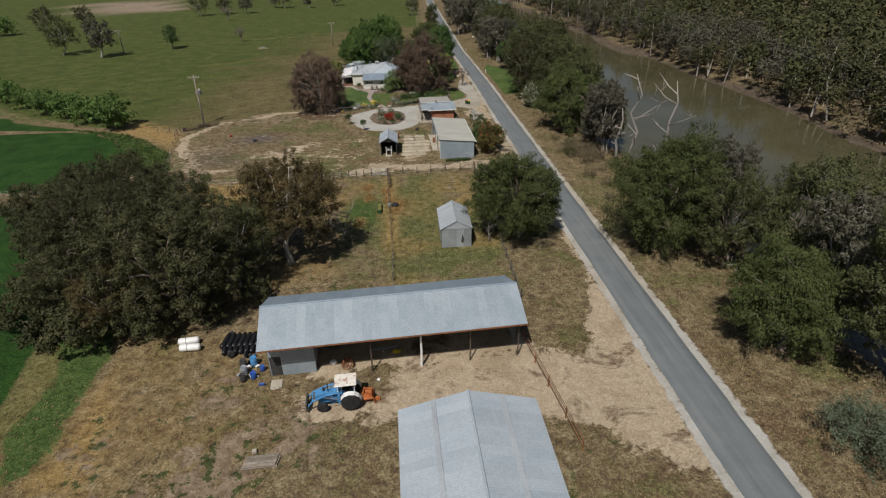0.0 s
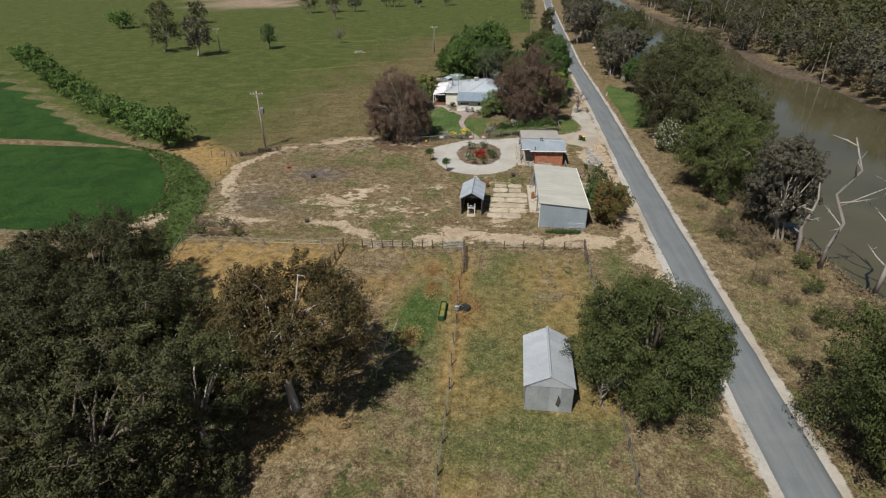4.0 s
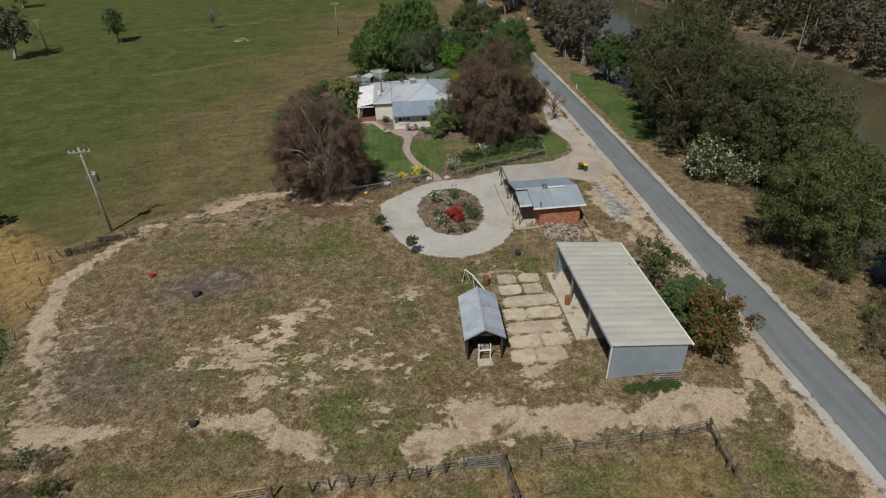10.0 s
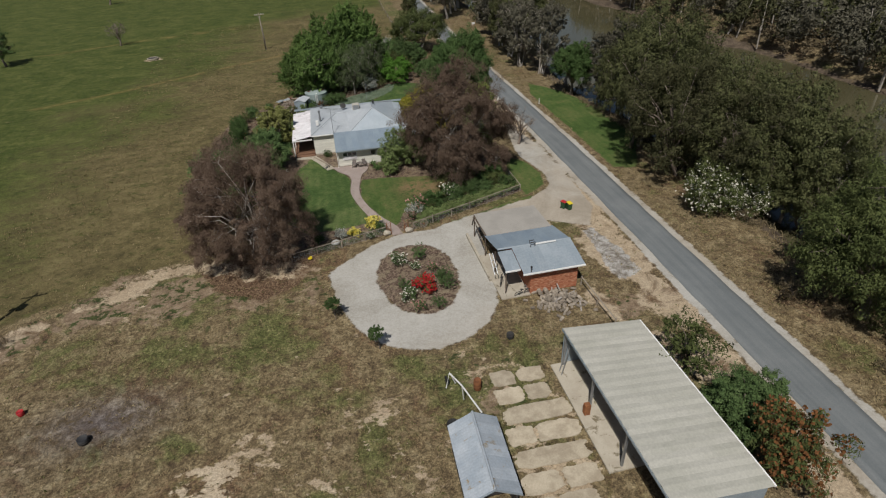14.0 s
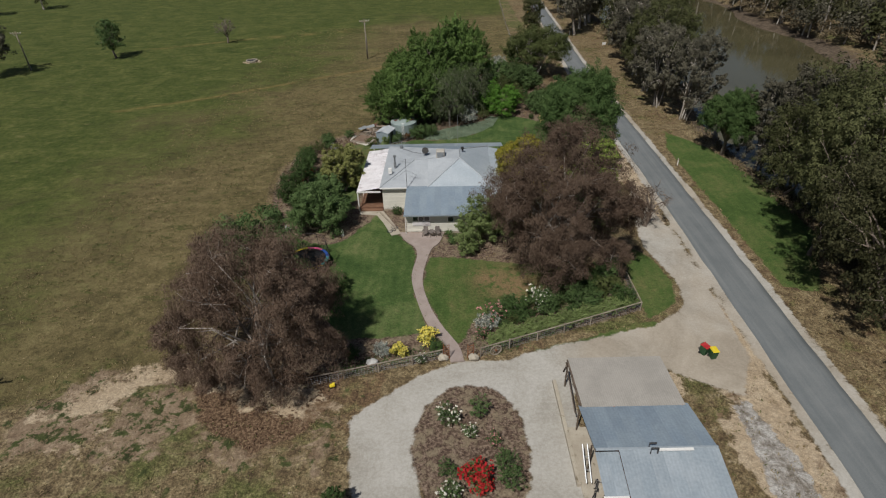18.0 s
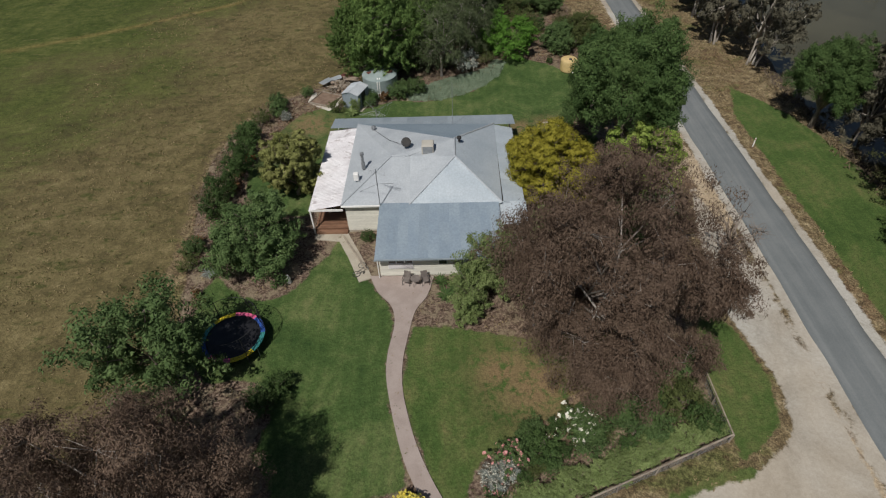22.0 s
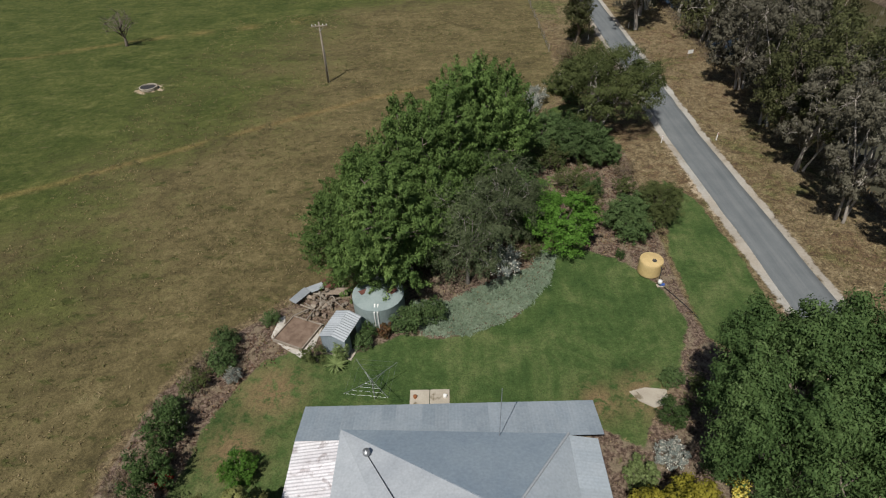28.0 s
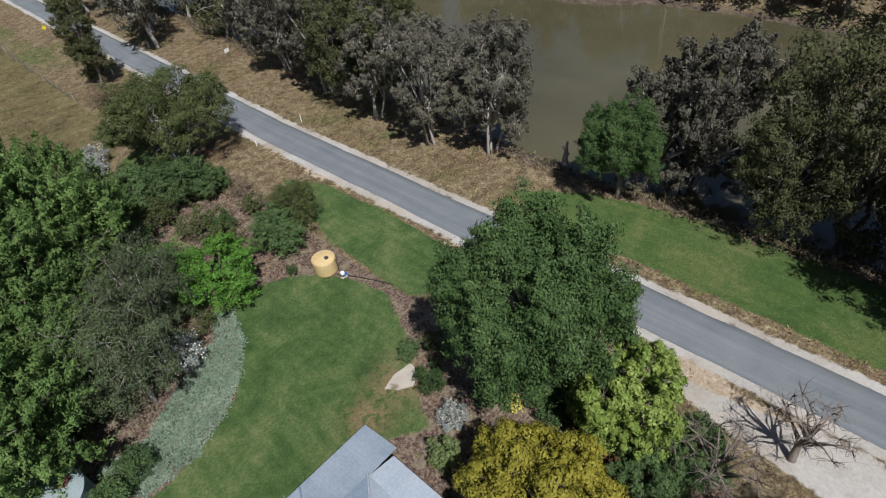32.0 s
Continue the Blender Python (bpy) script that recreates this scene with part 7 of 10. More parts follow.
def deadwood(name, label, x, y, H, seed, spread_=0.5, limbs=7, r0=0.3, z=None, lean=(0, 0)):
    r = np.random.default_rng(seed)
    root = thing(name, label, "dead tree", x, y, height(x, y) if z is None else z)
    t = Geo()
    pts = [np.array([0, 0, -0.4])]
    for k in range(1, 6):
        pts.append(np.array([lean[0] * k / 5 * H + r.normal(0, 0.03 * H), lean[1] * k / 5 * H + r.normal(0, 0.03 * H), H * k / 5.0]))
    t.tube([tuple(p) for p in pts], [r0 * (1 - 0.15 * k) for k in range(6)], 8)
    part("trunk", t, M_DEAD, root, smooth=True)
    for i in range(limbs):
        b = Geo()
        k = 1 + i % 4
        a = pts[k] + (pts[k + 1] - pts[k]) * r.uniform(0, 1)
        az, ln = r.uniform(0, 2 * math.pi), H * spread_ * r.uniform(0.45, 1.0)
        d = np.array([math.cos(az), math.sin(az), r.uniform(0.15, 0.9)])
        m = a + d * ln * 0.5 + r.normal(0, 0.06 * ln, 3)
        e = a + d * ln * np.array([1, 1, 1.25]) + r.normal(0, 0.08 * ln, 3)
        b.tube([tuple(a), tuple(m), tuple(e)], [r0 * 0.45, r0 * 0.3, r0 * 0.08], 6)
        for j in range(2):
            q = m + (e - m) * r.uniform(0.2, 0.8)
            b.tube([tuple(q), tuple(q + r.normal(0, 0.2 * ln, 3))], [r0 * 0.18, r0 * 0.05], 5)
        part("limb", b, M_DEAD, root, smooth=True)
    return root


deadwood("dead_tree", "bleached dead gum standing at the water's edge", 38.2, 83.2, 14.6, 61, 0.34, 6, 0.25)
deadwood("dead_tree", "forked bleached dead gum with crooked limbs", 41.6, 78.8, 15.0, 62, 0.32, 6, 0.25, lean=(0.06, 0.04))
deadwood("dead_tree", "short bleached dead trunk", 37.4, 86.8, 8.6, 63, 0.2, 3, 0.28)
deadwood("tree_stump", "broken silver-grey stump on the river bank", 36.8, 174.2, 3.2, 64, 0.3, 3, 0.42)
deadwood("dead_tree", "small bleached dead tree beside the grove", -7.4, 61.2, 4.6, 65, 0.7, 9, 0.12, lean=(0.3, 0.0))
deadwood("dead_shrub", "tangle of bare grey branches by the tin shed", 10.8, 59.6, 3.0, 66, 0.7, 12, 0.09)
deadwood("fallen_branches", "heap of bleached fallen branches on the bank", 36.0, 47.0, 2.0, 67, 1.2, 12, 0.12)
deadwood("fallen_branches", "heap of grey driftwood branches", 39.0, 26.5, 1.6, 68, 1.6, 12, 0.10)

# ---- paths, slabs and other laid surfaces ----
def ribbon(pts, w0, z0, z1, wob=0.0, seed=0):
    """A laid strip along a smooth line, with thickness."""
    r = np.random.default_rng(seed)
    line = spline(pts, 8)
    g, v, f = Geo(), [], []
    for i, p in enumerate(line):
        d = line[min(i + 1, len(line) - 1)] - line[max(i - 1, 0)]
        nrm = np.array([-d[1], d[0]]) / (np.hypot(*d) + 1e-9)
        w = (w0[i * len(w0) // len(line)] if hasattr(w0, "__len__") else w0) / 2 + r.uniform(-wob, wob)
        a, b = p + nrm * w, p - nrm * w
        v += [(*a, z0), (*a, z1), (*b, z1), (*b, z0)]
    for i in range(len(line) - 1):
        f += [(4 * i + k, 4 * i + k + 1, 4 * i + k + 5, 4 * i + k + 4) for k in range(3)]
    return g.add(v, f)


LEFT_EDGE = [(-8.1, 147.6), (-7.4, 146.0), (-6.3, 144.6), (-5.95, 142.9), (-6.25, 140.4), (-6.2, 138.4), (-5.6, 135.6), (-4.9, 133.2), (-4.0, 131.2), (-2.8, 129.3), (-2.6, 127.7)]
RIGHT_EDGE = [(-3.2, 147.5), (-3.7, 145.5), (-4.5, 144.1), (-4.9, 142.1), (-5.2, 139.8), (-5.1, 137.6), (-4.5, 135.1), (-3.9, 133.4), (-3.15, 131.8), (-1.9, 129.5), (-1.5, 127.8)]
structure("garden_path", Geo().prism([tuple(p) for p in spline(LEFT_EDGE, 6)] + [tuple(p) for p in reversed(spline(RIGHT_EDGE, 6))], -0.1, 0.055), M_PATH, "winding pinkish concrete garden path widening to a patio", "path")
structure("side_path", Geo().prism([(-13.1, 152.6), (-10.4, 152.6), (-9.0, 149.8), (-7.9, 147.4), (-8.9, 147.0), (-10.0, 149.6), (-11.0, 151.6), (-13.1, 151.9)], -0.1, 0.05), M_CONCRETE, "pale concrete path to the verandah", "path")
part("edging", Geo().box(0, 0.12, 0, 4.6, -0.1, 0.18), M_WOOD, thing("timber_edging", "low timber edging along the side path", "edging", -8.5, 148.2, 0, 30))
M_SLAB = surf("worn_sandy_slab", (0.33, 0.275, 0.20), (0.47, 0.405, 0.305), 1.1, 0.9, 0, 9, 0.12, 0.5)
sl = thing("yard_slab", "broken pale concrete yard slab with grassed joints", "concrete slab", 0, 0, 0, kind="structure")
r_s = np.random.default_rng(8)
for i in range(7):
    left, right = 0.9 + i * 0.14, 6.1 + i * 0.14 - (1.1 if i > 4 else 0) - (0.6 if i == 0 else 0)
    cut = left + (right - left) * r_s.uniform(0.38, 0.64)
    for x0, x1 in ((left, cut - 0.1), (cut, right)) if i not in (2, 4) else ((left, right),):
        y0, y1 = 93.3 + i * 1.78 + r_s.uniform(0, 0.12), 95.0 + i * 1.78 - r_s.uniform(0, 0.22)
        poly = []
        chip = r_s.uniform(0.74, 1.0, 4)
        for k in range(40):
            a = 2 * math.pi * (k + 0.5) / 40
            c_, s_ = math.cos(a), math.sin(a)
            e = min(1 / max(abs(c_), abs(s_), 1e-6), 1.42 * chip[k // 10]) * r_s.uniform(0.88, 1.03)
            poly.append(((x0 + x1) / 2 + c_ * e * (x1 - x0) / 2, (y0 + y1) / 2 + s_ * e * (y1 - y0) / 2))
        part("slab", Geo().prism(poly, -0.1, 0.018 + r_s.uniform(0, 0.012)), M_SLAB, sl)
structure("rear_slab", Geo().prism([(7.7, 169.3), (8.8, 169.6), (10.2, 169.4), (10.0, 168.3), (9.0, 168.0), (8.2, 168.5)], -0.1, 0.05), M_CONCRETE, "worn pale concrete slab behind the house", "slab")
structure("septic_cover", Geo().box(-6.95, -5.65, 168.6, 169.8, -0.05, 0.09).box(-5.6, -4.3, 168.6, 169.8, -0.05, 0.09), M_CONCRETE, "pair of concrete septic tank covers in the lawn", "concrete cover")
for x in (-6.6, -4.6):
    part("inspection_cap", Geo().lathe([(0.13, 0), (0.13, 0.16), (0.10, 0.18), (0, 0.18)], 10), M_RUST if x < -5 else M_WHITE_PAINT, thing("inspection_pipe", "short capped inspection pipe on the concrete cover", "pipe", x, 169.2, 0.09))


# ---- fences and gates ----
def fence(label, pts, gap, h, post_mat, wires=(0.35, 0.7, 1.0), wire_mat=M_STEEL, post_r=0.055, wire_r=0.012, square=False, tilt=0.04, seed=1, rail_at=()):
    r = np.random.default_rng(seed)
    f = thing("fence", label, "fence", pts[0][0], pts[0][1])
    ox, oy = pts[0]
    g = Geo()
    if square:
        g.box(-post_r, post_r, -post_r, post_r, -0.2, h)
    else:
        g.tube([(0, 0, -0.2), (0, 0, h * 0.6), (0.01, 0, h)], [post_r, post_r * 0.95, post_r * 0.85], 7)
    me = g.mesh("post", post_mat)
    for (ax, ay), (bx, by) in zip(pts, pts[1:]):
        ln = math.hypot(bx - ax, by - ay)
        n = max(1, round(ln / gap))
        for i in range(n + (1 if (bx, by) == pts[-1] else 0)):
            t = i / n
            piece("post", me, f, pose(ax + (bx - ax) * t - ox, ay + (by - ay) * t - oy, 0, r.normal(0, tilt) * 57, r.normal(0, tilt) * 57, r.uniform(0, 90) if not square else math.degrees(math.atan2(by - ay, bx - ax))) @ Matrix.Diagonal((1, 1, r.uniform(0.92, 1.08), 1)))
        for z in wires:
            part("wire" if wire_r < 0.03 else "rail", Geo().tube([(ax - ox, ay - oy, z), ((ax + bx) / 2 - ox, (ay + by) / 2 - oy, z - 0.03), (bx - ox, by - oy, z)], wire_r, 5), wire_mat, f)
    return f


def gate(label, x0, y0, x1, y1, h, material, bars=5, z=0.1, lean=0.0):
    ang, ln = math.degrees(math.atan2(y1 - y0, x1 - x0)), math.hypot(x1 - x0, y1 - y0)
    g = thing("gate", label, "gate", x0, y0, 0, ang)
    g.matrix_basis = pose(x0, y0, 0, lean, 0, ang)
    part("gate_frame", Geo().tube([(0, 0, z), (ln, 0, z), (ln, 0, h), (0, 0, h), (0, 0, z)], 0.03, 6), material, g)
    for i in range(1, bars):
        part("bar", Geo().tube([(0, 0, z + (h - z) * i / bars), (ln, 0, z + (h - z) * i / bars)], 0.018, 5), material, g)
    part("brace", Geo().tube([(0, 0, z), (ln / 2, 0, h), (ln, 0, z)], 0.02, 5), material, g)
    return g


fence("old timber post and wire fence down the paddock", [(-1.2, 46.5), (-1.1, 57.5), (-1.3, 69.4), (-1.6, 84.4)], 3.1, 1.15, M_DARK_WOOD, seed=2)
fence("weathered post and wire fence along the road side", [(12.0, 46.8), (12.2, 55.4), (12.5, 72.0), (12.8, 85.4)], 3.3, 1.2, M_DARK_WOOD, seed=3, post_r=0.07)
fence("timber post and wire cross fence", [(-13.8, 83.9), (-8.9, 84.0), (-4.1, 84.4)], 1.25, 1.15, M_DARK_WOOD, seed=4, post_r=0.075)
fence("timber post and wire cross fence beside the track", [(1.0, 84.7), (5.5, 84.9), (10.4, 85.2)], 2.4, 1.15, M_DARK_WOOD, seed=5, post_r=0.075)
fence("heavy dark timber yard posts with rails", [(-16.2, 83.8), (-16.35, 79.0), (-16.4, 74.5)], 1.6, 1.25, M_DARK_WOOD, wires=(0.6, 1.1), wire_mat=M_DARK_WOOD, wire_r=0.04, seed=6, post_r=0.085)
fence("short run of dark timber yard posts", [(-1.5, 84.4), (-1.2, 81.5), (-1.15, 79.0)], 0.9, 1.2, M_DARK_WOOD, wires=(0.6, 1.05), wire_mat=M_DARK_WOOD, wire_r=0.035, seed=7, post_r=0.08)
fence("old dark post and rail corner fence", [(12.8, 85.4), (12.55, 82.6)], 1.4, 1.25, M_DARK_WOOD, wires=(0.6, 1.1), wire_mat=M_DARK_WOOD, wire_r=0.04, seed=8, post_r=0.085)
fence("straggling wire fence along the dirt paddock", [(-33.0, 83.7), (-26.0, 83.5), (-18.9, 83.6)], 3.5, 1.0, M_WOOD, wires=(0.4, 0.85), seed=9)
fence("grey post and rail corner of the field yard", [(-36.4, 83.2), (-35.4, 78.5), (-35.0, 74.0)], 2.2, 1.15, M_WOOD, wires=(0.55, 1.0), wire_mat=M_WOOD, wire_r=0.035, seed=10)
gate("grey steel gate in the paddock fence", -4.1, 84.4, -1.7, 84.4, 1.15, M_STEEL)
gate("old timber gate across the cross fence", -18.8, 83.6, -16.4, 83.75, 1.15, M_WOOD, 4)
gate("weathered gate at the road corner", 10.4, 85.15, 12.7, 85.4, 1.15, M_DARK_WOOD, 4)
gate("grey gate standing in the field fence", -36.2, 83.3, -33.2, 83.6, 1.1, M_WOOD, 4)
gate("galvanised gate leaning on the shed wall", 10.9, 90.2, 13.2, 90.05, 1.05, M_STEEL, 5, 0.08, -12)
fence("rusty pipe rail fence beside the entrance drive", [(10.7, 39.7), (11.4, 33.6), (11.8, 30.0), (12.1, 26.8)], 3.2, 1.25, M_RUST, wires=(0.55, 1.15), wire_mat=M_RUST, wire_r=0.03, seed=11, post_r=0.05, tilt=0.01)
fence("old timber rail fence by the brick workshop", [(13.1, 114.2), (13.3, 108.0)], 3.0, 1.0, M_WOOD, wires=(0.9,), wire_mat=M_WOOD, wire_r=0.06, seed=12, post_r=0.07)
fence("leaning steel posts at the paddock corner", [(-43.8, 115.4), (-47.9, 114.4)], 2.1, 1.3, M_DARK_WOOD, wires=(0.8,), seed=13, tilt=0.15)
fence("old wire fence along the sand track", [(-44.0, 114.0), (-42.2, 106.0), (-39.9, 97.0), (-37.0, 86.0)], 4.0, 1.0, M_DARK_WOOD, wires=(0.5, 0.9), seed=14, tilt=0.1)
fence("timber rails under the brown tree", [(-23.5, 129.4), (-18.0, 127.5), (-13.5, 125.6)], 2.6, 1.1, M_DARK_WOOD, wires=(0.5, 1.0), wire_mat=M_DARK_WOOD, wire_r=0.04, seed=15)
fence("post and wire boundary fence along the road paddock", [(12.8, 236.0), (13.2, 262.0), (14.5, 300.0), (18.0, 352.0)], 6.0, 1.2, M_WOOD, seed=16)
fence("thin post and wire fence below the crop", [(-75.0, 84.0), (-60.0, 83.0), (-48.5, 83.2)], 6.0, 1.1, M_WOOD, seed=17)
for k, (a, b) in enumerate((((-0.2, 128.3), (13.9, 133.8)), ((13.9, 133.8), (13.8, 141.4)), ((-3.0, 128.2), (-13.2, 125.3)))):
    gf = fence("low garden fence with timber top rail and wire netting", [a, b], 2.4, 0.95, M_WOOD, wires=(0.9,), wire_mat=M_WOOD, wire_r=0.05, seed=20 + k, tilt=0.02)
    ln, ang = math.hypot(b[0] - a[0], b[1] - a[1]), math.degrees(math.atan2(b[1] - a[1], b[0] - a[0]))
    net = Geo()
    for i in range(int(ln / 0.22)):
        net.tube([(i * 0.22, 0, 0.05), (i * 0.22, 0, 0.88)], 0.008, 4)
    for i in range(5):
        net.tube([(0, 0, 0.08 + i * 0.19), (ln, 0, 0.08 + i * 0.19)], 0.008, 4)
    n_ob = part("netting", net, M_STEEL, gf)
    n_ob.matrix_basis = pose(0, 0, 0, 0, 0, ang)
for x, s in ((-1.0, 1), (-2.9, -1)):
    ar = thing("gate_pillar", "rusty lattice gate pillar on a stone base", "gate pillar", x, 128.1, 0)
    part("stone_base", Geo().blob(0.25 * s, -0.1, 0.22, 0.42, 0.34, 0.3, 10, 0.18, 5), M_CONCRETE, ar, "rounded pinkish stone")
    for dx in (-0.22, 0.22):
        part("upright", Geo().tube([(dx, 0, 0), (dx, 0, 1.5)], 0.035, 6), M_RUST, ar)
    for i in range(5):
        part("lattice_bar", Geo().tube([(-0.22, 0, 0.2 + i * 0.25), (0.22, 0, 0.45 + i * 0.25)], 0.02, 5), M_RUST, ar)
wh = thing("wagon_wheel", "old spoked wagon wheel leaning on the garden fence", "wheel", 1.0, 128.5, 0, 20)
g = Geo()
for i in range(20):
    a, b = 2 * math.pi * i / 20, 2 * math.pi * (i + 1) / 20
    g.tube([(0.46 * math.cos(a), 0, 0.48 + 0.46 * math.sin(a)), (0.46 * math.cos(b), 0, 0.48 + 0.46 * math.sin(b))], 0.045, 5)
part("rim", g, M_WOOD, wh)
for i in range(8):
    a = math.pi * i / 4
    part("spoke", Geo().tube([(0, 0, 0.48), (0.45 * math.cos(a), 0, 0.48 + 0.45 * math.sin(a))], 0.02, 5), M_WOOD, wh)
part("hub", Geo().lathe([(0.08, -0.08), (0.08, 0.08)], 8, (0, 0, 0.48), "y"), M_RUST, wh)

# ---- power poles ----
def power_pole(x, y, H, label, turn=0, transformer=False, arms=1):
    p = thing("power_pole", label, "power pole", x, y, height(x, y), turn)
    part("pole", Geo().tube([(0, 0, -0.4), (0, 0, H)], [0.17, 0.11], 9), M_WOOD, p, smooth=True)
    for k in range(arms):
        z = H - 0.5 - k * 1.1
        c = part("crossarm", Geo().box(-1.1, 1.1, -0.16, -0.05, z - 0.07, z + 0.07), M_WOOD, p)
        for dx in (-1.0, -0.5, 0.5, 1.0):
            part("insulator", Geo().lathe([(0.03, z + 0.06), (0.06, z + 0.12), (0.04, z + 0.2), (0.06, z + 0.22), (0.0, z + 0.3)], 8, (dx, -0.1, 0)), M_WHITE_PAINT, c)
        part("arm_brace", Geo().tube([(-0.7, -0.1, z - 0.05), (0, -0.14, z - 0.7)], 0.025, 5).tube([(0.7, -0.1, z - 0.05), (0, -0.14, z - 0.7)], 0.025, 5), M_STEEL, c)
    part("service_pipe", Geo().tube([(0.16, -0.05, 0), (0.15, -0.05, H * 0.62)], 0.035, 5), M_STEEL, p)
    if transformer:
        t = part("transformer", Geo().lathe([(0.30, H - 4.0), (0.34, H - 3.95), (0.34, H - 3.1), (0.28, H - 3.05), (0.0, H - 3.0)], 12, (0.48, 0.0, 0)), M_STEEL, p, "grey drum transformer")
        for i in range(3):
            part("bushing", Geo().lathe([(0.03, H - 3.03), (0.05, H - 2.95), (0.03, H - 2.75), (0, H - 2.72)], 6, (0.34 + 0.14 * i, 0, 0)), M_WHITE_PAINT, t)
        for i in range(6):
            a = i * math.pi / 3
            part("cooling_fin", Geo().box(0.34, 0.42, -0.015, 0.015, H - 3.85, H - 3.2), M_STEEL, t).matrix_basis = pose(0.48, 0, 0, 0, 0, math.degrees(a))
        part("fuse_box", Geo().box(-0.42, -0.18, -0.1, 0.1, H - 3.8, H - 3.3), M_STEEL, p)
    return p


power_pole(-40.4, 120.2, 10.2, "timber power pole with crossarms and grey transformer", 8, True, 1)
power_pole(-21.4, 225.9, 8.6, "pale timber power pole with crossarm in the paddock", 10, False, 1)
power_pole(-97.0, 221.5, 8.5, "distant timber power pole among paddock trees", 10, False, 1)

# ---- farmyard ----
def wheel(parent, x, y, r, w, rim_mat, name="wheel", lugs=True):
    """A tyre with lugs and a dished rim; axle along y."""
    wv = part(name, Geo().lathe([(r * 0.62, -w / 2), (r * 0.94, -w / 2), (r, -w * 0.36), (r, w * 0.36), (r * 0.94, w / 2), (r * 0.62, w / 2)], 24, (x, y, r), "y"), M_BLACK, parent, "", True)
    part("rim", Geo().lathe([(r * 0.63, -w * 0.3), (r * 0.5, -w * 0.18), (r * 0.2, -w * 0.3), (0, -w * 0.3)], 18, (x, y, r), "y").lathe([(r * 0.63, w * 0.3), (r * 0.5, w * 0.18), (r * 0.2, w * 0.3), (0, w * 0.3)], 18, (x, y, r), "y"), rim_mat, wv)
    if lugs:
        g = Geo()
        for i in range(20):
            a = 2 * math.pi * i / 20
            c, s = math.cos(a), math.sin(a)
            t = Vector((-s, 0, c)) * r * 0.05
            for sg in (-1, 1):
                p = Vector((x + c * r, y, r + s * r))
                q = p + Vector((-s, 0, c)) * r * 0.12 * sg + Vector((0, sg * w * 0.48, 0))
                g.add([p - t, p + t, q + t, q - t, p - t + Vector((c, 0, s)) * 0.03, p + t + Vector((c, 0, s)) * 0.03, q + t + Vector((c, 0, s)) * 0.03, q - t + Vector((c, 0, s)) * 0.03],
                      [(4, 5, 6, 7), (0, 1, 5, 4), (1, 2, 6, 5), (2, 3, 7, 6), (3, 0, 4, 7)])
        part("tread_lugs", g, M_BLACK, wv)
    return wv


M_BLUE = surf("faded_blue_paint", (0.055, 0.20, 0.42), (0.09, 0.27, 0.50), 2.0, 0.5, 0.0, 18, 0.06, 0.1, (0.16, 0.14, 0.13), 0.68)
M_ORANGE = surf("rusty_orange_paint", (0.36, 0.10, 0.03), (0.48, 0.16, 0.05), 2.5, 0.75, 0.0, 18, 0.1, 0.2, (0.16, 0.07, 0.04), 0.6)
M_CANOPY = surf("rust_streaked_white", (0.72, 0.66, 0.58), (0.80, 0.74, 0.66), 1.6, 0.6, 0.0, 14, 0.05, 0.1, (0.36, 0.14, 0.07), 0.52)
tr = thing("tractor", "old blue tractor with front loader and white canopy", "tractor", -6.0, 33.6, 0, 3)
# local: front towards -x
for y in (-0.78, 0.78):
    wheel(tr, 1.25, y, 0.76, 0.42, M_WHITE_PAINT, "rear_wheel")
    wheel(tr, -1.0, y * 0.9, 0.44, 0.24, M_WHITE_PAINT, "front_wheel", False)
    part("mudguard", Geo().add([(1.25 + 0.86 * math.cos(a), y * 0.96 + o, 0.80 + 0.84 * math.sin(a)) for a in (0.2, 0.7, 1.2, 1.7, 2.2, 2.7) for o in (-0.24, 0.24)], [(2 * i, 2 * i + 1, 2 * i + 3, 2 * i + 2) for i in range(5)]), M_WHITE_PAINT, tr, "white rear mudguard")
part("bonnet", Geo().prism([(-1.55, 0.85), (-1.55, 1.28), (-1.3, 1.40), (0.15, 1.48), (0.3, 1.40), (0.3, 0.85)], -0.31, 0.31), M_BLUE, tr, "faded blue bonnet").matrix_basis = pose(0, 0, 0, 90, 0, 0)
part("grille", Geo().box(-1.60, -1.55, -0.26, 0.26, 0.85, 1.25), M_DARK_WALL, tr)
part("engine", Geo().box(-1.3, 0.5, -0.22, 0.22, 0.5, 0.9).box(0.3, 1.5, -0.3, 0.3, 0.55, 1.05), M_BLUE, tr)
part("front_axle", Geo().tube([(-1.0, -0.7, 0.46), (-1.0, 0.7, 0.46)], 0.07, 6), M_BLUE, tr)
part("rear_axle", Geo().tube([(1.25, -0.8, 0.76), (1.25, 0.8, 0.76)], 0.12, 8), M_BLUE, tr)
part("exhaust", Geo().tube([(-0.5, -0.05, 1.42), (-0.5, -0.05, 2.2), (-0.44, -0.05, 2.3)], 0.045, 7), M_DARK_WALL, tr)
part("air_cleaner", Geo().lathe([(0.09, 1.42), (0.09, 1.7), (0.06, 1.74), (0, 1.76)], 8, (-0.85, 0.1, 0)), M_DARK_WALL, tr)
part("seat", Geo().cbox(1.0, 0, 1.1, 0.45, 0.48, 0.12, 0.04).cbox(1.22, 0, 1.2, 0.1, 0.46, 0.38, 0.04), M_BLACK, tr)
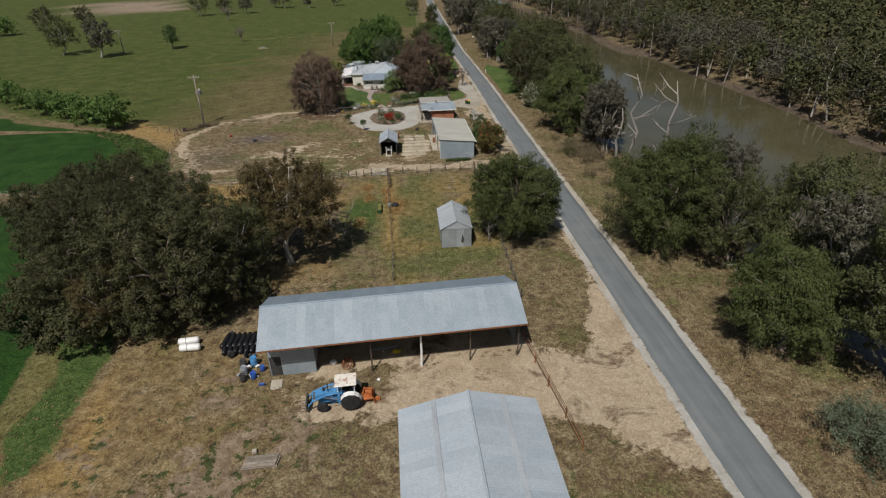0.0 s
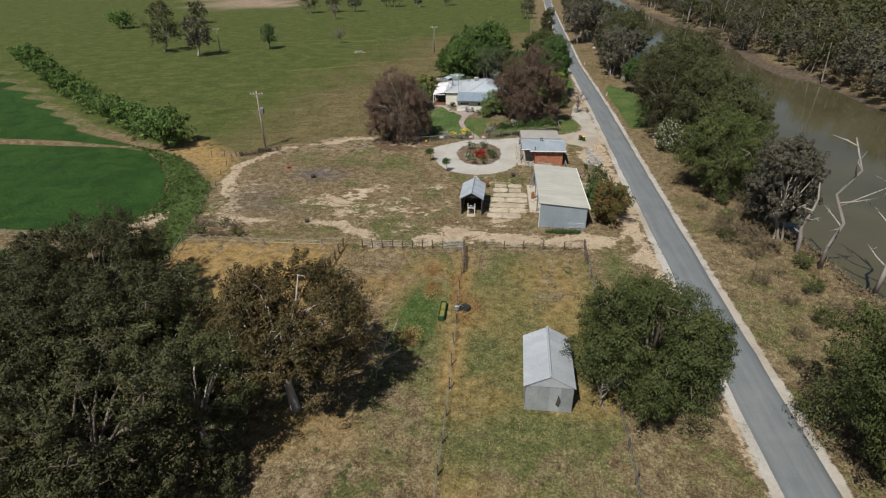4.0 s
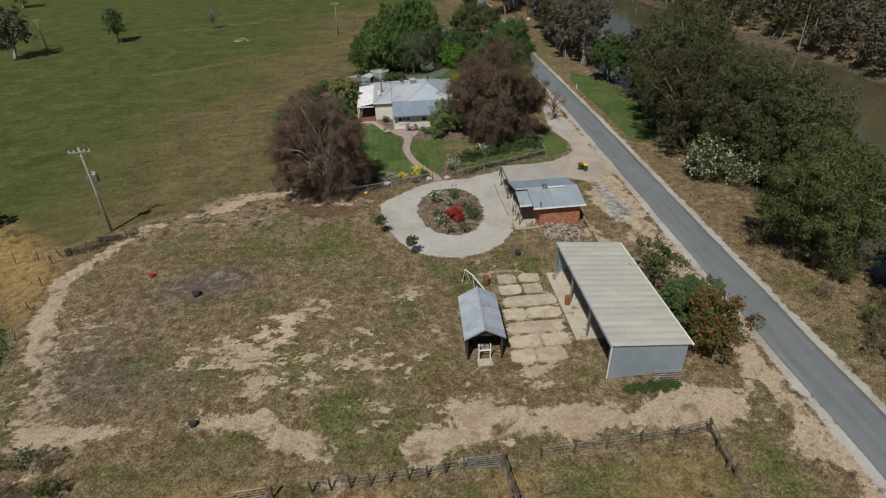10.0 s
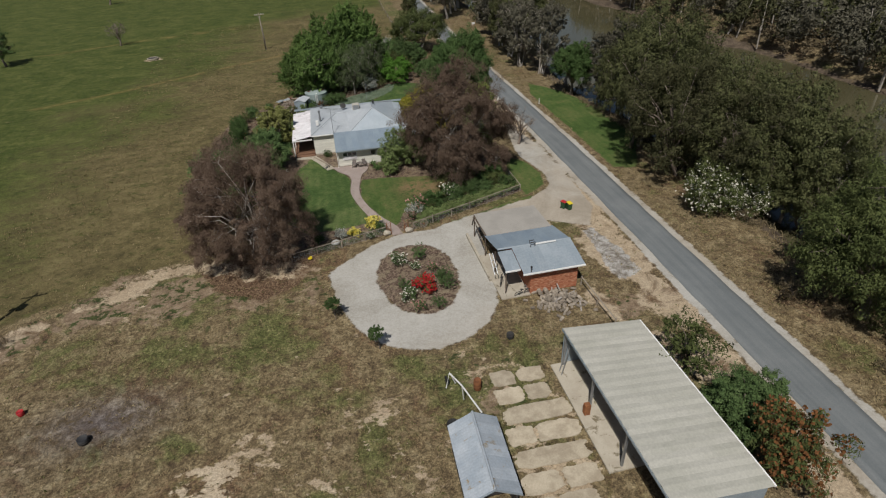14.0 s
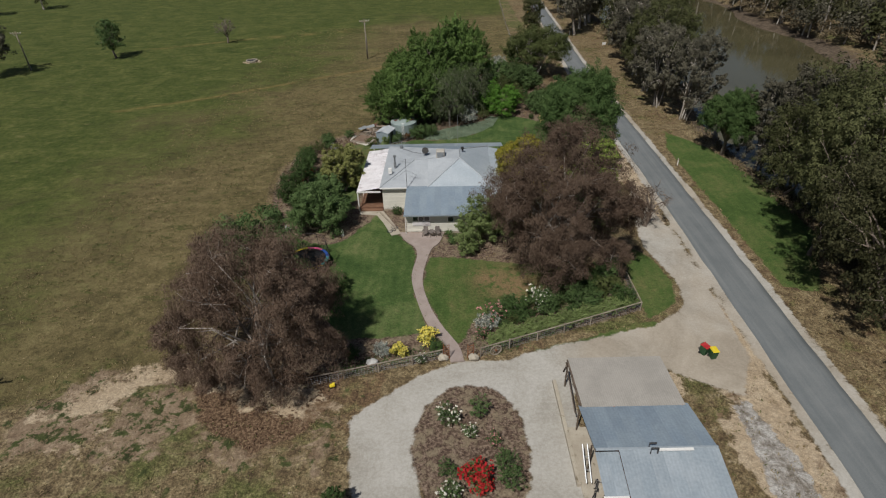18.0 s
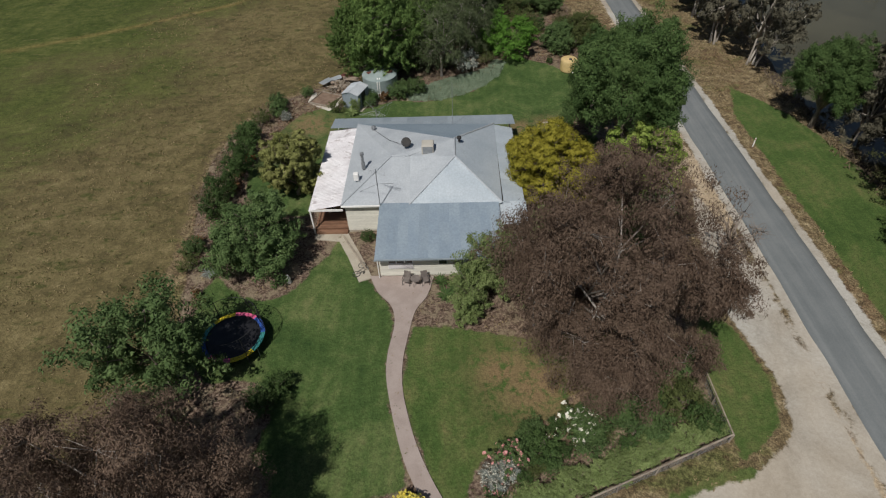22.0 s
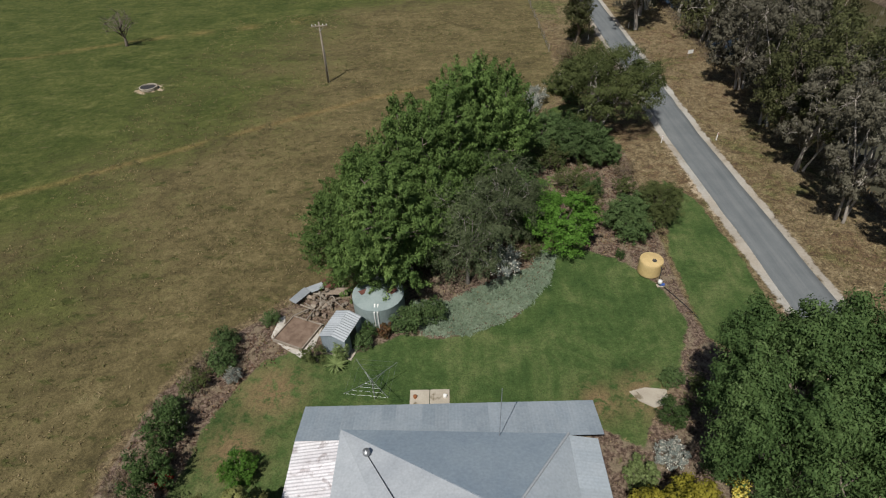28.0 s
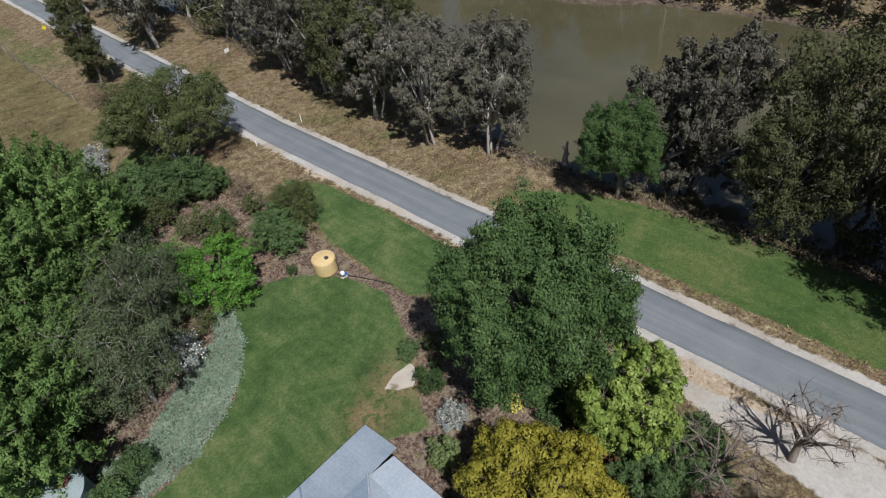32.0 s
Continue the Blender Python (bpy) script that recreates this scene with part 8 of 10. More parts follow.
part("steering_wheel", Geo().tube([(0.5 + 0.02 * math.sin(a), 0.2 * math.cos(a), 1.55 + 0.19 * math.sin(a)) for a in [i * math.pi / 6 for i in range(13)]], 0.02, 5).tube([(0.25, 0, 1.3), (0.5, 0, 1.55)], 0.025, 5), M_BLACK, tr)
part("canopy", Geo().cbox(0.95, 0, 2.32, 1.7, 1.45, 0.1, 0.04), M_CANOPY, tr, "white sheet canopy streaked with rust")
for x in (0.3, 1.6):
    for y in (-0.55, 0.55):
        part("canopy_post", Geo().tube([(x, y, 1.0), (x, y, 2.33)], 0.03, 6), M_WHITE_PAINT, tr)
for y in (-0.55, 0.55):
    part("loader_arm", Geo().tube([(0.35, y, 1.65), (-0.6, y, 1.5), (-1.7, y, 1.05), (-2.15, y, 0.55)], [0.09, 0.09, 0.08, 0.07], 6), M_BLUE, tr)
    part("loader_post", Geo().box(0.25, 0.42, y - 0.06, y + 0.06, 0.5, 1.75), M_BLUE, tr)
    part("hydraulic_ram", Geo().tube([(0.3, y, 0.95), (-0.9, y, 1.3)], 0.045, 6), M_STEEL, tr)
    part("loader_brace", Geo().tube([(-0.3, y, 0.55), (0.3, y, 0.8), (-0.4, y, 1.45)], 0.045, 5), M_BLUE, tr)
part("loader_crosstube", Geo().tube([(-1.75, -0.55, 1.0), (-1.75, 0.55, 1.0)], 0.06, 6), M_BLUE, tr)
part("fork_frame", Geo().box(-2.3, -2.18, -0.75, 0.75, 0.2, 0.85), M_DARK_WALL, tr, "dark loader fork frame")
for i in range(5):
    part("tine", Geo().tube([(-2.25, -0.6 + i * 0.3, 0.25), (-2.5, -0.6 + i * 0.3, 0.18), (-2.85, -0.6 + i * 0.3, 0.14)], [0.035, 0.03, 0.012], 5), M_DARK_WALL, tr)
sl_ = thing("slasher", "rusty orange implement hitched behind the tractor", "farm implement", -3.55, 33.9, 0, 5)
part("deck_frame", Geo().cbox(0.1, 0, 0.45, 0.75, 1.3, 0.16, 0.03), M_ORANGE, sl_)
part("gearbox", Geo().cbox(0.05, 0, 0.6, 0.34, 0.36, 0.34, 0.05).cbox(0.3, -0.3, 0.55, 0.3, 0.4, 0.5, 0.05), M_ORANGE, sl_)
part("mast", Geo().tube([(-0.5, -0.35, 0.5), (-0.1, 0, 1.25), (-0.5, 0.35, 0.5)], 0.05, 6).tube([(-0.1, 0, 1.25), (0.6, 0, 0.6)], 0.04, 6), M_ORANGE, sl_)
for i in range(4):
    part("tine_arm", Geo().tube([(0.4, -0.6 + 0.4 * i, 0.55), (0.55, -0.6 + 0.4 * i, 0.45), (0.6, -0.6 + 0.4 * i, 0.0)], 0.05, 6), M_ORANGE, sl_)
part("jockey_wheel", Geo().lathe([(0.08, -0.06), (0.2, -0.06), (0.2, 0.06), (0.08, 0.06)], 12, (0.85, -0.35, 0.2), "y"), M_ORANGE, sl_)


def tyre(x, y, z, r, label, rx=0, rz=0, group="old tyres"):
    t = thing("tyre", label, "tyre", x, y, z, rz, group)
    t.matrix_basis = pose(x, y, z, rx, 0, rz)
    part("tyre_body", Geo().lathe([(r * 0.55, 0.02), (r * 0.85, 0), (r, 0.05), (r, 0.15), (r * 0.85, 0.2), (r * 0.55, 0.18)], 16), M_BLACK, t, "", True)
    part("inner_tread", Geo().lathe([(r * 0.56, 0.03), (r * 0.7, 0.1), (r * 0.56, 0.17)], 16), M_BLACK, t)


M_WRAP = surf("black_plastic_wrap", (0.010, 0.010, 0.012), (0.022, 0.022, 0.025), 2.0, 0.35, 0.0, 9, 0.1, 0.5)
for i in range(7):
    sx, sy = -16.9 + i * 0.5, 42.7
    bl = thing("wrapped_roll", "long black plastic-wrapped roll lying on the ground", "plastic roll", sx, sy, 0.22, -8 + i, "black rolls beside the shed")
    part("roll", Geo().lathe([(0.05, -1.0), (0.2, -0.98), (0.24, -0.5), (0.22, 0.0), (0.25, 0.5), (0.2, 0.96), (0.04, 1.0)], 10, (0, 0, 0), "y"), M_WRAP, bl, "", True)
    bl2 = thing("wrapped_roll", "long black plastic-wrapped roll lying on the ground", "plastic roll", sx + 0.2, sy - 1.3, 0.2, 6 - i, "black rolls beside the shed")
    part("roll", Geo().lathe([(0.05, -0.6), (0.19, -0.58), (0.22, 0.0), (0.2, 0.56), (0.04, 0.6)], 10, (0, 0, 0), "y"), M_WRAP, bl2, "", True)
tyre(-16.7, 43.9, 0.0, 0.36, "black tyre lying beside black rolls")
tyre(-15.9, 40.6, 0.35, 0.34, "black tyre leaning on a heap", 80, 30)
tyre(-14.6, 40.4, 0.3, 0.32, "old black tyre leaning in scrap", 75, 80)
tyre(-13.9, 39.6, 0.0, 0.34, "old black tyre on the dirt")
M_BLUEP = surf("blue_plastic", (0.02, 0.07, 0.30), (0.04, 0.11, 0.38), 2, 0.45, 0, 20, 0.1)
M_REDP = surf("red_plastic", (0.36, 0.02, 0.025), (0.45, 0.04, 0.04), 2, 0.5, 0, 20, 0.1)
M_GREENP = surf("dark_green_plastic", (0.018, 0.06, 0.025), (0.03, 0.085, 0.035), 2, 0.5, 0, 20, 0.1)
M_YELP = surf("yellow_plastic", (0.66, 0.50, 0.02), (0.74, 0.58, 0.04), 2, 0.5, 0, 20, 0.05)


def drum(x, y, z, r, h, material, label, name="drum", top=None, group=""):
    d = thing(name, label, name.replace("_", " "), x, y, z, 0, group)
    part("body", Geo().lathe([(r * 0.96, 0), (r, 0.03), (r, h * 0.32), (r * 1.04, h * 0.34), (r, h * 0.36), (r, h * 0.64), (r * 1.04, h * 0.66), (r, h * 0.68), (r, h - 0.02), (r * 0.97, h), (r * 0.9, h - 0.03), (0, h - 0.03)], 16), material, d, "", True)
    if top:
        part("lid", Geo().lathe([(r * 0.9, h - 0.025), (r * 0.9, h + 0.03), (0, h + 0.05)], 14), top, d)
    return d


for x, y, r, h, m, l in [(-14.4, 38.9, 0.29, 0.88, M_DARK_WALL, "dark drum in the scrap heap"), (-13.6, 39.2, 0.29, 0.88, M_BLUE, "pale blue steel drum in the scrap heap"), (-14.2, 38.1, 0.28, 0.8, M_TIN_WALL, "grey drum with scrap on top"), (-14.1, 37.2, 0.26, 0.75, M_DARK_WALL, "black open bin of scrap"),
                         (-13.3, 37.5, 0.25, 0.55, M_BLUEP, "bright blue plastic tub"), (-12.7, 38.4, 0.2, 0.5, M_BLUEP, "small blue plastic tub")]:
    drum(x, y, 0, r, h, m, l, "drum" if h > 0.6 else "tub", group="scrap by the shed")
r_j = np.random.default_rng(9)
for i in range(26):
    x, y = -13.5 + r_j.normal(0, 0.7), 38.6 + r_j.normal(0, 0.9)
    c = thing("scrap_piece", "small piece of pale or dark scrap on the ground", "scrap", x, y, 0.02, r_j.uniform(0, 360), "scrap by the shed")
    part("piece", Geo().cbox(0, 0, 0, r_j.uniform(0.15, 0.5), r_j.uniform(0.1, 0.3), r_j.uniform(0.06, 0.25), 0.02), [M_WHITE_PAINT, M_DARK_WALL, M_TIN_WALL, M_WOOD, M_BLUEP][i % 5], c)
for x, y, a in ((-20.3, 43.0, 5), (-19.9, 42.0, 0)):
    tk = thing("white_tank", "white plastic drum tank lying in the grass", "tank", x, y, 0.33, a, "white tanks")
    part("tank_body", Geo().lathe([(0.05, -0.95), (0.28, -0.9), (0.34, -0.75), (0.34, 0.75), (0.28, 0.9), (0.05, 0.95)], 14, (0, 0, 0), "x"), M_WHITE_PAINT, tk, "", True)
    part("band", Geo().lathe([(0.345, -0.25), (0.36, -0.24), (0.36, -0.18), (0.345, -0.17)], 14, (0, 0, 0), "x"), M_STEEL, tk)
sp = thing("timber_stack", "stack of weathered grey sleepers on the dirt", "timber stack", -11.0, 28.3, 0, 2)
for i in range(4):
    for k in range(2):
        part("sleeper", Geo().cbox(0.05 * i, -0.42 + i * 0.26, 0.02 + k * 0.14, 2.5 - 0.2 * k, 0.22, 0.13, 0.02), M_WOOD, sp)
part("block", Geo().cbox(0, 0, 0, 0.35, 0.3, 0.25, 0.03), M_CONCRETE, thing("concrete_block", "pale concrete block beside sleepers", "block", -11.6, 29.3, 0, 10))
part("plate", Geo().cbox(0, 0, 0, 0.95, 1.2, 0.06, 0.02), M_CONCRETE, thing("door_slab", "pale concrete step slab at the shed door", "slab", -11.2, 36.4, 0.0, 4), "pale step")
coil = thing("wire_coil", "tangled coil of rusty fencing wire", "wire coil", -5.3, 38.1, 0)
g = Geo()
for i in range(9):
    a0 = r_j.uniform(0, 6)
    g.tube([(0.55 * math.cos(a + a0) * (1 - 0.05 * i), 0.55 * math.sin(a + a0) * (1 - 0.04 * i), 0.15 + 0.07 * i + 0.1 * math.sin(a * 2 + i)) for a in [k * math.pi / 8 for k in range(17)]], 0.025, 4)
part("coil", g, M_RUST, coil)
for k, (x, y, m, l) in enumerate([(-6.6, 38.6, M_WHITE_PAINT, "crumpled pale feed bag"), (-1.0, 39.4, M_YELP, "faded yellow sack on dirt"), (-2.6, 35.9, M_WHITE_PAINT, "small pale lump of rubbish"), (-2.2, 39.6, M_TIN_WALL, "grey metal offcut lying flat")]):
    b = thing("sack", l, "sack", x, y, 0)
    part("bag", Geo().blob(0, 0, 0.16, 0.36 if k < 2 else 0.15, 0.24 if k < 2 else 0.13, 0.18 if k < 2 else 0.12, 10, 0.25, k), m, b)
lp = thing("loose_plank", "pale plank lying in the open shed", "plank", -2.2, 40.2, 0.02, 8)
part("plank", Geo().cbox(0, 0, 0, 2.6, 0.25, 0.06, 0.01), M_TIN_WALL, lp)

# ---- paddock and yard things ----
M_OLIVEP = surf("olive_yellow_feed", (0.16, 0.15, 0.035), (0.22, 0.20, 0.05), 2, 0.8, 0, 20, 0.1)
tg_ = thing("feed_trough", "long olive-green feed trough by the paddock fence", "trough", -2.75, 71.1, 0)
part("trough_body", Geo().box(-0.3, -0.24, -1.35, 1.35, 0.1, 0.5).box(0.24, 0.3, -1.35, 1.35, 0.1, 0.5).box(-0.3, 0.3, -1.35, -1.29, 0.1, 0.5).box(-0.3, 0.3, 1.29, 1.35, 0.1, 0.5).box(-0.3, 0.3, -1.35, 1.35, 0.05, 0.1), M_GREENP, tg_)
for y in (-0.68, 0.65):
    part("feed", Geo().box(-0.23, 0.23, y - 0.6, y + 0.6, 0.1, 0.36), M_OLIVEP, tg_, "dull yellow feed in the trough")
dr = drum(-0.55, 71.8, 0, 0.52, 0.42, M_BLACK, "round black rubber water tub", "water_tub")
pu = thing("trough_pump", "small grey float valve box on the fence", "pump", -1.35, 71.6, 0)
part("box", Geo().cbox(0, 0, 0.1, 0.45, 0.35, 0.5, 0.04), M_STEEL, pu)
part("pipe", Geo().tube([(0.1, 0, 0.5), (0.35, 0.1, 0.6), (0.6, 0.15, 0.4)], 0.04, 6), M_STEEL, pu)
drum(0.55, 104.3, 0, 0.29, 0.88, M_RUST, "rusty red-brown steel drum on the slab", "rusty_drum")
fr = thing("lifting_frame", "white pipe lifting frame standing behind the hut", "frame", -0.9, 103.0, 0, 8)
part("long_pole", Geo().tube([(0.1, -3.2, 2.7), (0.0, 0.0, 2.0), (-0.2, 2.0, 1.4)], 0.06, 7), M_WHITE_PAINT, fr)
part("leg", Geo().tube([(-0.5, 2.0, 0), (-0.2, 2.0, 1.45), (0.3, 2.2, 0)], 0.05, 6), M_WHITE_PAINT, fr)
part("brace", Geo().tube([(0, 0, 2.0), (0.3, 0.5, 0)], 0.05, 6), M_WHITE_PAINT, fr)
part("frame_wheel", Geo().lathe([(0.1, -0.06), (0.33, -0.06), (0.33, 0.06), (0.1, 0.06)], 14, (-0.3, 2.4, 0.33), "x"), M_BLACK, fr)
drum(-2.0, 101.2, 0, 0.42, 0.55, M_BLACK, "black plastic tub behind the hut", "black_tub")
drum(4.6, 109.0, 0, 0.3, 0.42, M_DARK_WALL, "dark battered pot on the grass", "old_pot")
jk = thing("bench_grinder", "cluttered bench with grinder inside the hut doorway", "bench", -1.2, 94.6, 0)
part("bench_top", Geo().cbox(0, 0.2, 0.75, 0.9, 0.5, 0.06, 0.01), M_WOOD, jk)
part("machine", Geo().cbox(-0.1, 0.15, 0.81, 0.3, 0.25, 0.3, 0.04).lathe([(0.13, -0.04), (0.13, 0.04)], 12, (0.2, 0.15, 0.97), "x"), M_STEEL, jk)
for x in (-0.4, 0.4):
    part("leg", Geo().box(x - 0.03, x + 0.03, 0.0, 0.06, 0, 0.76), M_WOOD, jk)
dm = drum(-27.0, 106.2, 0, 0.36, 0.4, M_DARK_WALL, "burnt black drum by ash patch", "burnt_drum")
drum(-32.4, 110.0, 0, 0.24, 0.36, M_REDP, "small red plastic bucket on grass", "red_bucket")
cu = thing("culvert_pipe", "short black culvert pipe lying by the pole", "pipe", -39.7, 118.0, 0.3, 8)
part("pipe_body", Geo().lathe([(0.24, -1.1), (0.3, -1.1), (0.3, 1.1), (0.24, 1.1)], 14, (0, 0, 0), "x"), M_BLACK, cu)
drum(-43.0, 115.6, 0, 0.33, 0.6, M_BLACK, "black drum beside the scrub", "black_drum")
drum(-22.8, 90.2, 0, 0.28, 0.34, M_DARK_WALL, "dark log end on bare sand", "log_end")
ob_ = thing("paddock_trough", "round concrete stock trough on bare dirt", "trough", -48.0, 225.4, 0)
part("ring", Geo().lathe([(1.25, 0), (1.3, 0.1), (1.3, 0.4), (1.15, 0.42), (1.1, 0.1), (0, 0.1)], 20), M_CONCRETE, ob_)
part("trough_water", Geo().lathe([(1.08, 0.28), (0, 0.285)], 20), M_DARK_WALL, ob_)

# ---- bins by the road ----
def wheelie(x, y, rz, lid, body, label, tip=0):
    b = thing("wheelie_bin", label, "bin", x, y, 0, rz, "bins by the road")
    b.matrix_basis = pose(x, y, 0, tip, 0, rz) @ Matrix.Scale(0.86, 4)
    part("bin_body", Geo().add([(-0.22, -0.24, 0.05), (0.22, -0.24, 0.05), (0.22, 0.26, 0.05), (-0.22, 0.26, 0.05), (-0.28, -0.34, 0.95), (0.28, -0.34, 0.95), (0.28, 0.34, 0.95), (-0.28, 0.34, 0.95)], [(0, 3, 2, 1), (0, 1, 5, 4), (1, 2, 6, 5), (2, 3, 7, 6), (3, 0, 4, 7), (4, 5, 6, 7)]), body, b)
    part("lid", Geo().add([(-0.30, -0.38, 0.95), (0.30, -0.38, 0.95), (0.30, 0.37, 0.97), (-0.30, 0.37, 0.97), (-0.26, -0.30, 1.03), (0.26, -0.30, 1.03), (0.26, 0.33, 1.07), (-0.26, 0.33, 1.07)], [(0, 3, 2, 1), (4, 5, 6, 7), (0, 1, 5, 4), (1, 2, 6, 5), (2, 3, 7, 6), (3, 0, 4, 7)]), lid, b)
    part("handle", Geo().tube([(-0.24, 0.42, 0.95), (0.24, 0.42, 0.95)], 0.025, 6), body, b)
    for s in (-1, 1):
        part("wheel", Geo().lathe([(0.04, -0.025), (0.1, -0.025), (0.1, 0.025), (0.04, 0.025)], 12, (0.26 * s, 0.26, 0.1), "x"), M_BLACK, b)


wheelie(17.75, 127.9, 8, M_YELP, M_GREENP, "dark green wheelie bin with yellow lid")
wheelie(17.25, 128.35, 30, M_REDP, M_GREENP, "dark green wheelie bin with red lid")

# ---- firewood, bikes ----
fw = thing("firewood_heap", "loose heap of split grey firewood by the brick wall", "firewood", 10.3, 112.2, 0)
wd = [Geo().lathe([(0.11, -0.2), (0.13, -0.1), (0.12, 0.2)], 7, (0, 0, 0), "x").mesh("log", M_WOOD), Geo().prism([(-0.2, -0.1), (0.2, -0.12), (0.22, 0.1), (-0.2, 0.12)], -0.08, 0.09).mesh("log", M_WOOD), Geo().lathe([(0.09, -0.45), (0.08, 0.1), (0.06, 0.5)], 7, (0, 0, 0), "x").mesh("log", M_DEAD)]
for i in range(150):
    x, y = r_j.normal(0, 1.0), r_j.normal(0.2, 0.75)
    hgt = max(0.05, 0.75 * math.exp(-(x * x / 2.2 + (y - 0.5) ** 2 / 1.0)))
    piece("log", wd[2 if i % 17 == 0 else i % 2], fw, pose(x, y, r_j.uniform(0.06, hgt + 0.08), r_j.uniform(-40, 40), r_j.uniform(-40, 40), r_j.uniform(0, 360)) @ Matrix.Diagonal((r_j.uniform(0.8, 1.4), 1, 1, 1)))
for dx in (-0.6, 0.0):
    part("hollow_log", Geo().lathe([(0.13, -0.25), (0.2, -0.25), (0.2, 0.25), (0.13, 0.25)], 10, (dx - 0.9, 1.3, 0.55), "y"), M_WOOD, fw)


def bicycle(x, y, rz, label, lean=15, lying=False):
    b = thing("bicycle", label, "bicycle", x, y, 0, rz)
    b.matrix_basis = pose(x, y, 0.03 if lying else 0, 85 if lying else lean, 0, rz)
    for dx in (-0.5, 0.5):
        w_ = part("wheel", Geo().tube([(dx + 0.3 * math.cos(a), 0, 0.32 + 0.3 * math.sin(a)) for a in [i * math.pi / 8 for i in range(17)]], 0.03, 5), M_BLACK, b)
        part("spokes", Geo().tube([(dx - 0.28, 0, 0.32), (dx + 0.28, 0, 0.32)], 0.012, 4).tube([(dx, 0, 0.04), (dx, 0, 0.6)], 0.012, 4), M_STEEL, w_)
    part("bike_frame", Geo().tube([(-0.5, 0, 0.32), (-0.05, 0, 0.32), (0.38, 0, 0.75), (-0.18, 0, 0.72), (-0.5, 0, 0.32)], 0.025, 5).tube([(-0.05, 0, 0.32), (-0.2, 0, 0.8)], 0.025, 5).tube([(0.5, 0, 0.32), (0.36, 0, 0.9)], 0.025, 5), M_DARK_WALL, b)
    part("saddle", Geo().cbox(-0.21, 0, 0.8, 0.24, 0.12, 0.06, 0.02), M_BLACK, b)
    part("handlebar", Geo().tube([(0.3, -0.28, 0.94), (0.36, 0, 0.9), (0.3, 0.28, 0.94)], 0.018, 5), M_STEEL, b)


bicycle(7.4, 114.2, 12, "dark bicycle parked on the workshop verandah")
bicycle(6.0, 116.4, 70, "dark bicycle leaning by a verandah post")
bicycle(-9.3, 148.4, 70, "dark bicycle lying on the lawn edge", 15, True)

# ---- trampoline ----
tp = thing("trampoline", "round trampoline with multicoloured pad and safety net", "trampoline", -16.7, 141.4, 0, 10)
TR, TH = 2.05, 0.85
part("mat", Geo().lathe([(TR - 0.2, TH), (0, TH - 0.03)], 32), M_WRAP, tp, "black jumping mat")
M_PADS = [M_BLUEP, surf("pink_vinyl", (0.62, 0.10, 0.22), (0.68, 0.14, 0.26), 2, 0.5), M_YELP, surf("teal_vinyl", (0.03, 0.20, 0.20), (0.05, 0.26, 0.25), 2, 0.5)]
for i in range(16):
    a0, a1 = 2 * math.pi * i / 16, 2 * math.pi * (i + 1) / 16
    am = (a0 + a1) / 2
    v = [(rr * math.cos(a), rr * math.sin(a), z) for z in (TH + 0.05, TH - 0.02) for rr, a in ((TR - 0.24, a0), (TR + 0.06, a0), (TR + 0.06, am), (TR + 0.06, a1), (TR - 0.24, a1), (TR - 0.24, am))]
    part("pad", Geo().add(v, [(0, 1, 2, 5), (5, 2, 3, 4), (1, 7, 8, 2), (2, 8, 9, 3)]), M_PADS[(i // 2) % 4], tp)
part("rim", Geo().tube([(TR * math.cos(2 * math.pi * i / 28), TR * math.sin(2 * math.pi * i / 28), TH - 0.02) for i in range(29)], 0.035, 6), M_STEEL, tp)
for i in range(6):
    a = 2 * math.pi * i / 6
    part("net_pole", Geo().tube([(TR * 1.02 * math.cos(a), TR * 1.02 * math.sin(a), 0), (TR * 1.08 * math.cos(a), TR * 1.08 * math.sin(a), 1.3), (TR * 0.98 * math.cos(a), TR * 0.98 * math.sin(a), 2.6)], 0.03, 6), M_BLACK, tp)
    part("leg", Geo().tube([(TR * math.cos(a + 0.4), TR * math.sin(a + 0.4), TH), (TR * math.cos(a + 0.4), TR * math.sin(a + 0.4), 0.0)], 0.03, 6), M_STEEL, tp)
net = Geo()
for i in range(44):
    a = 2 * math.pi * i / 44
    net.tube([(TR * 1.03 * math.cos(a), TR * 1.03 * math.sin(a), TH), (TR * 0.99 * math.cos(a), TR * 0.99 * math.sin(a), 2.55)], 0.006, 3)
for k in range(9):
    z = TH + 0.2 * k
    net.tube([(TR * 1.02 * math.cos(2 * math.pi * i / 24), TR * 1.02 * math.sin(2 * math.pi * i / 24), z) for i in range(25)], 0.006, 3)
part("safety_net", net, M_BLACK, tp, "fine black safety netting")
part("net_ring", Geo().tube([(TR * 0.98 * math.cos(2 * math.pi * i / 28), TR * 0.98 * math.sin(2 * math.pi * i / 28), 2.58) for i in range(29)], 0.02, 5), M_BLACK, tp)

# ---- patio furniture and garden ornaments ----
M_TAUPE = surf("taupe_mesh", (0.13, 0.11, 0.10), (0.18, 0.155, 0.14), 3, 0.7, 0, 40, 0.05)


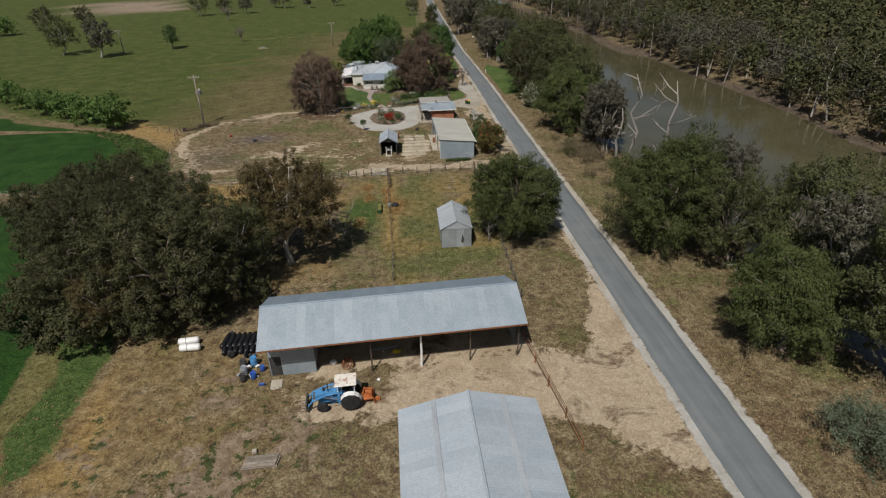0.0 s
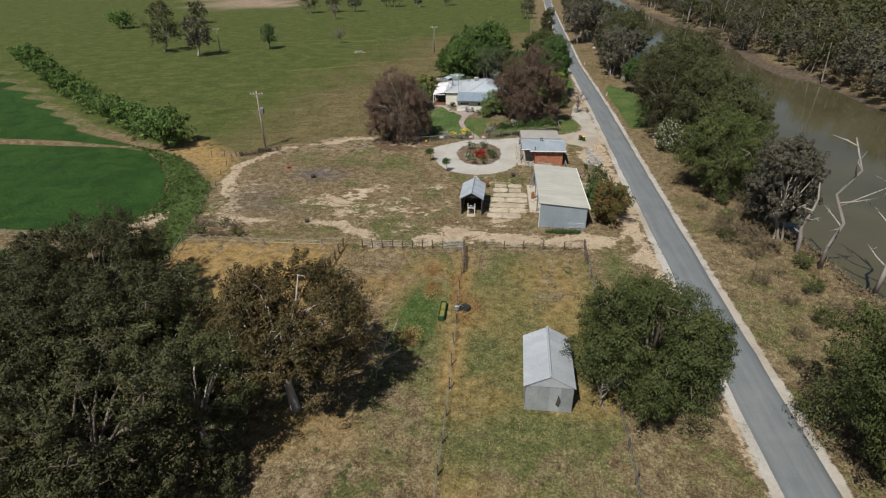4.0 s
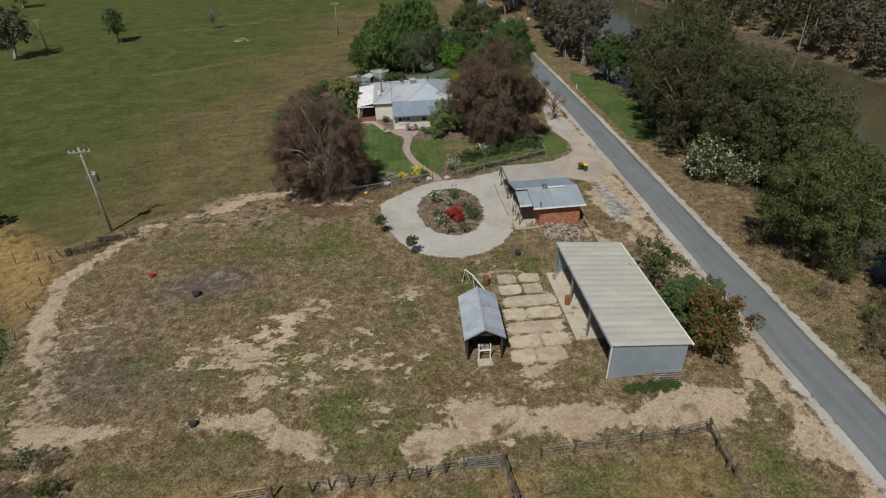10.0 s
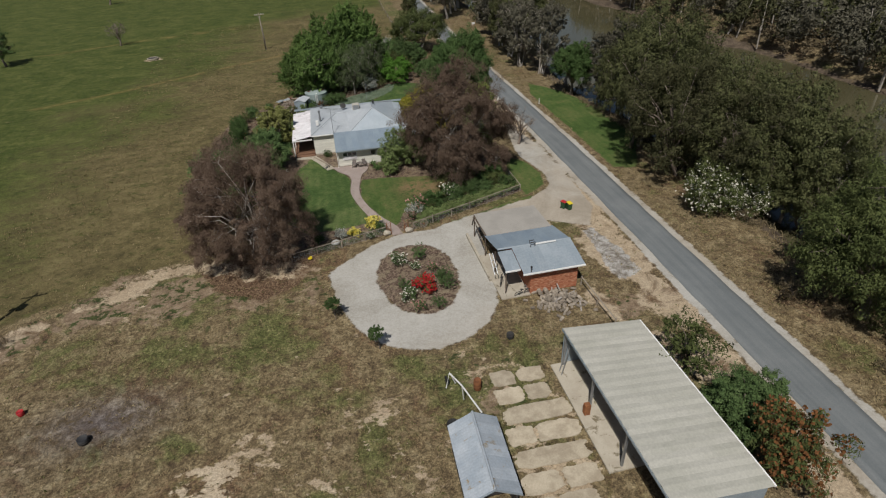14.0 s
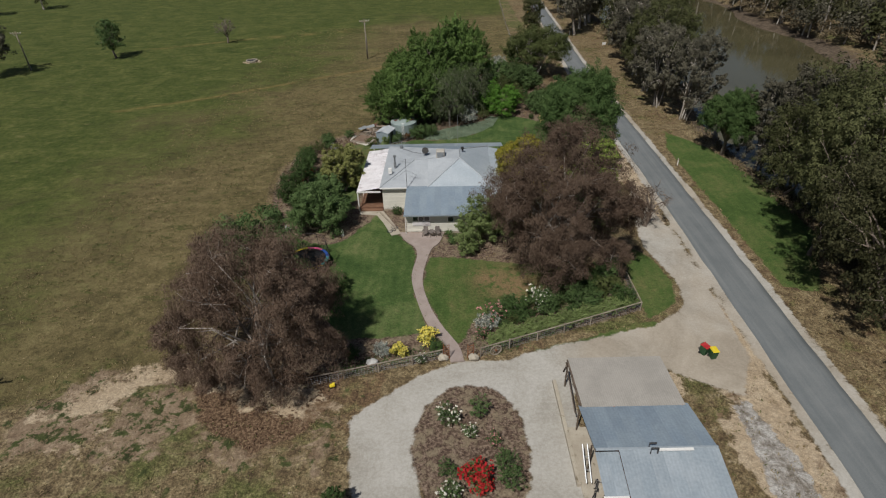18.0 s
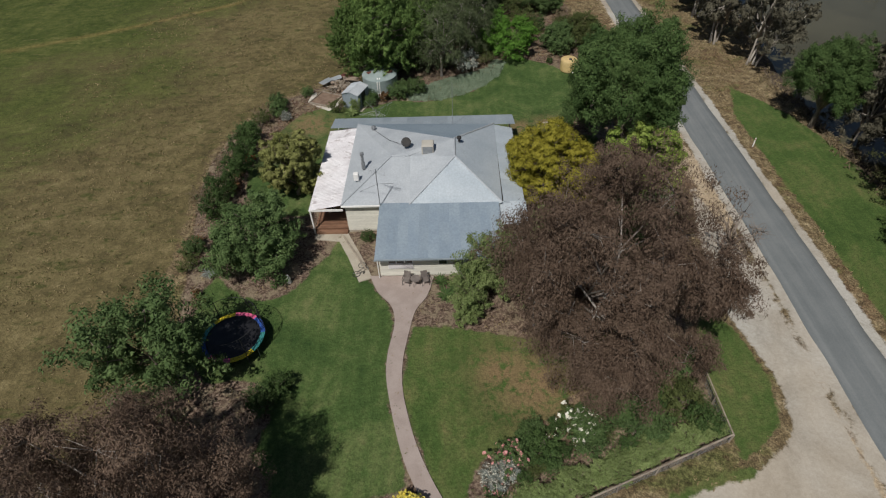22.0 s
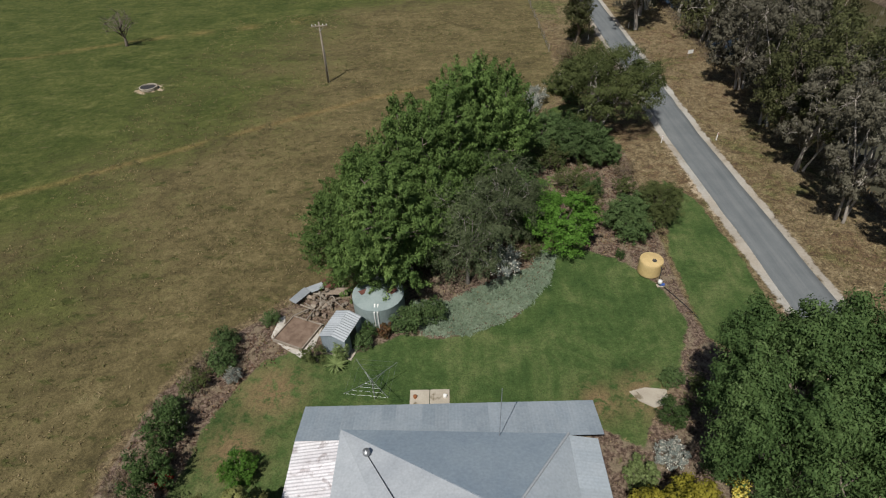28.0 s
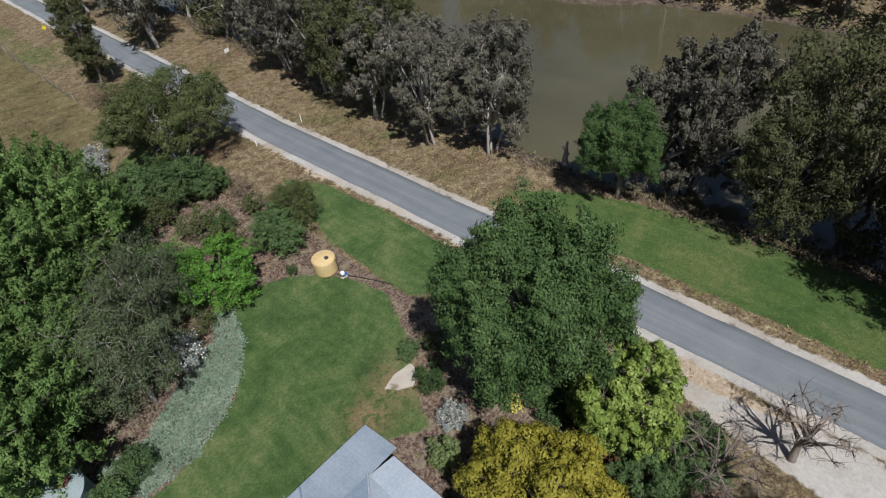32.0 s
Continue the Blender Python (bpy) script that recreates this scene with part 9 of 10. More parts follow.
def patio_chair(x, y, rz):
    c = thing("patio_chair", "taupe mesh patio chair on the concrete", "chair", x, y, 0.06, rz, "patio set")
    part("seat", Geo().cbox(0, 0, 0.42, 0.5, 0.5, 0.05, 0.02), M_TAUPE, c)
    part("backrest", Geo().slab([(-0.25, 0.24, 0.46), (0.25, 0.24, 0.46), (0.25, 0.40, 1.0), (-0.25, 0.40, 1.0)], 0.03), M_TAUPE, c)
    for s in (-1, 1):
        part("armrest", Geo().cbox(0.27 * s, 0.02, 0.64, 0.05, 0.5, 0.04, 0.01), M_TAUPE, c)
        for y_ in (-0.22, 0.24):
            part("leg", Geo().tube([(0.26 * s, y_, 0), (0.26 * s, y_, 0.62)], 0.018, 5), M_DARK_WALL, c)


patio_chair(-5.25, 146.7, -12)
patio_chair(-3.85, 146.7, 15)
tb = thing("patio_table", "small round glass patio table between chairs", "table", -4.55, 146.6, 0.06, 0, "patio set")
part("tabletop", Geo().lathe([(0.36, 0.66), (0.38, 0.67), (0.38, 0.69), (0, 0.69)], 20), M_TAUPE, tb)
for i in range(3):
    a = i * 2.1
    part("leg", Geo().tube([(0.32 * math.cos(a), 0.32 * math.sin(a), 0), (0.2 * math.cos(a), 0.2 * math.sin(a), 0.67)], 0.018, 5), M_DARK_WALL, tb)
st = tagged(Geo().lathe([(0.16, 0), (0.17, 0.1), (0.1, 0.16), (0.15, 0.35), (0.16, 0.5), (0.09, 0.62), (0.1, 0.75), (0.06, 0.86), (0, 0.88)], 14).obj("garden_statue", M_WHITE_PAINT, smooth=True), "small pale garden statue in the mulch bed", "statue")
st.matrix_basis = pose(-14.2, 147.1, 0)
M_BOULDER = surf("pale_boulder", (0.42, 0.41, 0.39), (0.58, 0.57, 0.54), 2.0, 0.85, 0, 14, 0.1, 0.5)
bo = thing("white_boulder", "large white boulder by the garden fence", "boulder", -8.7, 127.6, 0.0)
part("stone", Geo().blob(0, 0, 0.2, 0.48, 0.34, 0.28, 12, 0.14, 3), M_BOULDER, bo, "", True)
ty = thing("toy_truck", "small yellow plastic toy on the dirt", "toy", -11.4, 125.2, 0.05, 20)
part("toy_body", Geo().cbox(0, 0, 0.05, 0.4, 0.25, 0.2, 0.04).cbox(0.12, 0, 0.22, 0.16, 0.22, 0.12, 0.03), M_YELP, ty)
for sx in (-0.13, 0.13):
    for sy in (-0.12, 0.12):
        part("wheel", Geo().lathe([(0.06, -0.02), (0.06, 0.02)], 10, (sx, sy, 0.05), "y"), M_BLACK, ty)

# ---- back garden ----
gs = thing("garden_shed", "small grey steel garden shed with ribbed gable roof", "shed", -12.1, 174.35, 0, -20)
for p0, p1, p3 in (((-0.95, -1.25, 0), (0.95, -1.25, 0), (-0.95, -1.25, 1.8)), ((0.95, 1.25, 0), (-0.95, 1.25, 0), (0.95, 1.25, 1.8)), ((-0.95, 1.25, 0), (-0.95, -1.25, 0), (-0.95, 1.25, 1.8)), ((0.95, -1.25, 0), (0.95, 1.25, 0), (0.95, -1.25, 1.8))):
    sheets(gs, p0, p1, p3, M_GREY_WALL, "wall_sheet", 0.75, 0.19, 0.008)
sheets(gs, (-1.02, 1.33, 1.77), (-1.02, -1.33, 1.77), (0.0, 1.33, 2.1), M_OLD_ROOF, "roof_sheet", 0.72, 0.24, 0.03)
sheets(gs, (1.02, -1.33, 1.77), (1.02, 1.33, 1.77), (0.0, -1.33, 2.1), M_OLD_ROOF, "roof_sheet", 0.72, 0.24, 0.03)
for y in (-1.26, 1.26):
    part("gable_panel", Geo().prism([(-0.96, 1.78), (0.96, 1.78), (0, 2.08)], -0.01, 0.01), M_GREY_WALL, gs).matrix_basis = pose(0, y, 0, 90, 0, 0)
part("shed_base", Geo().box(-1.0, 1.35, -1.4, 1.35, -0.05, 0.06), M_CONCRETE, gs)
# wall stays closed; this dark plate paints the doorway's inner shade
part("door_frame", Geo().box(0.955, 0.975, -0.45, 0.45, 0.06, 1.7), M_DARK_WALL, gs, "dark plate painted as the shade of an open doorway")
M_TANK = surf("grey_green_tank", (0.27, 0.33, 0.32), (0.33, 0.39, 0.38), 1.0, 0.5, 0.1, 10, 0.05, 0.1)
M_LIDRUST = surf("old_lid_rust", (0.085, 0.032, 0.026), (0.15, 0.06, 0.045), 2, 0.9, 0.1, 20, 0.15)
wt = thing("water_tank", "large grey-green corrugated rainwater tank", "water tank", -9.6, 177.4, 0)
prof = [(1.95, 0.0)]
for i in range(24):
    prof += [(1.97, 0.04 + i * 0.083), (1.93, 0.08 + i * 0.083)]
part("tank_wall", Geo().lathe(prof + [(1.98, 2.04), (1.9, 2.06)], 32), M_TANK, wt, "", True)
part("tank_roof", Geo().lathe([(1.98, 2.05), (0.4, 2.3), (0.0, 2.32)], 32), M_TANK, wt, "low conical tank lid with leaf litter")
part("litter", Geo().prism([(0.4, 0.2), (1.3, 0.5), (1.5, 0.1), (1.1, -0.3), (0.6, -0.1)], 2.20, 2.25), M_LIDRUST, wt, "dark red-brown rusted patch")
part("litter", Geo().prism([(-1.5, 0.1), (-0.9, 0.4), (-0.8, 0.0), (-1.2, -0.3)], 2.16, 2.21), M_LIDRUST, wt, "dark red-brown rusted patch")
part("inlet", Geo().lathe([(0.28, 2.2), (0.28, 2.42), (0.2, 2.45), (0, 2.45)], 12, (-0.3, 0.8, 0)), M_DARK_WALL, wt)
for dx in (-0.12, 0.12):
    part("downpipe", Geo().tube([(dx, -1.3, 2.15), (dx, -1.98, 1.95), (dx, -2.03, 0.1)], 0.06, 7), M_WHITE_PAINT, wt, "white inlet pipe")
M_CREAMP = surf("cream_poly", (0.52, 0.38, 0.17), (0.60, 0.45, 0.22), 1.0, 0.5, 0, 12, 0.04, 0.1)
yt = thing("cream_tank", "cream-yellow plastic water tank beside the lawn", "water tank", 12.6, 181.4, 0)
yt.scale = (0.9, 0.9, 0.76)
part("tank_wall", Geo().lathe([(1.0, 0), (1.05, 0.05)] + [(1.05 + (0.02 if i % 2 else 0), 0.15 + i * 0.14) for i in range(11)] + [(1.05, 1.75), (1.0, 1.8)], 28), M_CREAMP, yt, "", True)
part("tank_roof", Geo().lathe([(1.03, 1.8), (0.3, 1.95), (0, 1.96)], 28), M_CREAMP, yt)
part("strainer", Geo().lathe([(0.2, 1.9), (0.2, 2.02), (0, 2.02)], 12, (0.1, -0.4, 0)), M_DARK_WALL, yt)
for i in range(6):
    a = i * math.pi / 3
    part("roof_rib", Geo().tube([(0.3 * math.cos(a), 0.3 * math.sin(a), 1.96), (0.98 * math.cos(a), 0.98 * math.sin(a), 1.83)], 0.025, 4), M_CREAMP, yt)
part("outlet_pipe", Geo().tube([(0.6, -0.9, 1.6), (0.62, -1.08, 1.4), (0.62, -1.1, 0.1)], 0.04, 6), M_DARK_WALL, yt)
pm = thing("water_pump", "white and blue pressure pump beside the tank", "pump", 12.9, 179.6, 0)
part("pressure_vessel", Geo().lathe([(0.05, 0.25), (0.16, 0.3), (0.18, 0.45), (0.16, 0.6), (0.05, 0.64)], 12), M_WHITE_PAINT, pm, "", True)
part("motor", Geo().lathe([(0.1, -0.2), (0.12, 0.2)], 10, (0.2, 0, 0.15), "x"), M_BLUEP, pm)
part("pump_base", Geo().cbox(0.1, 0, 0, 0.6, 0.35, 0.06, 0.02), M_CONCRETE, pm)
part("hose", Geo().tube([(0.3, -0.2, 0.1), (0.9, -1.4, 0.05), (1.4, -2.6, 0.05), (1.8, -3.8, 0.05)], 0.035, 5), M_BLACK, pm)
rb = thing("raised_bed", "timber-edged raised garden bed with bare soil", "garden bed", -15.7, 175.3, 0, -24)
part("side_board", Geo().box(-1.25, 1.25, -1.35, -1.27, -0.05, 0.28), M_WOOD, rb)
part("side_board", Geo().box(-1.25, 1.25, 1.27, 1.35, -0.05, 0.28), M_WOOD, rb)
part("end_board", Geo().box(-1.33, -1.25, -1.35, 1.35, -0.05, 0.28), M_WOOD, rb)
part("end_board", Geo().box(1.25, 1.33, -1.35, 1.35, -0.05, 0.28), M_WOOD, rb)
part("soil", Geo().box(-1.25, 1.25, -1.27, 1.27, -0.05, 0.18), surf("bed_soil", (0.15, 0.10, 0.07), (0.24, 0.17, 0.125), 2, 0.95, 0, 20, 0.05, 0.6), rb)
structure("bed_apron", Geo().prism([(-17.7, 175.0), (-16.6, 174.0), (-15.0, 172.9), (-14.2, 174.0), (-13.9, 176.2), (-14.4, 176.4), (-14.9, 174.2), (-16.6, 175.0), (-17.1, 177.2), (-17.5, 177.0)], -0.1, 0.05), M_WHITE_GRAVEL, "apron of pale crushed rock round the raised bed", "paving")
M_RUBBLE = surf("dusty_rubble", (0.20, 0.15, 0.115), (0.32, 0.26, 0.20), 2, 0.95, 0, 20, 0.2, 0.6)
ry = np.random.default_rng(77)
stn = [Geo().blob(0, 0, 0, 0.2, 0.16, 0.12, 8, 0.25, k).mesh("stone", M_WOOD if k % 2 else M_RUBBLE) for k in range(4)]
rp = thing("rubble_heap", "heap of old iron, stones and timber offcuts behind the shed", "rubble", -14.2, 178.4, 0)
for i in range(26):
    piece("stone", stn[i % 4], rp, pose(ry.normal(0, 1.0), ry.normal(0, 0.8), ry.uniform(0.05, 0.35), ry.uniform(0, 90), 0, ry.uniform(0, 360)) @ Matrix.Scale(ry.uniform(0.6, 1.5), 4))
for i, (x, y, a) in enumerate(((-1.2, 1.6, 20), (0.2, 1.9, -35), (-2.0, 0.6, 60), (0.9, 0.9, 10))):
    part("iron_sheet", Geo().slab([(-0.9, -0.35, 0), (0.9, -0.35, 0.06), (0.9, 0.35, 0.1), (-0.9, 0.35, 0.02)], 0.01), (M_TIN_WALL, M_LIDRUST, M_TIN_WALL, M_RUBBLE)[i], rp, "bent old iron sheet").matrix_basis = pose(x, y, 0.3 + 0.1 * i, 8, 6 * (i - 1), a)
for i in range(16):
    part("offcut", Geo().cbox(0, 0, 0, 1.4, 0.1, 0.07, 0.01), M_WOOD, rp).matrix_basis = pose(ry.normal(0, 0.8), ry.normal(0, 0.7), 0.3, 8, 8, ry.uniform(0, 180))
cl = thing("clothes_line", "galvanised rotary clothes line on the lawn", "clothes line", -9.3, 169.2, 0, -8)
part("post", Geo().tube([(0, 0, 0), (0, 0, 2.1)], 0.04, 7), M_STEEL, cl)
for i in range(4):
    a = math.pi / 4 + i * math.pi / 2
    part("arm", Geo().tube([(0, 0, 2.0), (2.0 * math.cos(a), 2.0 * math.sin(a), 2.25)], 0.016, 5).tube([(0, 0, 1.5), (0.9 * math.cos(a), 0.9 * math.sin(a), 2.1)], 0.012, 5), M_STEEL, cl)
for k in range(1, 5):
    d = 0.5 * k
    part("line", Geo().tube([(d * math.cos(math.pi / 4 + i * math.pi / 2), d * math.sin(math.pi / 4 + i * math.pi / 2), 2.0 + 0.0625 * d * 2) for i in range(5)], 0.006, 3), M_STEEL, cl)

# ---- roadside posts and signs ----
def guide_post(x, y):
    g = thing("guide_post", "white roadside guide post with reflector", "guide post", x, y, height(x, y), 0, "guide posts")
    part("post", Geo().cbox(0, 0, 0, 0.11, 0.05, 1.0, 0.015), M_WHITE_PAINT, g)
    part("reflector", Geo().box(-0.035, 0.035, -0.03, -0.026, 0.78, 0.9), M_REDP, g)


for x, y in ((20.8, 204.0), (27.2, 204.2), (27.6, 164.0), (20.2, 241.0), (28.6, 247.0)):
    guide_post(x, y)
sg = thing("river_sign", "small white sign board on posts near the river", "sign", 33.6, 231.0, 0, 20)
for dx in (-0.35, 0.35):
    part("sign_post", Geo().tube([(dx, 0, 0), (dx, 0, 1.2)], 0.03, 6), M_WOOD, sg)
part("board", Geo().box(-0.5, 0.5, -0.04, -0.02, 0.75, 1.3), M_WHITE_PAINT, sg)
ys_ = thing("warning_sign", "yellow diamond warning sign beside the road", "sign", 20.4, 268.0, 0, 0)
part("sign_post", Geo().tube([(0, 0, 0), (0, 0, 2.4)], 0.035, 6), M_STEEL, ys_)
part("plate", Geo().box(-0.3, 0.3, -0.3, 0.3, 0, 0.01), M_YELP, ys_).matrix_basis = pose(0, -0.05, 2.2, 90, 45, 0)

# ---- ground plants as stuff ----
def scatter(name, label, n, leaf, per, size, keep, seed, spread_=0.12, droop=-0.9, wide=0.28, region=(-46, 46, 14, 262)):
    """Small upright tufts over the land wherever keep() says."""
    r = np.random.default_rng(seed)
    x, y = r.uniform(region[0], region[1], n), r.uniform(region[2], region[3], n)
    ok = keep(x, y, r.random(n))
    x, y = x[ok], y[ok]
    z = bank(x, y)
    c = np.stack([x, y, z + size * 0.35], axis=1)
    c = np.repeat(c, per, axis=0) + r.normal(size=(len(x) * per, 3)) * np.array([spread_, spread_, size * 0.12])
    return tagged(quads(name, leaf_cards(c, size, r, droop, wide), leaf), label, "grass", kind="stuff")


def clear(x, y):
    """Away from hard surfaces, lawns, buildings and water."""
    d = np.abs(x - road_x(y)) > 3.2
    for p in (LOOP_OUT, LAWN_W, LAWN_E, LAWN_BACK, SIDE_LAWN, NORTH_LAWN, EAST_LAWN, [(-12.5, 36), (11.5, 37.5), (11, 46), (-12.5, 45)], [(-1.2, 7), (9, 7), (9, 28.5), (-1.2, 28.5)], [(4.8, 58.5), (8.7, 58.5), (8.7, 65), (4.8, 65)],
              [(1.4, 92.8), (14, 90.5), (14, 106), (1.8, 106.4)], [(-2.8, 94), (0.4, 94), (0.4, 99.6), (-2.8, 99.6)], [(5, 113), (13.2, 113), (13.2, 126), (5, 126)], [(-14, 146), (5, 146), (5, 168), (-14, 168)]):
        d &= sd_poly(x, y, p) > 0.1
    d &= sd_poly(x, y, CROP_N) > 0
    d &= sd_poly(x, y, CROP_S) > 0
    d &= sd_line(x, y, SAND, 2.0) > 0
    d &= sd_line(x, y, TRACK, 2.2) > 0
    d &= sd_line(x, y, DRIVE_S, 4.5) > 0
    d &= sd_poly(x, y, MOUTH_S) > 0
    return d & (x < river_near(y) - 1.5)


L_STRAW = leaf_mat("straw_blades", [(0.17, 0.125, 0.065), (0.25, 0.19, 0.10), (0.33, 0.26, 0.145), (0.42, 0.34, 0.20)], 0.8, 0.2)
L_WEED_LUSH = leaf_mat("lush_weed_blades", [(0.040, 0.070, 0.018), (0.065, 0.105, 0.028), (0.10, 0.14, 0.04), (0.17, 0.18, 0.07)], 0.8, 0.2)
L_HAY = leaf_mat("golden_straw", [(0.26, 0.15, 0.06), (0.36, 0.22, 0.09), (0.46, 0.30, 0.13), (0.55, 0.39, 0.19)], 0.8, 0.2)
L_WEED = leaf_mat("weed_blades", [(0.060, 0.070, 0.022), (0.090, 0.098, 0.034), (0.13, 0.13, 0.05), (0.18, 0.165, 0.07)], 0.8, 0.2)
scatter("dry_grass_tufts", "tufts of dry straw-coloured grass", 60000, L_STRAW, 4, 0.20, lambda x, y, u: clear(x, y) & (u < 0.25 + 0.8 * vnoise(x, y, 5, 71) ** 2), 71)
scatter("green_weed_tufts", "tufts of olive-green weeds and grass", 52000, L_WEED, 4, 0.19, lambda x, y, u: clear(x, y) & (u < 1.1 * vnoise(x, y, 6, 72) ** 2), 72)
scatter("verge_grass", "long dry grass on the river side verge", 16000, L_STRAW, 5, 0.26, lambda x, y, u: (x > road_x(y) + 3.4) & clear(x, y) & (u < np.where(y < 110, 0.7, 0.28)), 73, 0.2, region=(26, 42, 14, 262))
scatter("river_scrub", "brown reeds and scrub along the near bank", 9000, L_SCRUB, 8, 0.5, lambda x, y, u: (x > river_near(y) - 4.5) & (x < river_near(y) + 0.6) & (u < vnoise(x, y, 4, 74)), 74, 0.3, region=(28, 46, 14, 300))
STATICE = [(-7.4, 178.6), (-4.3, 178.4), (-0.3, 180.8), (2.8, 182.2), (4.1, 184.8), (5.2, 183.7), (4.2, 180.6), (2.2, 177.8), (-0.3, 175.9), (-3.0, 174.7), (-6.1, 174.8)]
tagged(scatter("silver_groundcover", "mat of silver-grey groundcover edging the lawn", 14000, L_SILVER, 7, 0.18, lambda x, y, u: sd_poly(x, y, STATICE) < 0, 75, 0.12, 0.0, 0.45, (-8, 6, 174, 186)), category="groundcover")
LEFT_BED = [(-22.4, 149.0), (-21.0, 156.0), (-21.1, 162.0), (-20.3, 166.8), (-18.7, 170.7), (-16.0, 173.6), (-15.0, 177.0), (-20.5, 175.6), (-23.8, 170.5), (-25.0, 165.0), (-24.6, 157.0), (-23.6, 149.0)]
L_LITTER = leaf_mat("fallen_leaves", [(0.075, 0.042, 0.028), (0.14, 0.082, 0.052), (0.21, 0.135, 0.088), (0.30, 0.21, 0.145)], 0.85, 0.1)
tagged(scatter("leaf_litter", "curled brown leaf and bark litter in the garden beds", 26000, L_LITTER, 2, 0.22, lambda x, y, u: ((sd_poly(x, y, LEFT_BED) < 0) | (sd_poly(x, y, LITTER) < 0) | ((sd_poly(x, y, GARDEN) < 0) & (y > 182) & clear(x, y))) & (u < 0.9), 78, 0.16, 0.0, 0.5, (-26, 17, 118, 214)), category="leaf litter")
tagged(scatter("straw_tufts", "spilt golden straw along the paddock fence", 5200, L_HAY, 5, 0.42, lambda x, y, u: np.minimum.reduce([np.hypot((x - a) / 0.9, (y - b) / 1.5) for a, b in ((-4.7, 79.1), (-4.4, 75.0), (-1.7, 77.4), (-1.2, 74.1), (-0.6, 70.3), (-5.4, 67.0), (0.2, 72.4))]) < 0.4 + 0.9 * u, 81, 0.2, -0.1, 0.10, (-7, 2, 64, 82)), category="straw")
tagged(scatter("weed_strip", "rank green weeds between the crop and the yard", 12000, L_WEED_LUSH, 5, 0.34, lambda x, y, u: (sd_poly(x, y, WEEDS) < 0.3) & (u < 0.25 + 0.9 * vnoise(x, y, 3, 79)), 79, 0.16, -0.6, 0.35, (-68, -34, 74, 121)), category="weeds")
tagged(scatter("bed_plants", "low leafy plants filling the front garden beds", 3600, L_GREEN, 16, 0.14, lambda x, y, u: ((sd_line(x, y, [(1.0, 130.2), (6.5, 133.2), (12.6, 136.6)], 3.2) < 0) | (sd_line(x, y, [(-4.0, 129.2), (-8.0, 127.8), (-11.0, 127.0)], 1.5) < 0)) & (u < 0.40 + 0.6 * vnoise(x, y, 2, 76)), 76, 0.22, 0.0, 0.5, (-12, 14, 126, 140)), category="garden plants")
for key, x, y, s in [("bush_dark", 2.6, 134.2, 0.8), ("rose_pink", 0.0, 130.6, 0.9), ("bush_olive", 5.0, 134.8, 0.7), ("bush_green", 6.8, 135.6, 0.75), ("rose_white", 6.0, 135.0, 1.1), ("bush_dark", 8.6, 135.4, 0.9), ("bush_green", 10.0, 136.8, 0.8), ("bush_olive", 12.4, 137.0, 0.7), ("bush_dark", 12.2, 138.8, 1.1), ("bush_dark", 1.6, 133.0, 0.7),
                     ("white_low", 0.9, 132.0, 0.45), ("yellow_low", -4.5, 130.2, 1.15), ("yellow_low", -6.6, 128.6, 1.0), ("white_low", -8.0, 128.6, 0.45), ("bush_green", -3.8, 129.0, 0.55), ("rose_white", -5.0, 127.6, 0.7), ("bush_green", 8.0, 133.4, 0.5), ("bush_olive", 10.6, 134.8, 0.6), ("bush_green", -10.4, 128.4, 0.5)]:
    plant(key, x, y, s, group="front garden bed plants")
for i in range(17):
    t = i / 16
    plant("bush_lightgreen", 1.0 + 12.0 * t, 129.9 + 4.5 * t + 0.15 * (i % 2), 0.42 + 0.08 * (i % 3), tall=0.62, label="low strappy light-green plant along the garden fence", group="hedge inside the garden fence")
for key, x, y, s in (("rose_pink", 1.2, 132.6, 1.5), ("bush_green", 3.2, 133.0, 0.95), ("rose_white", 5.2, 134.2, 1.7), ("bush_dark", 5.8, 134.0, 1.05), ("rose", 8.6, 134.4, 1.4), ("bush_dark", 9.6, 134.6, 1.0), ("bush_olive", 11.8, 136.0, 1.0), ("bush_green", 12.4, 134.8, 0.9), ("white_low", 0.2, 131.6, 0.5)):
    plant(key, x, y, s, group="front garden bed plants")
for i in range(13):
    for j in range(2):
        plant(("bush_green", "bush_olive", "bush_dark", "bush_green", "rose_white")[(i + 2 * j) % 5], 1.8 + i * 0.86 - j * 0.3, 131.7 + i * 0.45 + j * 1.5 + 0.3 * (i % 2), 0.42 + 0.1 * ((i + j) % 3), group="front garden bed plants")
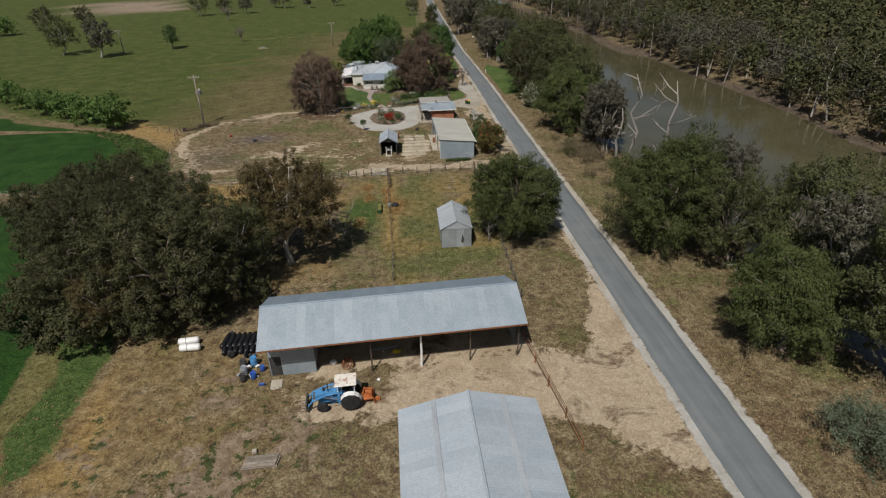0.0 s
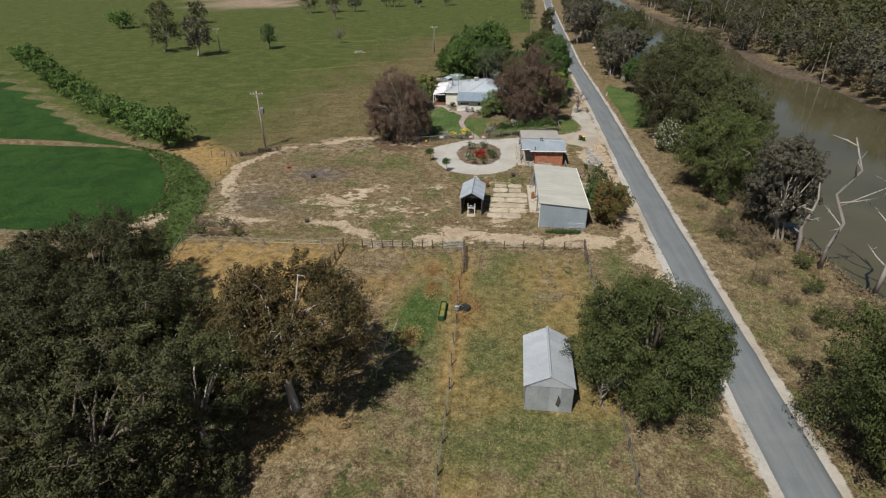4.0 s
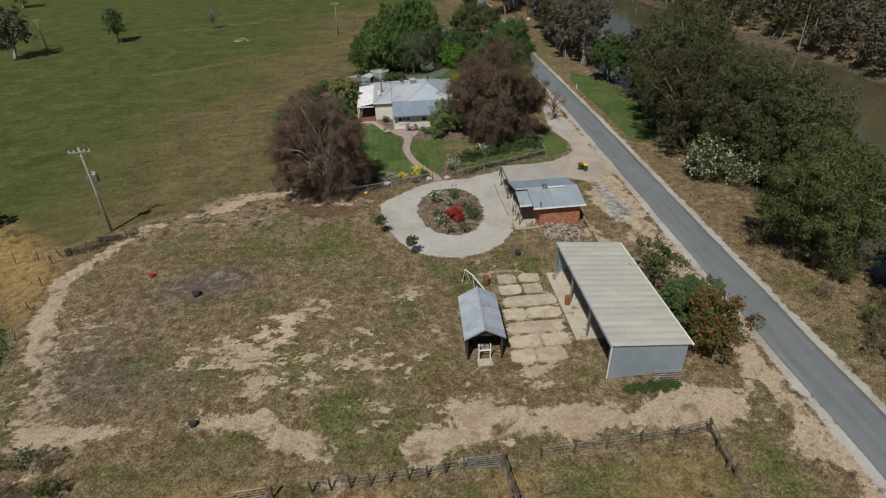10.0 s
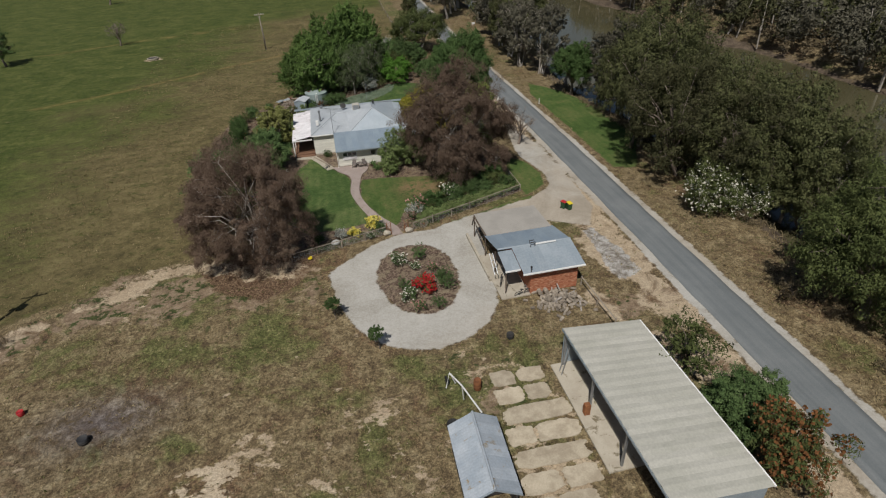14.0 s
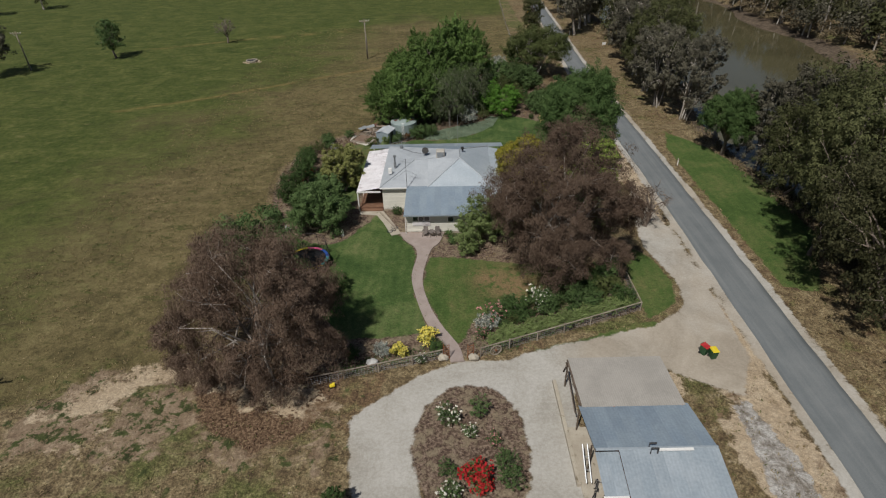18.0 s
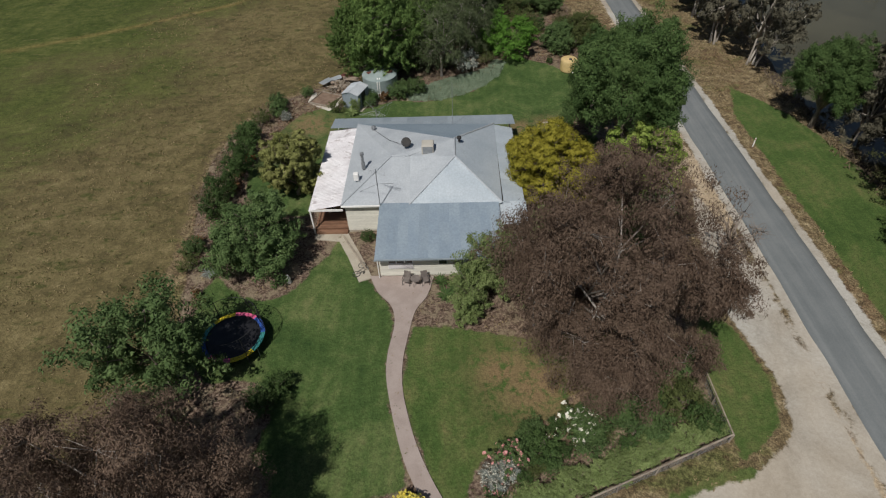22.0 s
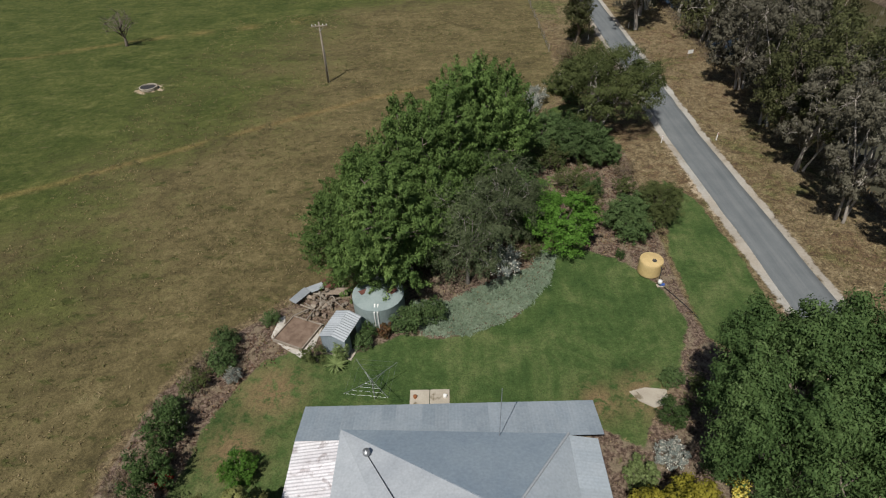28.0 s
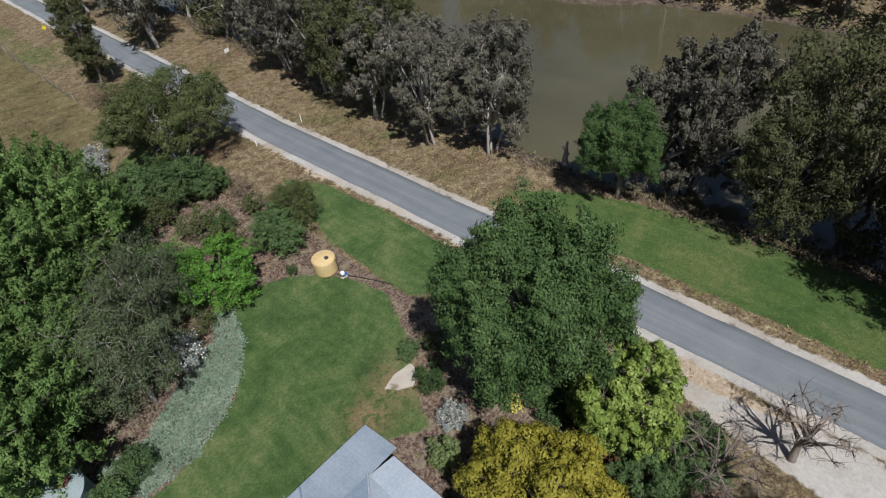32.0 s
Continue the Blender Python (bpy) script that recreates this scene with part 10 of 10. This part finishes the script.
for i in range(9):
    plant(("scrub", "bush_olive", "scrub")[i % 3], -36.5 + (i % 5) * 1.6, 85.5 + (i // 5) * 2.5, 0.55 + 0.1 * (i % 3), label="dry scrub beside the old cattle yard")
for i in range(8):
    plant("scrub", -42.5 + i * 0.75, 115.6 + i * 0.45, 0.55, label="dead brown bush around the power pole")
for i in range(22):
    t = i / 21
    plant(("scrub", "bush_olive", "scrub")[i % 3], 30.2 + (i * 7 % 5) * 1.5, 70 + i * 1.9, 0.7 + 0.15 * (i % 3), label="dry brown scrub on the river verge")
for i in range(7):
    plant("bush_green", 9.0 + i * 0.55, 89.6 + 0.2 * (i % 2), 0.42, tall=0.5, label="low green weeds against the shed wall")


def rosette(name, label, x, y, R, n, leaf, seed, up=0.5, stem=0.3):
    """A spiky plant: long pointed blades round a short stem."""
    r = np.random.default_rng(seed)
    root = thing(name, label, "plant", x, y)
    part("stem", Geo().tube([(0, 0, -0.05), (0, 0, stem)], [0.07, 0.05], 6), M_BARK, root)
    v = np.empty((n, 4, 3))
    for i in range(n):
        az, el = i * 2.39996, up * r.uniform(0.1, 1.4)
        d = np.array([math.cos(az) * math.cos(el), math.sin(az) * math.cos(el), math.sin(el)])
        s = np.array([-math.sin(az), math.cos(az), 0]) * R * 0.055
        ln = R * r.uniform(0.7, 1.1)
        o = np.array([0, 0, stem])
        v[i] = o, o + d * ln * 0.5 + s, o + d * ln - np.array([0, 0, 0.15 * R]), o + d * ln * 0.5 - s
    quads("leaf_crown", v.reshape(-1, 3), leaf, root)
    return root


for i, (x, y, R, l) in enumerate([(-2.3, 145.3, 0.95, L_GREEN), (-2.7, 146.6, 0.85, L_GREEN), (-1.6, 146.0, 0.8, L_DARK), (-20.6, 148.0, 0.8, L_GREY), (-12.3, 172.0, 1.0, L_SOFT), (-21.6, 156.2, 0.8, L_REDDISH), (-21.8, 161.0, 0.8, L_REDDISH), (-19.9, 171.6, 0.7, L_REDDISH), (-22.6, 151.8, 0.7, L_REDDISH)]):
    rosette("yucca", "spiky strap-leaved plant in the garden bed", x, y, R, 46, l, 300 + i)
